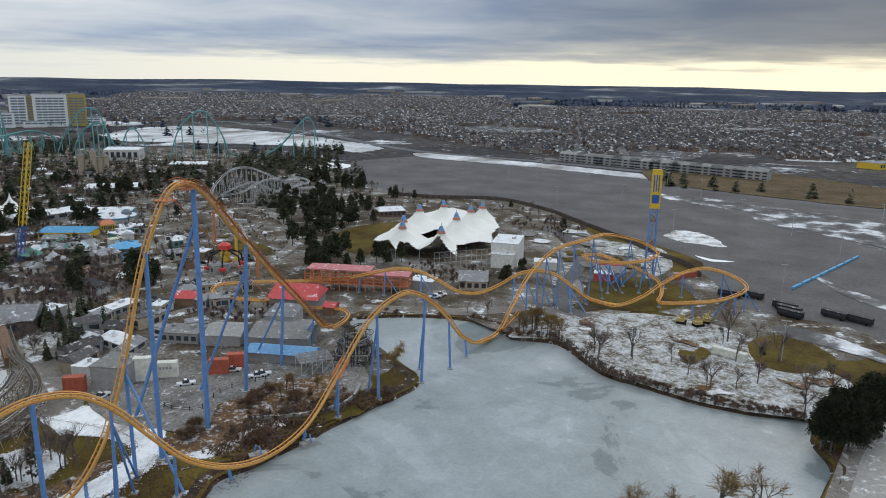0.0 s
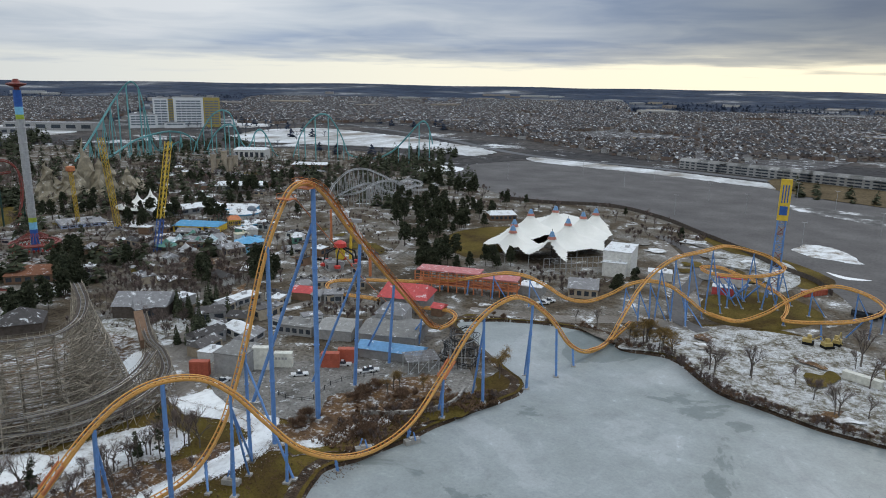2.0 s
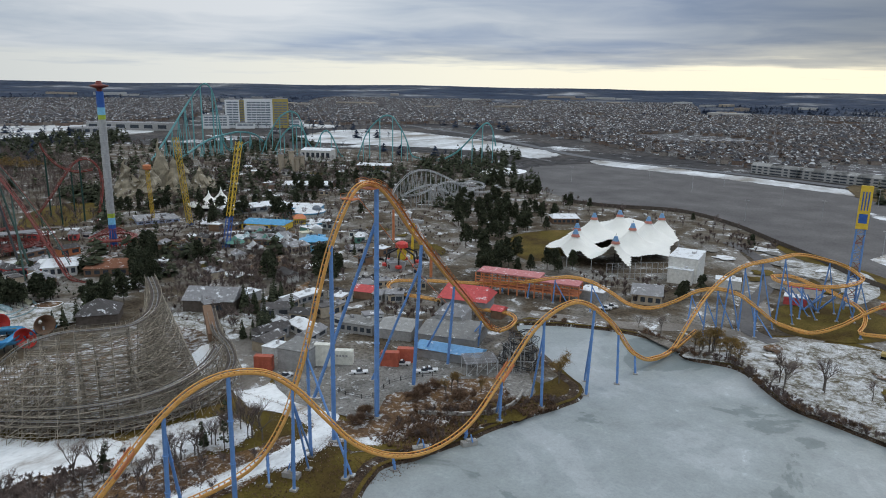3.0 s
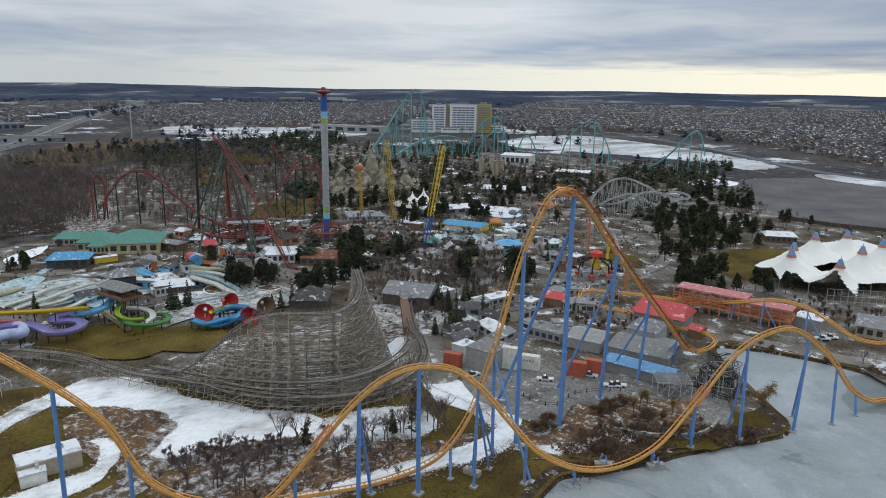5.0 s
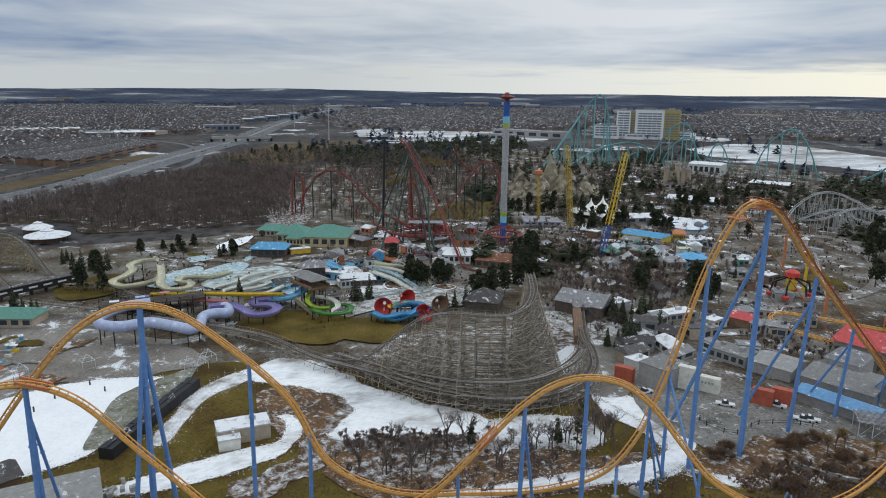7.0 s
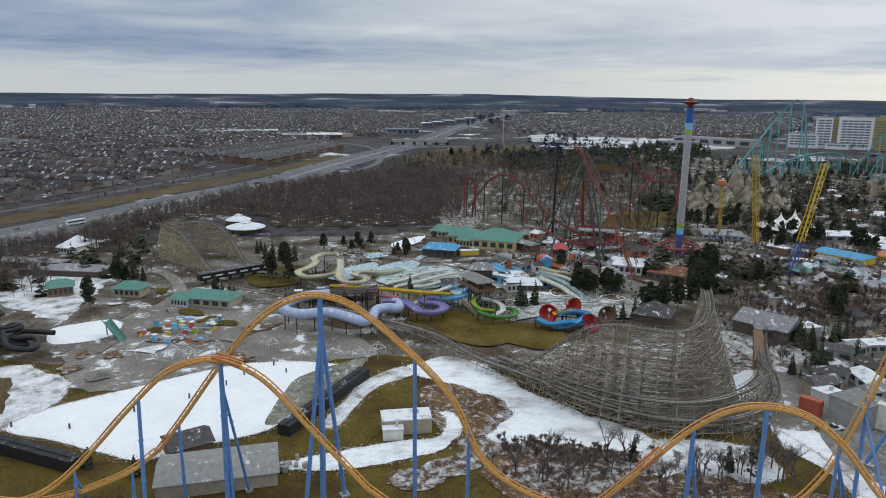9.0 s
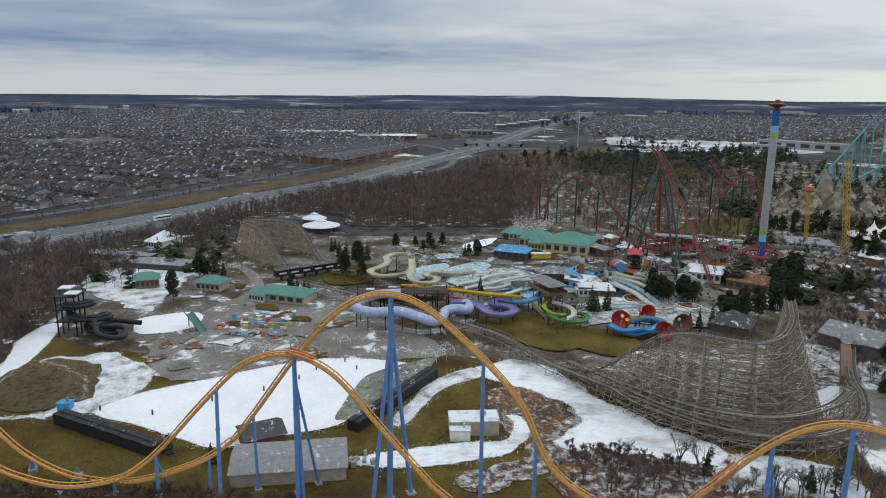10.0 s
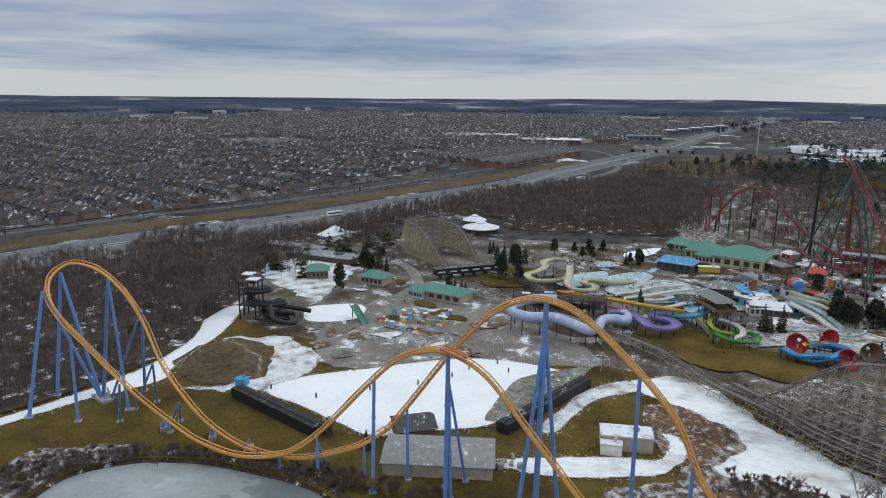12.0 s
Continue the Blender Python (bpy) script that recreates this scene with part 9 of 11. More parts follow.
# green-roofed lodges, yellow-blue stalls and huts of the plaza
LODGES = [
    ("beige lodge with a sea-green hipped roof", (-330.5, -103.2), (-326.9, -91.2), 9, 4, "beige_wall", "green_roof"),
    ("dark lodge with a sea-green gable roof by the woods", (-331.4, -132.1), (-334.9, -122.2), 10, 4.5, "brown_wall", "green_roof"),
    ("long beige lodge with stepped sea-green roofs", (-312.5, -69), (-304.4, -48.1), 12, 4, "beige_wall", "green_roof"),
    ("white annex with a sea-green roof", (-312.4, -74.2), (-309, -66.9), 8, 3.5, "pale_wall", "green_roof"),
    ("large cream hall with a broad sea-green hipped roof", (-411.7, 80.7), (-400.1, 103.9), 26, 6, "cream_wall", "green_roof"),
    ("cream hall wing with a sea-green gabled roof", (-426.4, 67.6), (-418.2, 84.1), 18, 5.5, "cream_wall", "green_roof"),
    # dark box walls paint the shade below this open roof
    ("dark open pavilion with a sea-green roof", (-450.3, 61.2), (-444.8, 72.2), 14, 4, "dark_wood", "green_roof"),
    ("cream hall end with a sea-green roof", (-417.7, 71.8), (-413.1, 81.0), 8, 4.5, "cream_wall", "green_roof"),
    ("small hall end with a sea-green roof", (-451.7, 59.9), (-443.5, 71.6), 16, 4, "beige_wall", "green_roof"),
    # open underneath; its shade is drawn as solid dark walls
    ("open pavilion with a bright blue roof", (-395.8, 48), (-388.3, 65.5), 14, 4.5, "dark_wood", "blue_roof"),
    ("small white-roofed shelter in the service yard", (-424.4, -160.8), (-420, -151.6), 20, 4, "pale_wall", "snow_roof"),
    ("slide tower deck with a grey canopy", (-326.6, 63.4), (-325, 74), 9, 9, "dark_wood", "grey_roof"),
    ("low snack bar with white canopy", (-317.7, 79.1), (-314.6, 95.5), 8, 3.5, "brown_wall", "snow_roof"),
    ("grey hut with pale roof under the dive coaster", (-344.8, 144.2), (-337.9, 157), 14, 5, "pale_wall", "snow_roof"),
    ("red-roofed hut among the coaster columns", (-388.1, 124.2), (-385.7, 131.5), 10, 4, "brown_wall", "red_roof"),
]
for label, a, b, depth, h, wl, rf in LODGES:
    front_block("lodge", label, "building", a, b, depth, h, wall=wl, roof=rf, kind="gable", pitch=2.8 if depth < 17 else 5.5, hip=3.5 if depth < 17 else 11, eave=1.0, floors=1, bays=5)
front_block("shelter", "long flat grey shelter with some snow in the service yard", "building", (-376.3, -162.8), (-365.4, -120.5), 14, 3, wall="dark_wood", roof="grey_roof")
front_block("shelter", "second flat grey shelter behind the first", "building", (-397.1, -188.8), (-384.9, -146.5), 10, 3, wall="dark_wood", roof="grey_roof")
for px, py, rr in ((-478.2, -61.6) + (13,), (-505.6, -70) + (9,)):
    t = thing("round_pavilion", "open round pavilion with a pale snowy cone roof", "pavilion", "round pavilions", at=(px, py, 0.1))
    part("roof", Shape().lathe(0, 0, [(rr, 3.6), (rr * 0.97, 4.0), (rr * 0.3, 6.4), (rr * 0.3, 6.9), (0.1, 8)], 20), "snow_roof", t)
    for k in range(10):
        a = math.tau * k / 10
        part("post", Shape().beam((rr * 0.9 * math.cos(a), rr * 0.9 * math.sin(a), 0), (rr * 0.9 * math.cos(a), rr * 0.9 * math.sin(a), 4), 0.25), "dark_wood", t)
    part("core", Shape().lathe(0, 0, [(rr * 0.6, 0), (rr * 0.6, 3.8)], 16), "brown_wall", t)
for px, py, a in ((-429.4, -159.1) + (30,), (-439.7, -158.4) + (30,), (-450.4, -157.7) + (30,)):
    container(px, py, a, "container_white", "white trailer parked in the service yard", 0.3, 11)
STALL_COLOURS = ("yellow_steel", "slide_blue", "red_roof", "lime", "sky_blue", "container_white", "orange_steel")
for i in range(22):
    px, py = (-273.4, -62)
    x, y = px + sub_random.uniform(-16, 16), py + sub_random.uniform(-16, 16)
    t = thing("ride_part", "small brightly painted ride stall on the plaza", "stall", "stalls on the plaza", at=(x, y, 0.2), turn=sub_random.uniform(0, 90))
    c = STALL_COLOURS[i % 7]
    part("box", Shape().box(0, 0, 0, sub_random.uniform(1.2, 3), sub_random.uniform(1, 2), sub_random.uniform(0.8, 2.2)), c, t)
    part("canopy", Shape().box(0, 0, 2.3, 2.4, 1.8, 0.25), ("snow_roof", "grey_roof", "slide_blue", "container_white")[i % 4], t)
for px, py in [(-249.7, -74.7), (-250.8, -60.3), (-247.8, -54), (-253.9, -25.4), (-238.5, 10.3), (-244.5, 13.4), (-240.3, 6.4), (-252.8, -45)]:
    t = thing("frame_tent", "bare pyramid frame of a market tent", "tent", "market tent frames", at=(px, py, 0.2), turn=20)
    s = Shape()
    for x in (-2, 2):
        for y in (-2, 2):
            s.beam((x, y, 0), (x, y, 2.4), 0.09).beam((x, y, 2.4), (0, 0, 4.4), 0.09)
        s.beam((x, -2, 2.4), (x, 2, 2.4), 0.09).beam((-2, x, 2.4), (2, x, 2.4), 0.09)
    part("tube_frame", s, "white_steel", t)

# ---- water park ----
for pts, mat, label in (([(-345.4, 17.8), (-363, 33.7), (-369.8, 52.7), (-358.4, 66.1), (-341.9, 66.1), (-330.8, 44.8), (-333.1, 25.6)], "pool_mix", "empty pale blue pool with snow"), ([(-366, 18.8), (-384.5, 38.8), (-375.7, 44.2), (-357, 30.3)], "pool_blue", "empty pale blue splash pool"), ([(-428.3, 32.2), (-451.6, 56.1), (-432.4, 50.3), (-415.7, 34.8)], "snow", "snow-covered wave pool end"), ([(-326.2, 52.4), (-347.6, 75.9), (-331.9, 75.4), (-312.3, 55.6)], "pool_blue", "empty pale blue splash pool"), ([(-347, 61.3), (-371.3, 89.9), (-337.8, 96.4), (-322.1, 73.4)], "thin_snow", "snowy pool deck"), ([(-292, 71.9), (-309.7, 107.1), (-294, 134.2), (-271.7, 127.1), (-277.4, 85), (-269.8, 62.3)], "dusted_grass", "snowy deck below the funnels"), ([(-355.6, -8.3), (-381.1, 19.5), (-362.4, 18.6), (-344.8, 0.6)], "pool_blue", "empty pale blue pool"),
                        ([(-279.2, 26.6), (-291.2, 47.2), (-273.4, 70), (-263.5, 76.7), (-244.7, 55), (-259.2, 38.1)], "brown_grass", "olive lawn of the water park"), ([(-365.9, -45.1), (-379.5, -21.5), (-344, -19.5), (-338, -39)], "brown_grass", "brown lawn between the slides"), ([(-266.2, 60.4), (-267, 84.1), (-250.2, 88), (-239, 75), (-251.8, 61.2)], "brown_grass", "brown lawn beside the wooden coaster")):
    sheet("pool" if "pool" in label else "lawn", pts, 0.24, mat, label, "pool" if "pool" in label else "grass", ragged=0.5, step=2)


def slide(label, pts, r, mat, arc=(180, 360), posts=True, post_mat="black_steel", step=1.0):
    t = thing("water_slide", label, "water slide", "water slides")
    line = spline(pts, step)
    part("chute", Shape().tube(line, r, 10, arc), mat, t, smooth=True)
    if arc:
        part("chute", Shape().tube([p - Vector((0, 0, 0.06)) for p in line], r * 1.04, 10, arc), mat, t, smooth=True)
    if posts:
        for p in line[::7]:
            if p.z > 2:
                part("post", Shape().beam((p.x, p.y, 0), (p.x, p.y, p.z - r), 0.22, None, 6), post_mat, t)
    return t


slide("wide pale lavender tube slide on black posts", [(-290, -4.3, 10), (-289.7, -14, 9.5), (-281.9, -21.2, 9), (-273.7, -21.8, 8.6), (-269.2, -15.3, 8.2), (-271.5, -5.2, 7.8), (-265.7, 2.8, 7.4), (-260.8, 9, 7), (-266.3, 12.3, 6.6), (-277.2, 14.6, 6.2), (-280.9, 19.5, 5.8), (-280.7, 23.7, 5.4), (-290, 24.4, 5), (-294.4, 20.8, 4.6)], 2.0, "lavender_slide", None)
slide("purple open slide winding above black posts", [(-289, 17.5, 7), (-288.9, 26, 6.6), (-283.1, 29.6, 6.2), (-276, 33.1, 5.8), (-275.9, 38.9, 5.4), (-282.6, 43.9, 5), (-290.2, 41.5, 4.6), (-293.4, 36.3, 4.3), (-299.5, 37, 4), (-302, 46.2, 3.6), (-304.2, 54.1, 3)], 2.0, "purple_slide")
slide("long straight yellow slide", [(-303.5, -4.6, 10), (-301.3, 15.6, 9), (-299, 33.1, 7.5), (-298.5, 49.3, 6)], 1.3, "yellow_steel")
slide("pink slide beside the yellow one", [(-304.3, -3.3, 9), (-297.4, 10.5, 8), (-292.6, 25.1, 7)], 1.1, "pink_roof")
slide("cream-coloured slide looping back on itself", [(-363.5, -0.8, 11), (-366.2, -8.6, 10), (-360.6, -13, 9.4), (-353.1, -11.8, 8.8), (-346.5, -15.3, 8), (-341.3, -20.2, 7.2), (-335.6, -16.8, 6.4), (-339, -8, 5.6), (-348.3, -0.9, 5), (-358.8, 1.1, 6)], 1.8, "cream_slide")
slide("cream-coloured slide winding to the pool", [(-354.5, 0.4, 11), (-335.1, 0.5, 9), (-327.4, -0.3, 7.6), (-322.6, 3.2, 6.4), (-324.8, 10, 5.6), (-334.4, 13.1, 5), (-342.3, 7.6, 4.6), (-350.3, 10.7, 4), (-352.3, 22.5, 3), (-361.3, 33.5, 2)], 1.7, "cream_slide")
slide("bright lime slide curling down", [(-299.7, 66.8, 10), (-294.1, 62, 9), (-285.5, 57.5, 8), (-279.1, 55.9, 7), (-274.7, 58.4, 6), (-275, 64.3, 5)], 1.0, "lime")
slide("green slide coiled at the foot of the tower", [(-281.4, 55.9, 7), (-273.2, 57, 5.5), (-269.2, 62, 4.5), (-270.7, 69.2, 3.6), (-277.6, 74.1, 3), (-284.8, 72.6, 2.6), (-285, 64.2, 2.2), (-280, 59.7, 1.8)], 1.1, "green_slide")
slide("light blue slide from the tower to the pool", [(-306.6, 59.4, 9), (-298, 56.4, 7), (-296.7, 50.3, 5), (-301.3, 43.6, 3)], 1.2, "sky_blue")
for k, z in ((0, 0), (1, 1.2), (2, 0.4)):
    slide("bright blue raft slide between red funnels", [(-264.1, 78.7, 5), (-259.1, 82.9, 4), (-259.2, 90.5, 4.5), (-259.9, 96.3, 3.4), (-265.3, 104.9, 3), (-268.6, 114.1, 2.4)] if k == 0 else [(-263.1, 80.8, 3.5), (-258.1, 87, 3), (-259.4, 93.9, 4), (-263.2, 100.6, 6), (-265.6, 94.6, 7), (-262.6, 88.1, 7)] if k == 1 else [(-267.1, 90.7, 6), (-266.8, 98.6, 5), (-259.7, 101.7, 4)], 1.5, "slide_blue")
slide("yellow link slide between funnels", [(-262.6, 85.9, 7), (-265.5, 91.2, 7), (-266, 99.8, 6)], 1.0, "yellow_steel")
for (x, y, z), tilt, mat in (((-266.9, 85, 6), 25, "funnel_red"), ((-258.3, 100.6, 4), -20, "funnel_red"), ((-265, 108.9, 5), 60, "brown_wall"), ((-268.3, 94.8, 8), 100, "funnel_red")):
    f = thing("slide_funnel", "large red funnel of a raft slide lying on its side", "water slide", "slide funnels", at=(x, y, z), turn=-15 + 0.5 * (tilt - 40))
    s = Shape()
    prof = [(0.9, -3.2), (1.4, -1.6), (2.6, 0.4), (3.6, 1.6), (3.9, 2.0), (3.5, 1.7), (2.4, 0.2), (1.2, -1.6), (0.7, -3.0)]
    s.lathe(0, 0, prof, 18)
    s.v = [(c, a, b) for a, b, c in s.v]
    part("bowl", s, mat, f, smooth=True)
    part("stand", Shape().beam((0, 0, -z), (0, 0, -1), 0.4), "white_steel", f)
slide("white and teal slide by the hall", [(-349.2, 78.8, 5), (-344.1, 83.5, 4), (-337.1, 86.2, 3)], 1.4, "sky_blue")
slide("pale lazy river channel", [(-355.9, 115.9, 1.2), (-339.5, 119.4, 1.2), (-319.8, 120.9, 1.2), (-304.6, 121.2, 1.2), (-296, 112.5, 1.2), (-298.8, 98.5, 1.2), (-295, 82.5, 1.2)], 2.4, "pool_blue", posts=False)
slide("teal slide running into the plaza", [(-276.5, -90.3, 7), (-271, -85.4, 4), (-267.9, -82.3, 1.5)], 1.6, "green_roof")
drum = thing("ride_drum", "red and blue drum on the slide terrace", "ride", at=(*(-360.2, 110.7), 4))
s = Shape().lathe(0, 0, [(0.2, -4), (3.2, -4), (3.2, 4), (0.2, 4)], 16)
s.v = [(c, a, b) for a, b, c in s.v]
part("barrel", s, "funnel_red", drum, smooth=True)
part("band", Shape().beam((2, 0, 0), (4.2, 0, 0), 3.25, None, 16), "slide_blue", drum)

# ---- tall rides ----
seeker = thing("swing_tower", "very tall grey swing tower with blue bands and red crown", "tower ride", at=(*(-385.9, 201.7), 0))
for z0, z1, mat in ((0, 12, "deep_blue"), (12, 16, "sky_blue"), (16, 18.5, "lime"), (18.5, 71, "steel_grey"), (71, 73.5, "lime"), (73.5, 77.5, "sky_blue"), (77.5, 86, "deep_blue")):
    s = Shape().lathe(0, 0, [(2.0, z0), (2.0, z1)], 12)
    n = int((z1 - z0) / 4)
    for k in range(1, n):
        s.lathe(0, 0, [(2.02, z0 + 4 * k), (2.2, z0 + 4 * k + 0.1), (2.2, z0 + 4 * k + 0.4), (2.02, z0 + 4 * k + 0.5)], 12)
    part("column", s, mat, seeker)
part("crown", Shape().lathe(0, 0, [(0.3, 86), (1.4, 86.2), (1.4, 87.5), (4.5, 88.5), (5.0, 89.3), (2.0, 90), (1.2, 91.6), (0.1, 91.7)], 16), "red_steel", seeker)
part("base_ring", Shape().lathe(0, 0, [(13, 4.2), (13, 4.9), (9, 5.2), (9, 4.2), (13, 4.2)], 28), "red_steel", seeker)
for k in range(32):
    a = math.tau * k / 32
    part("hanger", Shape().beam((3 * math.cos(a), 3 * math.sin(a), 10), (12.5 * math.cos(a), 12.5 * math.sin(a), 4.6), 0.16).beam((12.5 * math.cos(a), 12.5 * math.sin(a), 0), (12.5 * math.cos(a), 12.5 * math.sin(a), 5), 0.14), "red_steel", seeker)
    part("seat", Shape().box(11 * math.cos(a), 11 * math.sin(a), 1.4, 0.9, 0.9, 1.1, math.degrees(a)), "funnel_red", seeker)


def lattice_mast(name, label, foot, top, split, low, high, half=1.3):
    """A braced four-legged mast from foot to top, in two colours."""
    t = thing(name, label, "tower ride", "thrill masts")
    a, b = Vector(foot), Vector(top)
    for k, (f0, f1, mat) in enumerate(((0, split, low), (split, 1, high))):
        if f1 <= f0:
            continue
        p, q = a.lerp(b, f0), a.lerp(b, f1)
        u, v = Vector((half, 0, 0)), Vector((0, half, 0))
        for i, j in ((-1, -1), (1, -1), (1, 1), (-1, 1)):
            part("leg", Shape().beam(p + u * i + v * j, q + u * i + v * j, 0.2), mat, t)
        s, n = Shape(), max(2, int((q - p).length / 3))
        for m in range(n):
            c, d = p.lerp(q, m / n), p.lerp(q, (m + 1) / n)
            for (i, j), (k2, l2) in (((-1, -1), (1, -1)), ((1, -1), (1, 1)), ((1, 1), (-1, 1)), ((-1, 1), (-1, -1))):
                s.beam(c + u * i + v * j, d + u * k2 + v * l2, 0.1)
        tagged(part("bracing", s, mat, t), kind="stuff")
    return t


lattice_mast("catapult_mast", "leaning yellow lattice mast with blue foot", (-331.2, 237.8, 0), (-335, 253.3, 59.2), 0.3, "deep_blue", "yellow_steel")
lattice_mast("catapult_mast", "leaning yellow lattice mast", (-403.1, 263, 0), (-383.8, 244.4, 59.1), 0.02, "deep_blue", "yellow_steel")
lattice_mast("drop_mast", "slim yellow mast with an orange-red top", (-430.9, 253.7, 0), (-414.3, 242.4, 37.6), 0.0, "yellow_steel", "yellow_steel", 0.8)
hx, hy, hz = (-414.3, 242.4, 37.6)
solid("mast_head", Shape().lathe(hx, hy, [(0.4, hz - 1), (2.6, hz), (2.6, hz + 2.4), (0.4, hz + 3)], 10), "orange_steel", "orange-red head of a slim ride mast", "tower ride")

# pendulum ride behind the lift: red arms and yellow gondola
pend = thing("spinning_ride", "spinning ride with red cap, black arms and a yellow gondola", "ride", at=(*(-227.9, 270.5), 0))
part("cap", Shape().lathe(0, 0, [(3.4, 11), (3.2, 13), (1.6, 14), (0.2, 14.4)], 12), "funnel_red", pend)
part("hub", Shape().lathe(0, 0, [(0.4, 3), (2.2, 5), (2.6, 9), (1.6, 11)], 12), "yellow_steel", pend)
for k in range(6):
    a = math.tau * k / 6
    part("arm", Shape().beam((2 * math.cos(a), 2 * math.sin(a), 10.5), (8 * math.cos(a), 8 * math.sin(a), 8), 0.5).beam((8 * math.cos(a), 8 * math.sin(a), 8), (9 * math.cos(a), 9 * math.sin(a), 3), 0.4), "black_steel", pend)
    part("pod", Shape().lathe(9 * math.cos(a), 9 * math.sin(a), [(0.3, 1.5), (1.7, 2), (1.7, 3.2), (0.3, 3.6)], 8), "funnel_red", pend)
part("stripe", Shape().lathe(0, 0, [(2.0, 1.0), (2.7, 3.2)], 12), "white_steel", pend)
sw = thing("pendulum_ride", "leaning ride frame with yellow and white legs and a lamp-like top", "ride", at=(*(-233, 287.8), 0), turn=20)
part("leg", Shape().beam((-2, 0, 0), (-1, 0, 21), 0.9, 0.7), "yellow_steel", sw)
part("leg", Shape().beam((9, 0, 0), (0.5, 0, 21), 0.8, 0.6), "white_steel", sw)
part("beam", Shape().box(0, 0, 20.5, 9, 2.2, 1.6), "steel_grey", sw)
part("top", Shape().lathe(-4, 0, [(0.4, 22), (1.6, 23), (1.6, 25.4), (2.2, 25.6), (0.2, 27)], 10), "white_steel", sw)


# ---- steel coasters in the middle distance ----
def steel_coaster(name, label, runs, mat, post_mat, r=0.55, every=9, post_r=0.35, lean=0.12, posts=True):
    t = thing(name, label, "roller coaster")
    for pts in runs:
        line = spline(pts, 2.5)
        sides, ups = track_frame(line)
        for k in (-1, 1):
            part("rail", Shape().tube([p + s * (k * 0.9) for p, s in zip(line, sides)], r * 0.5, 5), mat, t, smooth=True)
        part("spine", Shape().tube([p - Vector((0, 0, 1.0)) for p in line], r, 6), mat, t, smooth=True)
        ties = Shape()
        for p, s in zip(line, sides):
            ties.beam(p - s * 0.9, p + s * 0.9, 0.16, None, 4, False).beam(p - Vector((0, 0, 1.0)), p + s * 0.9, 0.14, None, 4, False)
        tagged(part("crossties", ties, mat, t), kind="stuff")
        if posts:
            for i in range(2, len(line) - 1, every):
                p = line[i]
                if p.z > 2:
                    part("column", Shape().beam((p.x, p.y, 0), p - Vector((0, 0, 1)), post_r * (1 + p.z / 60), None, 6), post_mat, t)
                    if p.z > 14 and lean:
                        part("brace", Shape().beam((p.x + sides[i].x * p.z * lean * 2, p.y + sides[i].y * p.z * lean * 2, 0), p - Vector((0, 0, 2)), post_r, None, 6), post_mat, t)
                        part("brace", Shape().beam((p.x - sides[i].x * p.z * lean * 2, p.y - sides[i].y * p.z * lean * 2, 0), p - Vector((0, 0, 2)), post_r, None, 6), post_mat, t)
    return t


steel_coaster("teal_coaster", "very tall teal steel roller coaster on teal supports", [
    [(-749.1, 442.4, -1.9), (-758.4, 465.7, 17.5), (-766.9, 489.8, 40.4), (-774.2, 515.3, 66.3), (-768.7, 523.5, 80), (-763.5, 531.1, 87.2), (-759.6, 536.6, 81.7), (-757.2, 539.9, 67.4), (-755.6, 542.2, 49.5), (-753.8, 544.7, 27.8), (-751.7, 547.6, 11), (-763.7, 565, 3.3), (-773.1, 585.9, 6.3), (-766.3, 594.8, 12.7)],
    [(-716.9, 456.6, 2.2), (-733.6, 486.1, 9.8), (-746.6, 520.3, 20.3), (-750.3, 549.5, 25.7), (-755.3, 576.2, 26.9), (-759.5, 603.4, 20.6), (-752, 612.7, 8.7)],
    [(-725.9, 581.3, -4.1), (-721.1, 587.3, 16.7), (-715.3, 594.4, 34.3), (-708.8, 602.1, 48.2), (-701.2, 611, 54.2), (-695.4, 617.5, 50.8), (-692.2, 621.1, 40.9), (-689.7, 623.9, 26.7), (-686.3, 627.6, 13.9), (-682.1, 632.2, 5.4)],
    [(-698.9, 582.8, 7.2), (-694.4, 588.1, 21.7), (-688, 595.6, 33.3), (-679.9, 604.8, 37.8), (-674.9, 610.4, 29.6), (-671.5, 614.2, 14.2)],
    [(-653.6, 604.1, 7.9), (-649.4, 608.6, 17.8), (-645.4, 612.8, 30.3), (-641.8, 616.6, 33.2), (-637.9, 620.7, 27.9), (-634, 624.6, 15.8), (-630.1, 628.6, 3.6), (-625.1, 633.6, -1.6), (-615.5, 642.8, -1.7)],
    [(-587.8, 614, 2), (-584.1, 617.5, 16.6), (-579.6, 621.8, 32.4), (-574.7, 626.3, 41.6), (-569.2, 631.2, 48.8), (-562.8, 637, 54.1), (-556.3, 642.7, 52.5), (-551.1, 647.1, 43.9), (-545.7, 651.7, 31.6), (-541.5, 655.2, 17.9), (-538.4, 657.7, 7.3), (-530.2, 664.4, 3.4), (-518.5, 673.5, 2.3), (-501.1, 674.2, 5.5)],
    [(-483.2, 650.1, 8.7), (-474.8, 656.2, 14.1), (-468, 661.1, 21.1), (-460.9, 666.1, 30.4), (-454, 670.8, 40.1), (-448.6, 674.4, 47.2), (-444.5, 677.1, 49.7), (-440.7, 679.6, 46), (-438.1, 681.3, 37), (-435.5, 683, 24)],
], "teal_steel", "teal_steel", 0.75, 7, 0.36, 0.07)
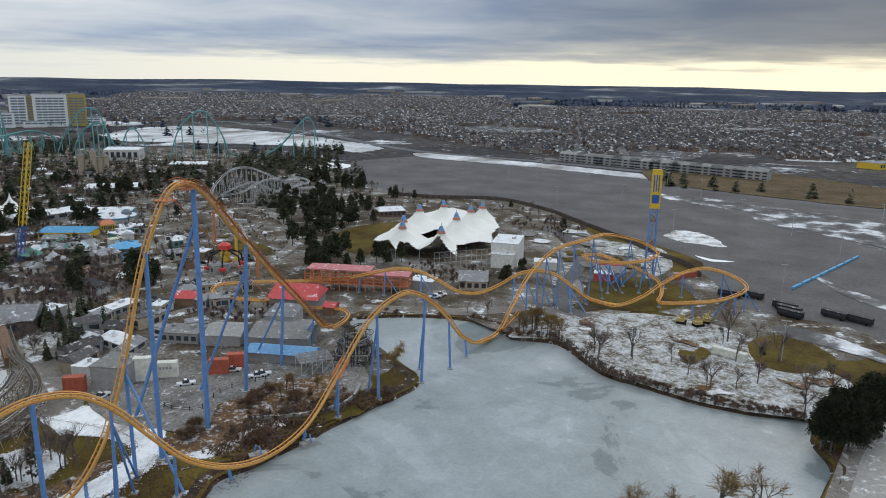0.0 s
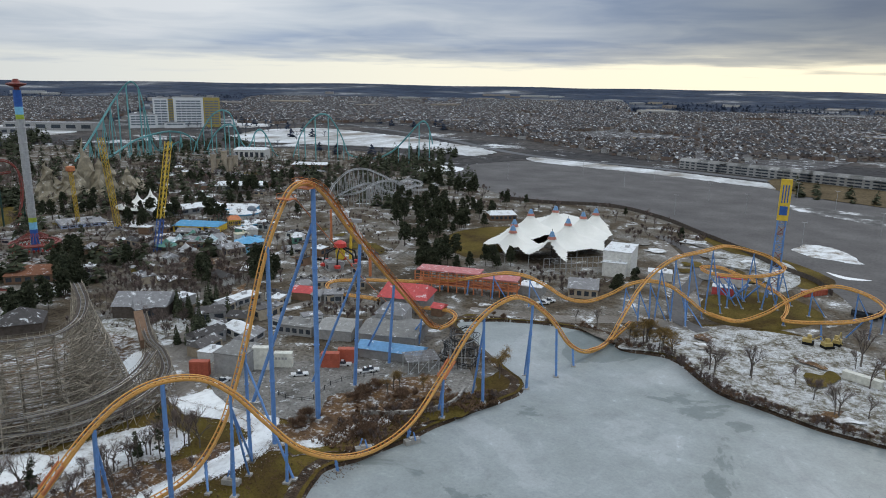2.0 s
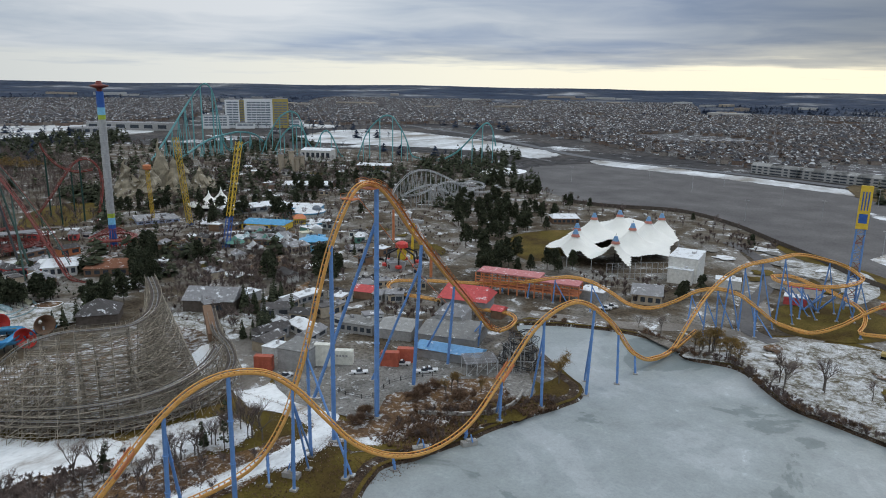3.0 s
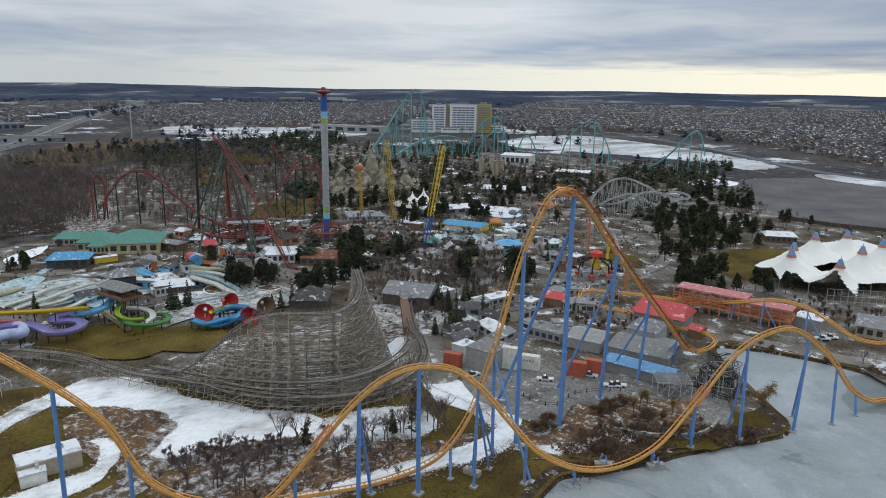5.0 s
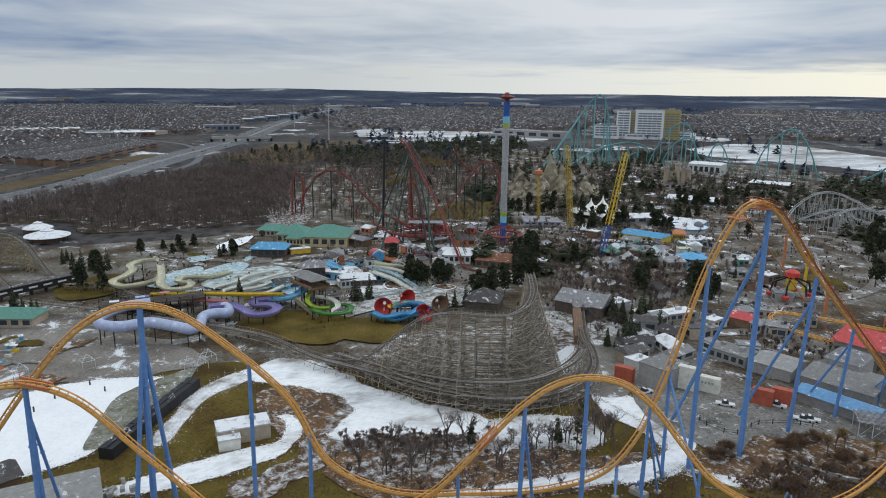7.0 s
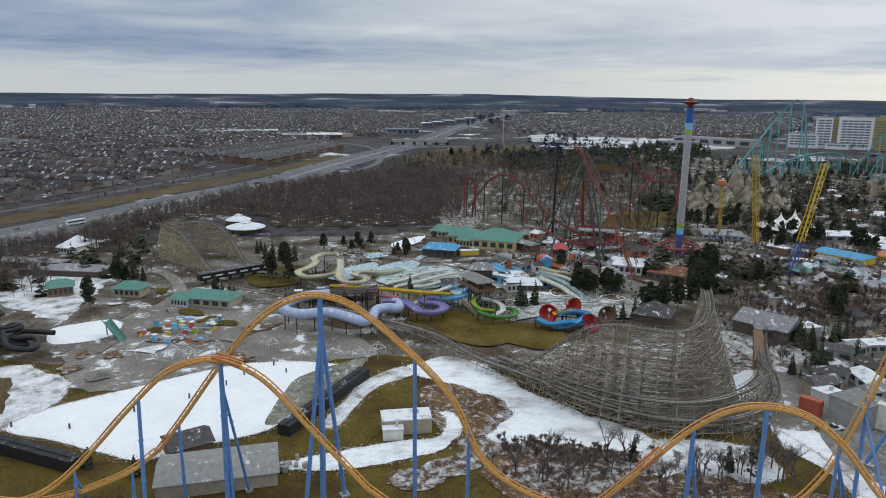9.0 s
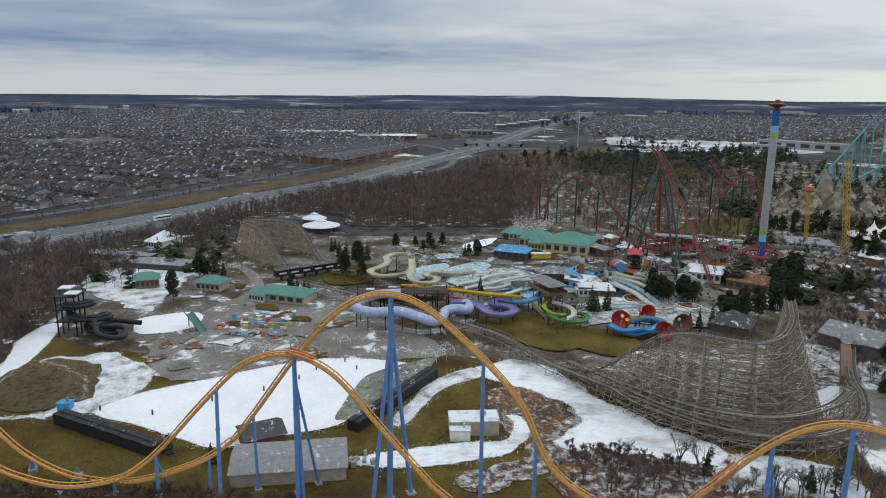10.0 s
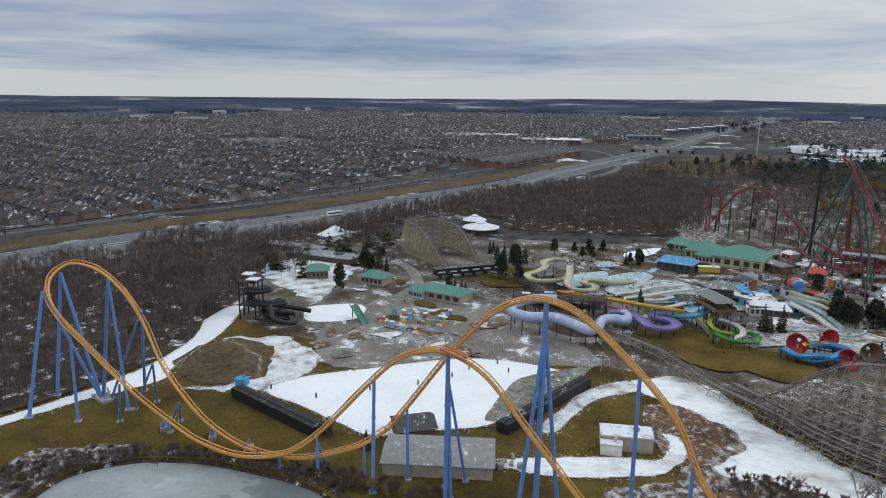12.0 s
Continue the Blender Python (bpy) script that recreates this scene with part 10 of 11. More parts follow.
dive = steel_coaster("dive_coaster", "tall dive coaster with red track on dark green and black columns", [
    [(-451.9, 155.7, 60.5), (-442.8, 157.4, 57.8), (-426.8, 157.8, 48.2), (-400.4, 156.7, 35.3), (-369, 154.3, 19.8), (-343, 151.5, 7.2), (-331.4, 150.5, 1.7), (-323.2, 153.9, 0.1), (-321.1, 162.8, -1)],
], "red_steel", "dark_green_steel", 0.5, 60, 0.5, 0.1, False)
for a, b, r, mat in (((-446.5, 143.5, 60.4), (-441.4, 140.4), 0.9, "black_steel"), ((-435.1, 155.3, 54.1), (-431.8, 131.7), 0.6, "dark_green_steel"), ((-433, 155.2, 51.3), (-375.8, 117.4), 0.6, "dark_green_steel"), ((-428.8, 155.1, 48.1), (-410.3, 137.5), 0.6, "dark_green_steel"), ((-421.5, 157.6, 44.5), (-370.6, 149.4), 0.6, "dark_green_steel"), ((-424.6, 155.1, 48.5), (-359.3, 141.4), 0.6, "black_steel"), ((-425.1, 153.7, 45), (-446.8, 164), 0.6, "red_steel"), ((-398.6, 155.9, 33.9), (-347.1, 137.2), 0.5, "dark_green_steel"), ((-363.2, 155.3, 15.8), (-353.6, 152.7), 0.45, "dark_green_steel")):
    part("column", Shape().beam((*b, 0), a, r, r * 0.8, 8), mat, dive)
ct = Vector((-462.4, 149.5, 61.8))
part("crest_platform", Shape().box(ct.x, ct.y, ct.z - 1, 34, 5, 0.9, -22), "black_steel", dive)
lw = spline([(-449.1, 157.8, 59.9), (-423.3, 158.4, 46.7), (-393.6, 157.6, 32.7), (-364.1, 155.7, 18.3), (-339.2, 152.8, 5.4)], 3)
part("catwalk", Shape().tube([p + Vector((-1.8, -2.4, 0.4)) for p in lw], 0.22, 4).tube([p + Vector((-1.8, -2.4, 1.9)) for p in lw], 0.1, 4).tube([p + Vector((-0.6, 3.4, 0.2)) for p in lw], 0.2, 4), "red_steel", dive)
part("catwalk", Shape().tube([p + Vector((1.8, 1.2, 0.6)) for p in lw], 0.22, 4).tube([p + Vector((1.8, 1.2, 1.9)) for p in lw], 0.12, 4), "dark_green_steel", dive)
steel_coaster("red_coaster", "looping red steel roller coaster on dark columns", [
    [(-511.6, 92.8, -15.8), (-516.4, 94.4, 5.9), (-519.3, 95.3, 23.8), (-520.8, 98.4, 31.1), (-520.1, 102, 28.6), (-517.8, 103.2, 17.4), (-515.5, 99.5, -2.6), (-512.9, 96.8, -18.5)],
    [(-518.6, 98.9, 9.3), (-509.3, 104.8, 21.7), (-500.1, 109.9, 31.3), (-491.1, 117.7, 36.3), (-481.8, 126, 33.4), (-471.5, 133.2, 23.8), (-463.7, 142.2, 13.8), (-456.1, 149.5, 7.4), (-450.6, 159.4, 1.7)],
    [(-494.8, 131.5, 16.7), (-490.1, 133.8, 7.1), (-485, 137.1, -4.5), (-479.9, 140.2, -12.1)],
    [(-442, 159.8, -14.4), (-443.1, 162.5, -3.1), (-447.7, 161.6, 19.5), (-451, 164.4, 31.2), (-451.6, 168.5, 26.2), (-448.5, 171, 10.9), (-442.8, 174.7, -0.2), (-435.5, 182, -1.5)],
    [(-448.8, 158.7, 0.1), (-436.5, 174.2, -2.9), (-426.1, 186.2, -2.9)],
    [(-461.2, 193, 8.1), (-461.8, 204.4, 20.7), (-462.9, 214, 32.4), (-463.6, 222, 40.2), (-462.5, 228.8, 42), (-459.9, 234, 37.1), (-457.2, 235, 26.6), (-454.5, 231.3, 11.7), (-452.8, 225.8, -0.2), (-453.2, 220.5, -2.8)],
    [(-411.6, 138.4, 14), (-405.1, 145.3, 10), (-405.7, 160.6, 8), (-391.9, 160.7, 7), (-392.3, 146.1, 6), (-403.2, 137.2, 6), (-418.6, 133.2, 7), (-433.1, 130.3, 9)],
    [(-412.2, 127.4, 4), (-414.1, 142.9, 6), (-411.9, 155.3, 8), (-422.7, 169.3, 8), (-434.3, 169.9, 9), (-433.5, 153.6, 8)],
    [(-495.3, 215, 50.2), (-494.5, 216.9, 44.6), (-486.9, 221.8, 35.7), (-478.4, 228.2, 32.1), (-469.2, 235.5, 33.6)],
], "red_steel", "dark_green_steel", 0.42, 8, 0.32, 0.0)
steel_coaster("silver_coaster", "low silver-grey steel coaster with a forest of grey posts", [
    [(-362.4, 417.2, 6), (-374.7, 440.7, 12), (-374.1, 457.6, 20), (-371.7, 476.1, 20), (-356.8, 478.7, 16), (-334.7, 470.7, 12), (-317.6, 469.1, 8), (-309.2, 480.7, 8), (-312.9, 499.6, 9)],
    [(-351.7, 409.5, 5), (-346.6, 429.4, 12), (-341.7, 443.7, 14), (-324, 440.8, 10), (-304.6, 442.1, 7), (-289.8, 442.4, 6), (-289.4, 457.5, 6)],
    [(-344.3, 413.3, 8), (-329.3, 414.1, 12), (-333.2, 446.7, 16), (-334.5, 478.3, 12), (-329, 490.4, 9), (-324.8, 471.8, 8), (-323.4, 447, 7)],
    [(-344.7, 488.9, 9), (-352.2, 512.2, 9), (-338.1, 508.3, 9), (-327, 495.7, 8), (-331.7, 482, 8), (-352.8, 500.3, 7)],
], "steel_grey", "steel_grey", 0.4, 2, 0.22, 0.1)

marquee = thing("marquee", "white tensile marquee with two pointed spires among conifers", "tent")
fabric = Shape()
for sx, sy, top, wide in ((-455.3, 314.4, 9.5, 11), (-455.8, 325.7, 11, 10), (-444, 314.2, 7, 22)):
    fabric.lathe(sx, sy, [(0.15, top + 2), (0.5, top), (wide * 0.18, top * 0.72), (wide * 0.5, top * 0.42), (wide, 3.0), (wide * 0.98, 2.7)], 20)
part("membrane", fabric, "tent_white", marquee, smooth=True)
for k in range(9):
    a = math.tau * k / 9
    part("pole", Shape().beam((-444 + 20 * math.cos(a), 314.2 + 20 * math.sin(a), 0), (-444 + 20 * math.cos(a), 314.2 + 20 * math.sin(a), 3), 0.15), "steel_grey", marquee)
carousel = thing("round_pavilion", "wide round white pavilion with blue trim and a glass dome", "pavilion", at=(-370.1, 335.8, 0))
part("wall", Shape().lathe(0, 0, [(11, 0), (11, 3.2)], 24), "pale_wall", carousel)
part("trim", Shape().lathe(0, 0, [(11.2, 2.4), (12.6, 3.2), (12.6, 3.7)], 24), "slide_blue", carousel)
part("roof", Shape().lathe(0, 0, [(12.5, 3.72), (6, 5), (0.1, 5.6)], 24), "snow_roof", carousel)
part("dome", Shape().lathe(6, 3, [(3.4, 4.6), (3.0, 6.4), (1.8, 7.6), (0.1, 8.0)], 14), "hospital_glass", carousel)
ka, kb = Vector((-567.2, 479.1, 0)), Vector((-558.3, 499, 0))
castle = thing("castle", "pale beige castle front with battlemented towers", "building", at=((ka + kb) / 2), turn=math.degrees(math.atan2(kb.y - ka.y, kb.x - ka.x)))
kw = (kb - ka).length
part("wall", Shape().box(0, 0, 0, kw, 8, 9), "beige_wall", castle)
for k in range(5):
    x, h = -kw / 2 + kw * k / 4, (17, 12, 20, 13, 15)[k]
    tw = part("tower", Shape().lathe(x, -3, [(2.8, 0), (2.8, h), (3.3, h + 0.6), (3.3, h + 2)], 12), "beige_wall", castle)
    part("cap", Shape().lathe(x, -3, [(3.0, h + 1.4), (0.1, h + (5 if k % 2 == 0 else 1.5))], 12), "grey_roof", tw)

red_a, red_b = Vector((-409.4, 143.8, 0)), Vector((-398.9, 172.4, 0))
red_station = thing("coaster_station", "red steel coaster station on many posts", "station", at=((red_a + red_b) / 2), turn=math.degrees(math.atan2(red_b.y - red_a.y, red_b.x - red_a.x)))
rw = (red_b - red_a).length
part("platform", Shape().box(0, 0, 4.0, rw, 12, 0.5), "red_steel", red_station)
part("roof", Shape().box(0, 2, 11.0, rw * 0.8, 8, 0.4), "grey_roof", red_station)
for k in range(9):
    x = -rw / 2 + rw * k / 8
    for y in (-5.5, 0, 5.5):
        part("post", Shape().beam((x, y, 0), (x, y, 11 if y > -1 else 7.5), 0.2), "red_steel", red_station)
    part("brace", Shape().beam((x, -5.5, 4.2), (x, 5.5, 10.8), 0.13), "red_steel", red_station)
for z in (5.2, 6.4, 8.6):
    for y in (-5.5, 5.5):
        part("girder", Shape().box(0, y, z, rw, 0.2, 0.3), "red_steel", red_station)
# rocky mountain of pale spires
rocks = thing("rock_mountain", "pale beige artificial rock mountain with jagged spires", "rock")
for i, (x, y, h, w) in enumerate([(-537.9, 295) + (26, 9), (-531.6, 308.6) + (24, 8), (-526.3, 320) + (36, 10), (-513.9, 324) + (26, 8), (-518.9, 336) + (20, 8), (-513.6, 347.5) + (18, 10), (-534.8, 301.8) + (15, 12), (-515.4, 306) + (20, 12), (-518.7, 360.1) + (10, 10)]):
    s = Shape()
    rr = random.Random(i)
    prof = [(w * (1 - k / 9) ** 1.25 * (0.85 + 0.3 * rr.random()), h * k / 9) for k in range(10)]
    h *= 1.3
    prof = [(a, b * 1.3) for a, b in prof]
    s.lathe(x, y, prof, 14)
    s.v = [(a + 4.5 * noise.noise((a * 0.22, b * 0.22, c * 0.3)), b + 4.5 * noise.noise((a * 0.25, b * 0.25, c * 0.2 + 9)), c) for a, b, c in s.v]
    part("spire", s, "rock_beige", rocks)

# ---- small buildings of the middle of the park ----
HALLS = [
    ("ride_building", "long yellow ride building with a sky-blue roof", (-366.3, 275.8), (-341.1, 288.7), 16, 4, "yellow_steel", "blue_roof"),
    ("canopy", "flat turquoise canopy over a ride queue", (-303, 271.6), (-294.4, 278.8), 12, 3.5, "steel_grey", "blue_roof"),
    ("kiosk", "yellow kiosk with a peaked roof", (-351.9, 307.3), (-347.4, 313.3), 10, 4, "yellow_steel", "orange_steel"),
    ("kiosk", "pale green kiosk beside the rides", (-340, 309.9), (-333.6, 316.8), 10, 3, "green_roof", "snow_roof"),
    ("long_hall", "long pale hall with snow-covered roof", (-395.1, 328.2), (-369.4, 346.1), 18, 4, "slide_blue", "snow_roof"),
    ("show_hall", "large windowless pale hall beyond the park", (-635.6, 567.8), (-605.1, 586.5), 26, 12, "pale_wall", "snow_roof"),
    ("long_hall", "long low snow-roofed hall", (-471, 398.8), (-439.7, 425.7), 22, 5, "grey_wall", "snow_roof"),
    ("long_hall", "low hall with snow-covered roof among trees", (-526.2, 548.5), (-493, 568.2), 18, 5, "brown_wall", "snow_roof"),
    ("long_hall", "low white hall by the pines", (-223, 425.7), (-208.8, 437.8), 14, 4, "brown_wall", "snow_roof"),
    ("restaurant", "dark restaurant with broad grey roof and snow", (-239.1, 160.2), (-236.2, 168), 20, 5, "dark_wood", "grey_roof"),
    ("covered_queue", "long snow-roofed covered queue beside conifers", (-221.1, 188.9), (-220.6, 208.4), 7, 3, "grey_wall", "snow_roof"),
    ("long_hall", "long hall with white roof", (-410.8, 296.4), (-400.4, 344.7), 16, 4, "grey_wall", "snow_roof"),
    ("ride_platform", "violet-grey ride platform with spiky cars", (-427.2, 240.1), (-417.1, 264.4), 24, 2, "lavender_slide", "grey_roof"),
    ("long_hall", "brown hall under the swing tower", (-332.1, 157.5), (-316.6, 175.2), 20, 4, "brown_wall", "terracotta"),
    ("hut", "snow-roofed hut near the swing tower", (-354, 145.1), (-344.1, 161.4), 12, 4, "pale_wall", "snow_roof"),
    ("hut", "grey hut by the midway", (-292.1, 249.9), (-289.1, 263.1), 10, 4, "beige_wall", "grey_roof"),
]
for nm, label, a, b, depth, h, wl, rf in HALLS:
    front_block(nm, label, "building", a, b, depth, h, wall=wl, roof=rf, kind="gable" if h > 3.5 else "flat", pitch=2.2, hip=2, floors=1, bays=6)
mid_random = random.Random(77)
ZONES = [([(-340.4, 236.7), (-307.4, 259.8), (-258.7, 264.8), (-286, 307.1), (-343.7, 330.5), (-401.6, 300.4)], 14, ("sky_blue", "green_roof", "pale_wall", "steel_grey", "green_roof")), ([(-290.2, 289.6), (-194.5, 209.1), (-188.8, 245.6), (-237.8, 316.1), (-303.3, 351.6)], 14, ("pale_wall", "beige_wall", "grey_wall", "brown_wall")), ([(-507.2, 363.7), (-404.9, 419.8), (-460.5, 538.1), (-584.2, 568.9), (-693.9, 502.3)], 34, ("pale_wall", "beige_wall", "grey_wall", "brown_wall")),
         ([(-310.1, 178.4), (-248.2, 216.9), (-316.8, 296.3), (-379.8, 327.4), (-381.2, 227)], 22, ("grey_wall", "brown_wall", "beige_wall", "pale_wall")), ([(-366.3, 78.4), (-324.3, 145.7), (-408.5, 208.2), (-449.7, 159.3), (-434.4, 100.9)], 34, ("brown_wall", "red_roof", "beige_wall", "pale_wall", "orange_steel")), ([(-291.3, 52.2), (-306.2, 131.6), (-350.7, 158.1), (-371.5, 96.1), (-346.6, 49.7)], 14, ("pale_wall", "brown_wall", "sky_blue", "beige_wall")), ([(-190.1, 142.7), (-225.7, 185.8), (-219.7, 238.1), (-178.9, 223.1), (-173.4, 179.6)], 18, ("grey_wall", "beige_wall", "pale_wall"))]
for zone, count, walls in ZONES:
    zx, zy = [p[0] for p in zone], [p[1] for p in zone]
    made = 0
    while made < count:
        x, y = mid_random.uniform(min(zx), max(zx)), mid_random.uniform(min(zy), max(zy))
        if inside(x, y, zone):
            w = mid_random.uniform(4, 13)
            wl = mid_random.choice(walls)
            rf = mid_random.choice(("snow_roof", "grey_roof", "dark_roof", "grey_roof", "dark_roof"))
            block("park_hut", "small park hut with " + {"snow_roof": "snow-covered", "grey_roof": "grey", "dark_roof": "dark"}[rf] + " roof between the rides", "building", x, y, w, mid_random.uniform(4, 8), mid_random.uniform(2.5, 4.5), mid_random.uniform(0, 180), wl, rf, 1, 2, mid_random.choice(("gable", "flat")), 1.8, "huts between the rides", 1.0)
            made += 1

# ---- more of the water park ----
for k in range(4):
    slide("pale lane of a wide mat slide running down to a pool", [(-329.2, 99.5, 9), (-324.8, 105.9, 8), (-323.6, 112.3, 7), (-321, 117.8, 5), (-316.5, 119.6, 3), (-307.7, 122.3, 1.6)] if k == 0 else
          [(-327.6, 98.6, 8), (-322.3, 104.7, 7), (-319.1, 109.6, 6), (-315.7, 113.9, 4), (-310.6, 116.6, 2), (-302.2, 118.8, 1.4)] if k == 1 else
          [(-326.1, 97.7, 7), (-319.8, 103.2, 6), (-314.8, 107, 5), (-310.6, 110.3, 3), (-303, 112.4, 1.6)] if k == 2 else
          [(-323.5, 96.5, 6), (-316.5, 100.9, 5), (-312.1, 105, 3.6), (-306.7, 107.5, 2), (-298.5, 108.9, 1.4)], 1.5, ("cream_slide", "container_white", "pool_blue", "container_white")[k], posts=k < 2)
slide("white half-pipe slide curling to the ground", [(-287.2, 60.8, 7), (-286.5, 65.5, 6), (-282.7, 68.6, 5), (-278.1, 68.1, 4), (-276.6, 65, 3)], 1.2, "container_white")
for k in (0, 1):
    slide("short straight sky-blue slide", [(-352.7, 80.1, 5), (-349.7, 83.7, 3.4), (-350.2, 87.4, 1.2)] if k == 0 else [(-354, 82.5, 5), (-351, 86, 3.4), (-351.4, 89.7, 1.2)], 1.2, "sky_blue", posts=False)
for pts in ([(-351.2, 52.5, 3), (-347.7, 41, 2.6), (-340.1, 33.1, 2.2), (-334.5, 22.9, 1.6)], [(-345.5, 60.9, 3.4), (-339.9, 48.7, 3), (-334.4, 39.6, 2.4), (-327.9, 26.6, 1.8)], [(-337.9, 62.5, 3.4), (-332.7, 51.9, 3), (-326.4, 42.8, 2.4), (-325.1, 33.2, 1.8)], [(-327.5, 63.9, 4), (-321, 52.9, 3.2), (-315.9, 45.5, 2.4), (-314.6, 37.5, 1.6)]):
    slide("low pale chute of the winding river slide", pts, 1.15, "container_white", posts=False)
slide("pale blue chute beside the slide tower", [(-302.3, 59, 11), (-295.7, 57.9, 9), (-291.9, 53.9, 7), (-294.9, 48.8, 5), (-299.7, 43.3, 4)], 1.5, "sky_blue")
slide("pale lilac chute between the tube slides", [(-297.6, -11.9, 9), (-307.7, -5.9, 8), (-309.7, 3.1, 7), (-310.8, 13.5, 6)], 1.2, "lavender_slide")
st = thing("slide_tower", "open slide tower with a grey roof and brown deck", "tower", at=(*(-291.6, 59.6), 0), turn=20)
for x in (-7, -2.4, 2.4, 7):
    for y in (-3, 3):
        part("post", Shape().beam((x, y, 0), (x, y, 14.5), 0.22, None, 6), "dark_wood", st)
part("deck", Shape().box(0, 0, 10.6, 17, 9, 0.7), "brown_wall", st)
rail = Shape()
for y in (-4.4, 4.4):
    rail.box(0, y, 11.3, 17, 0.15, 1.0)
part("railing", rail, "brown_wall", st)
roof = Shape()
gable(roof, 0, 0, 14.4, 16, 8, 1.8, 0, 0.8, 2.0)
part("roof", roof, "plain_roof", st)
ramp_a, ramp_b = Vector((-278.8, 50.6, 9)), Vector((-275.1, 58.8, 1))
part("stair", Shape().beam(ramp_a, ramp_b, 1.0, None, 4), "tan_wood", thing("slide_stair", "long brown timber stair climbing to the slide tower", "stair"))
deck_a, deck_b = Vector((-295.9, -23.2, 0)), Vector((-298.3, 16.3, 0))
station_deck = thing("slide_station", "dark timber slide station on black steel posts", "platform", at=((deck_a + deck_b) / 2), turn=math.degrees(math.atan2(deck_b.y - deck_a.y, deck_b.x - deck_a.x)))
dw = (deck_b - deck_a).length
part("deck", Shape().box(0, 0, 8.6, dw, 9, 0.5), "dark_wood", station_deck)
part("lower_deck", Shape().box(dw * 0.1, 2, 4.4, dw * 0.7, 7, 0.4), "dark_wood", station_deck)
for k in range(9):
    x = -dw / 2 + dw * k / 8
    for y in (-4.2, 4.2):
        part("post", Shape().beam((x, y, 0), (x, y, 10.2), 0.2, None, 6), "black_steel", station_deck)
    part("brace", Shape().beam((x, -4.2, 0.5), (x, 4.2, 8.4), 0.11, None, 4), "black_steel", station_deck)
for y in (-4.4, 4.4):
    for h in (9.6, 10.2):
        part("hand_rail", Shape().beam((-dw / 2, y, h), (dw / 2, y, h), 0.07), "black_steel", station_deck)
for k, mat in enumerate(("snow_roof", "lavender_slide", "pink_roof", "grey_roof")):
    part("canopy", Shape().box(-dw * 0.36 + dw * 0.24 * k, -2 + 1.5 * (k % 3), 10.6 + 0.3 * k, dw * 0.09, 2.5, 0.25), mat, station_deck)
bridge_a, bridge_b = Vector((-346.7, -68.5, 0)), Vector((-368.2, -35.7, 0))
walk_bridge = thing("covered_bridge", "long dark covered footbridge with pale window strips", "bridge", at=((bridge_a + bridge_b) / 2), turn=math.degrees(math.atan2(bridge_b.y - bridge_a.y, bridge_b.x - bridge_a.x)))
bw = (bridge_b - bridge_a).length
part("body", Shape().box(0, 0, 2.4, bw, 4.5, 3.2), "black_panel", walk_bridge)
part("roof", Shape().box(0, 0, 5.6, bw + 0.8, 5.2, 0.3), "dark_roof", walk_bridge)
for k in range(6):
    x = -bw / 2 + bw * (k + 0.5) / 6
    part("window", Shape().box(x, 0, 3.6, bw * 0.1, 4.56, 0.8), "white_steel", walk_bridge)
    part("post", Shape().box(x, 0, 0, 0.5, 3, 2.4), "dark_wood", walk_bridge)
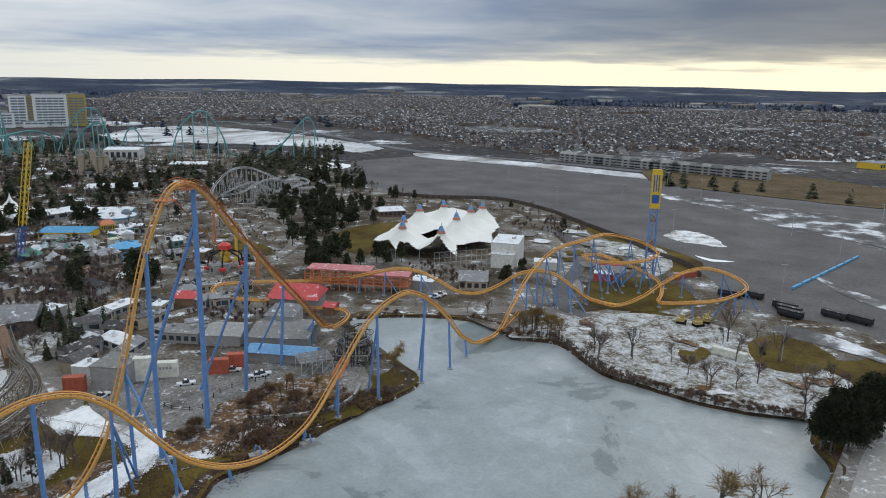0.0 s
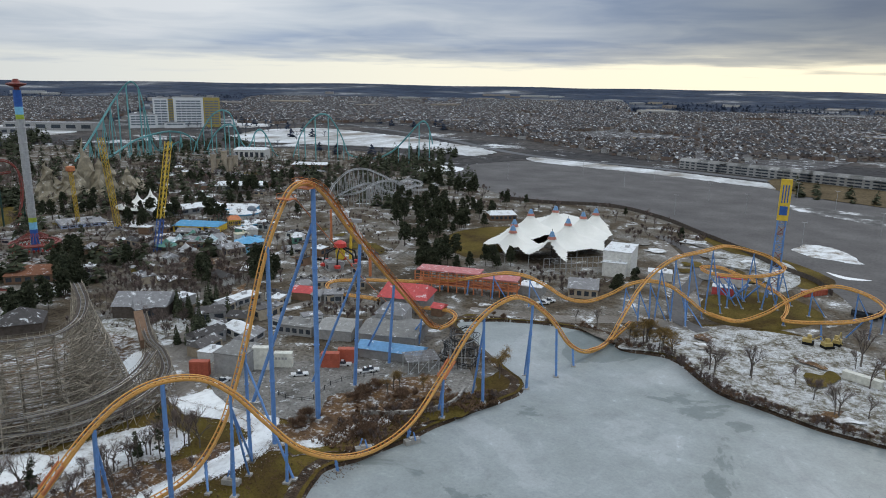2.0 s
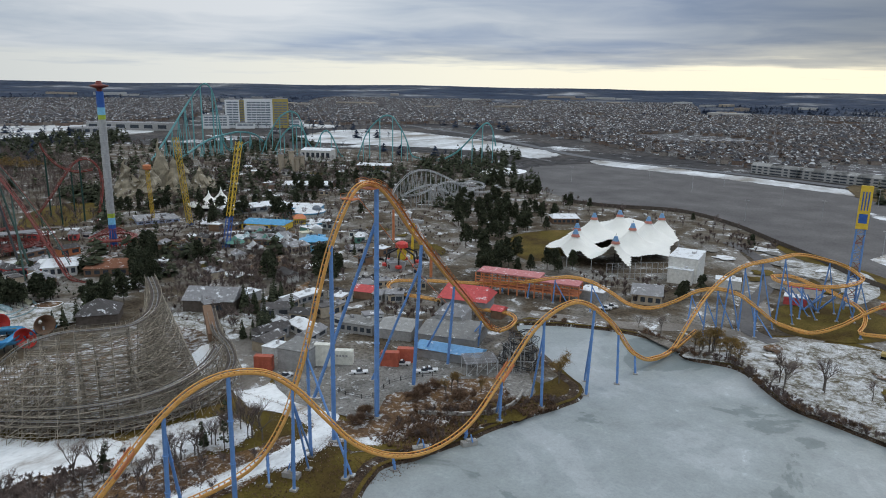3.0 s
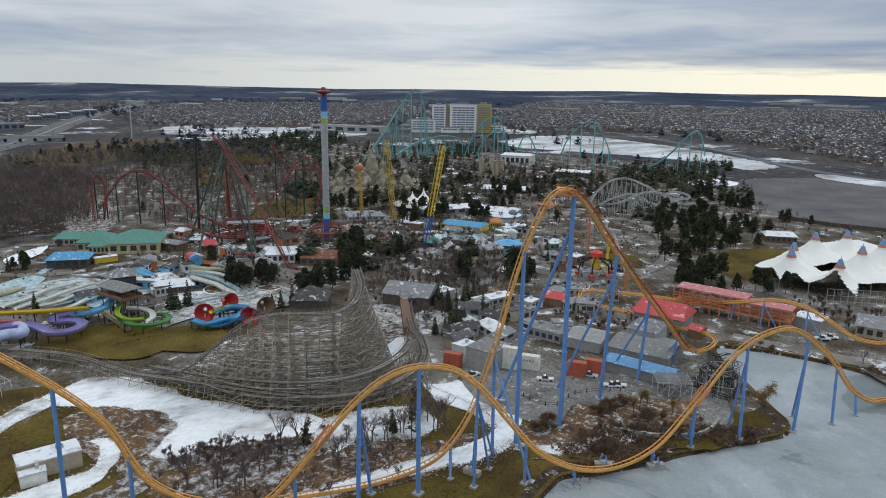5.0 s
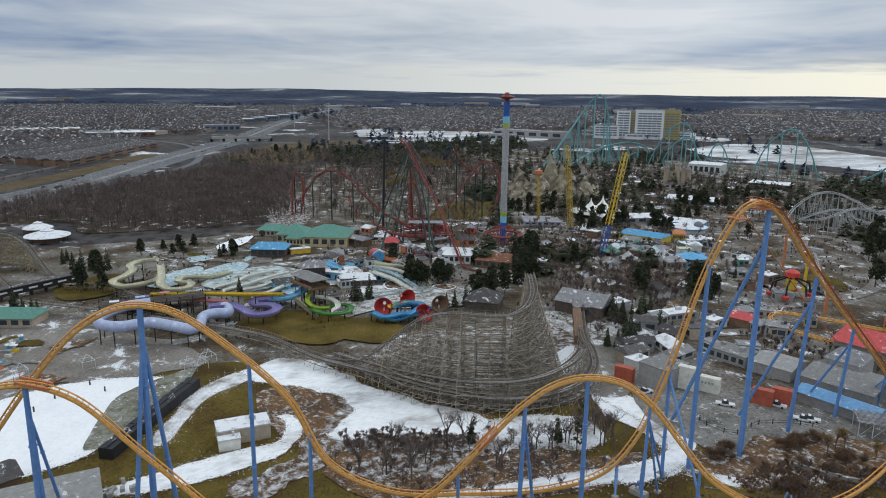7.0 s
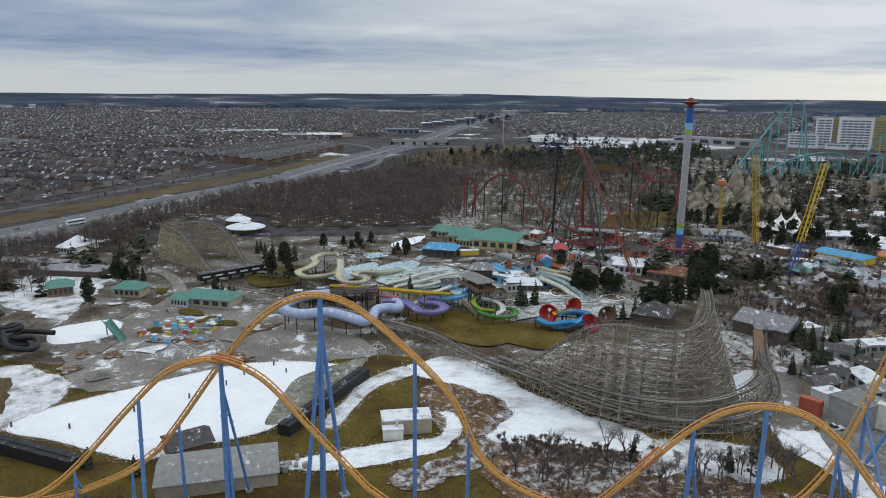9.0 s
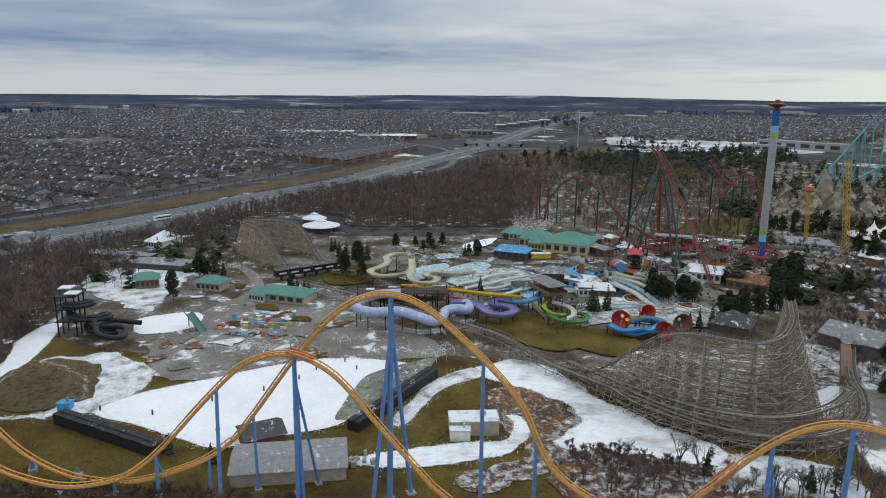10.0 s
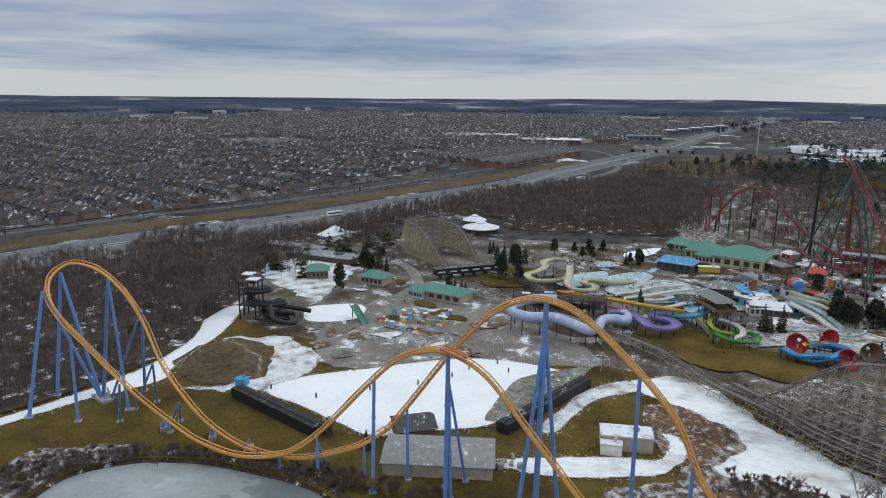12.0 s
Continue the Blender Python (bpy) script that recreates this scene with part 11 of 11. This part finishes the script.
# planted islands with snowy kerbs
for pts in ([(-314.9, 101), (-318, 106.3), (-314.8, 111), (-306.6, 107.6), (-306.7, 100.3)], [(-333.4, 102.5), (-335.3, 109.2), (-325, 116.2), (-321.6, 113.5), (-328.1, 103.8)], [(-302.6, 121.6), (-304.2, 127.6), (-298.4, 131.1), (-295.6, 125.5)], [(-363.9, 83.9), (-366.3, 90.7), (-360.9, 97), (-355.7, 91)], [(-369.9, 76.2), (-372.4, 82.9), (-366.3, 84.5), (-362.7, 77.6)]):
    mx, my = sum(p[0] for p in pts) / len(pts), sum(p[1] for p in pts) / len(pts)
    sheet("island_kerb", [(mx + (x - mx) * 1.16, my + (y - my) * 1.16) for x, y in pts], 0.36, "snow", "snow-covered kerb round a planted island", "kerb", ragged=0.2, step=2)
    sheet("planted_island", pts, 0.42, "leaf_litter", "dark brown planted island between the slides", "flower bed", ragged=0.4, step=2)
bank = thing("timber_bank", "orange-brown timber retaining wall beside the mat slide", "wall")
bl = spline([(-363.4, 109.1, 1.6), (-355.6, 118.7, 1.6), (-343.6, 124.1, 1.6), (-331.2, 126.6, 1.6)], 4)
part("face", Shape().tube(bl, 1.7, 4), "orange_steel", bank)
front_block("snack_stall", "low stall with a bright yellow front", "stall", (-393.9, 70), (-394.4, 81.5), 4, 2.6, wall="yellow_steel", roof="snow_roof")
front_block("picnic_shelter", "long open shelter with dark flat roof", "shelter", (-315.9, 79.5), (-317.4, 96.3), 7, 4, wall="pale_wall", roof="dark_roof", floors=1, bays=8)
front_block("midway_kiosk", "pale kiosk with a cream roof", "kiosk", (-314.1, 279.9), (-311.2, 286.8), 6, 4, wall="pale_wall", roof="cream_slide")
# blue umbrella canopy and teal fun-fair canopies in the middle of the park
cx, cy = (-298.3, 274.5)
um = thing("canopy", "large bright blue fabric canopy on posts", "canopy", at=(cx, cy, 0), turn=20)
part("fabric", Shape().lathe(0, 0, [(9, 4.0), (4.5, 5.2), (0.2, 6.4)], 8), "slide_blue", um)
for k in range(4):
    part("post", Shape().beam((6 * math.cos(k * 1.57 + 0.4), 6 * math.sin(k * 1.57 + 0.4), 0), (6 * math.cos(k * 1.57 + 0.4), 6 * math.sin(k * 1.57 + 0.4), 4.8), 0.15), "white_steel", um)
for i, (cx, cy) in enumerate([(-329.8, 243.2), (-334.2, 255.4), (-312.2, 242.2), (-320.6, 257.5), (-318.7, 265.5), (-311, 265.5), (-337.4, 267.6)]):
    um = thing("fair_canopy", "pale teal pointed canopy of a small ride", "canopy", "canopies of the small rides", at=(cx, cy, 0), turn=13 * i)
    part("fabric", Shape().lathe(0, 0, [(6.0, 3.0), (3.0, 4.0), (0.2, 6.6)], 8), ("green_roof", "pool_blue", "steel_grey")[i % 3], um)
    part("pole", Shape().beam((0, 0, 0), (0, 0, 7), 0.2), "white_steel", um)
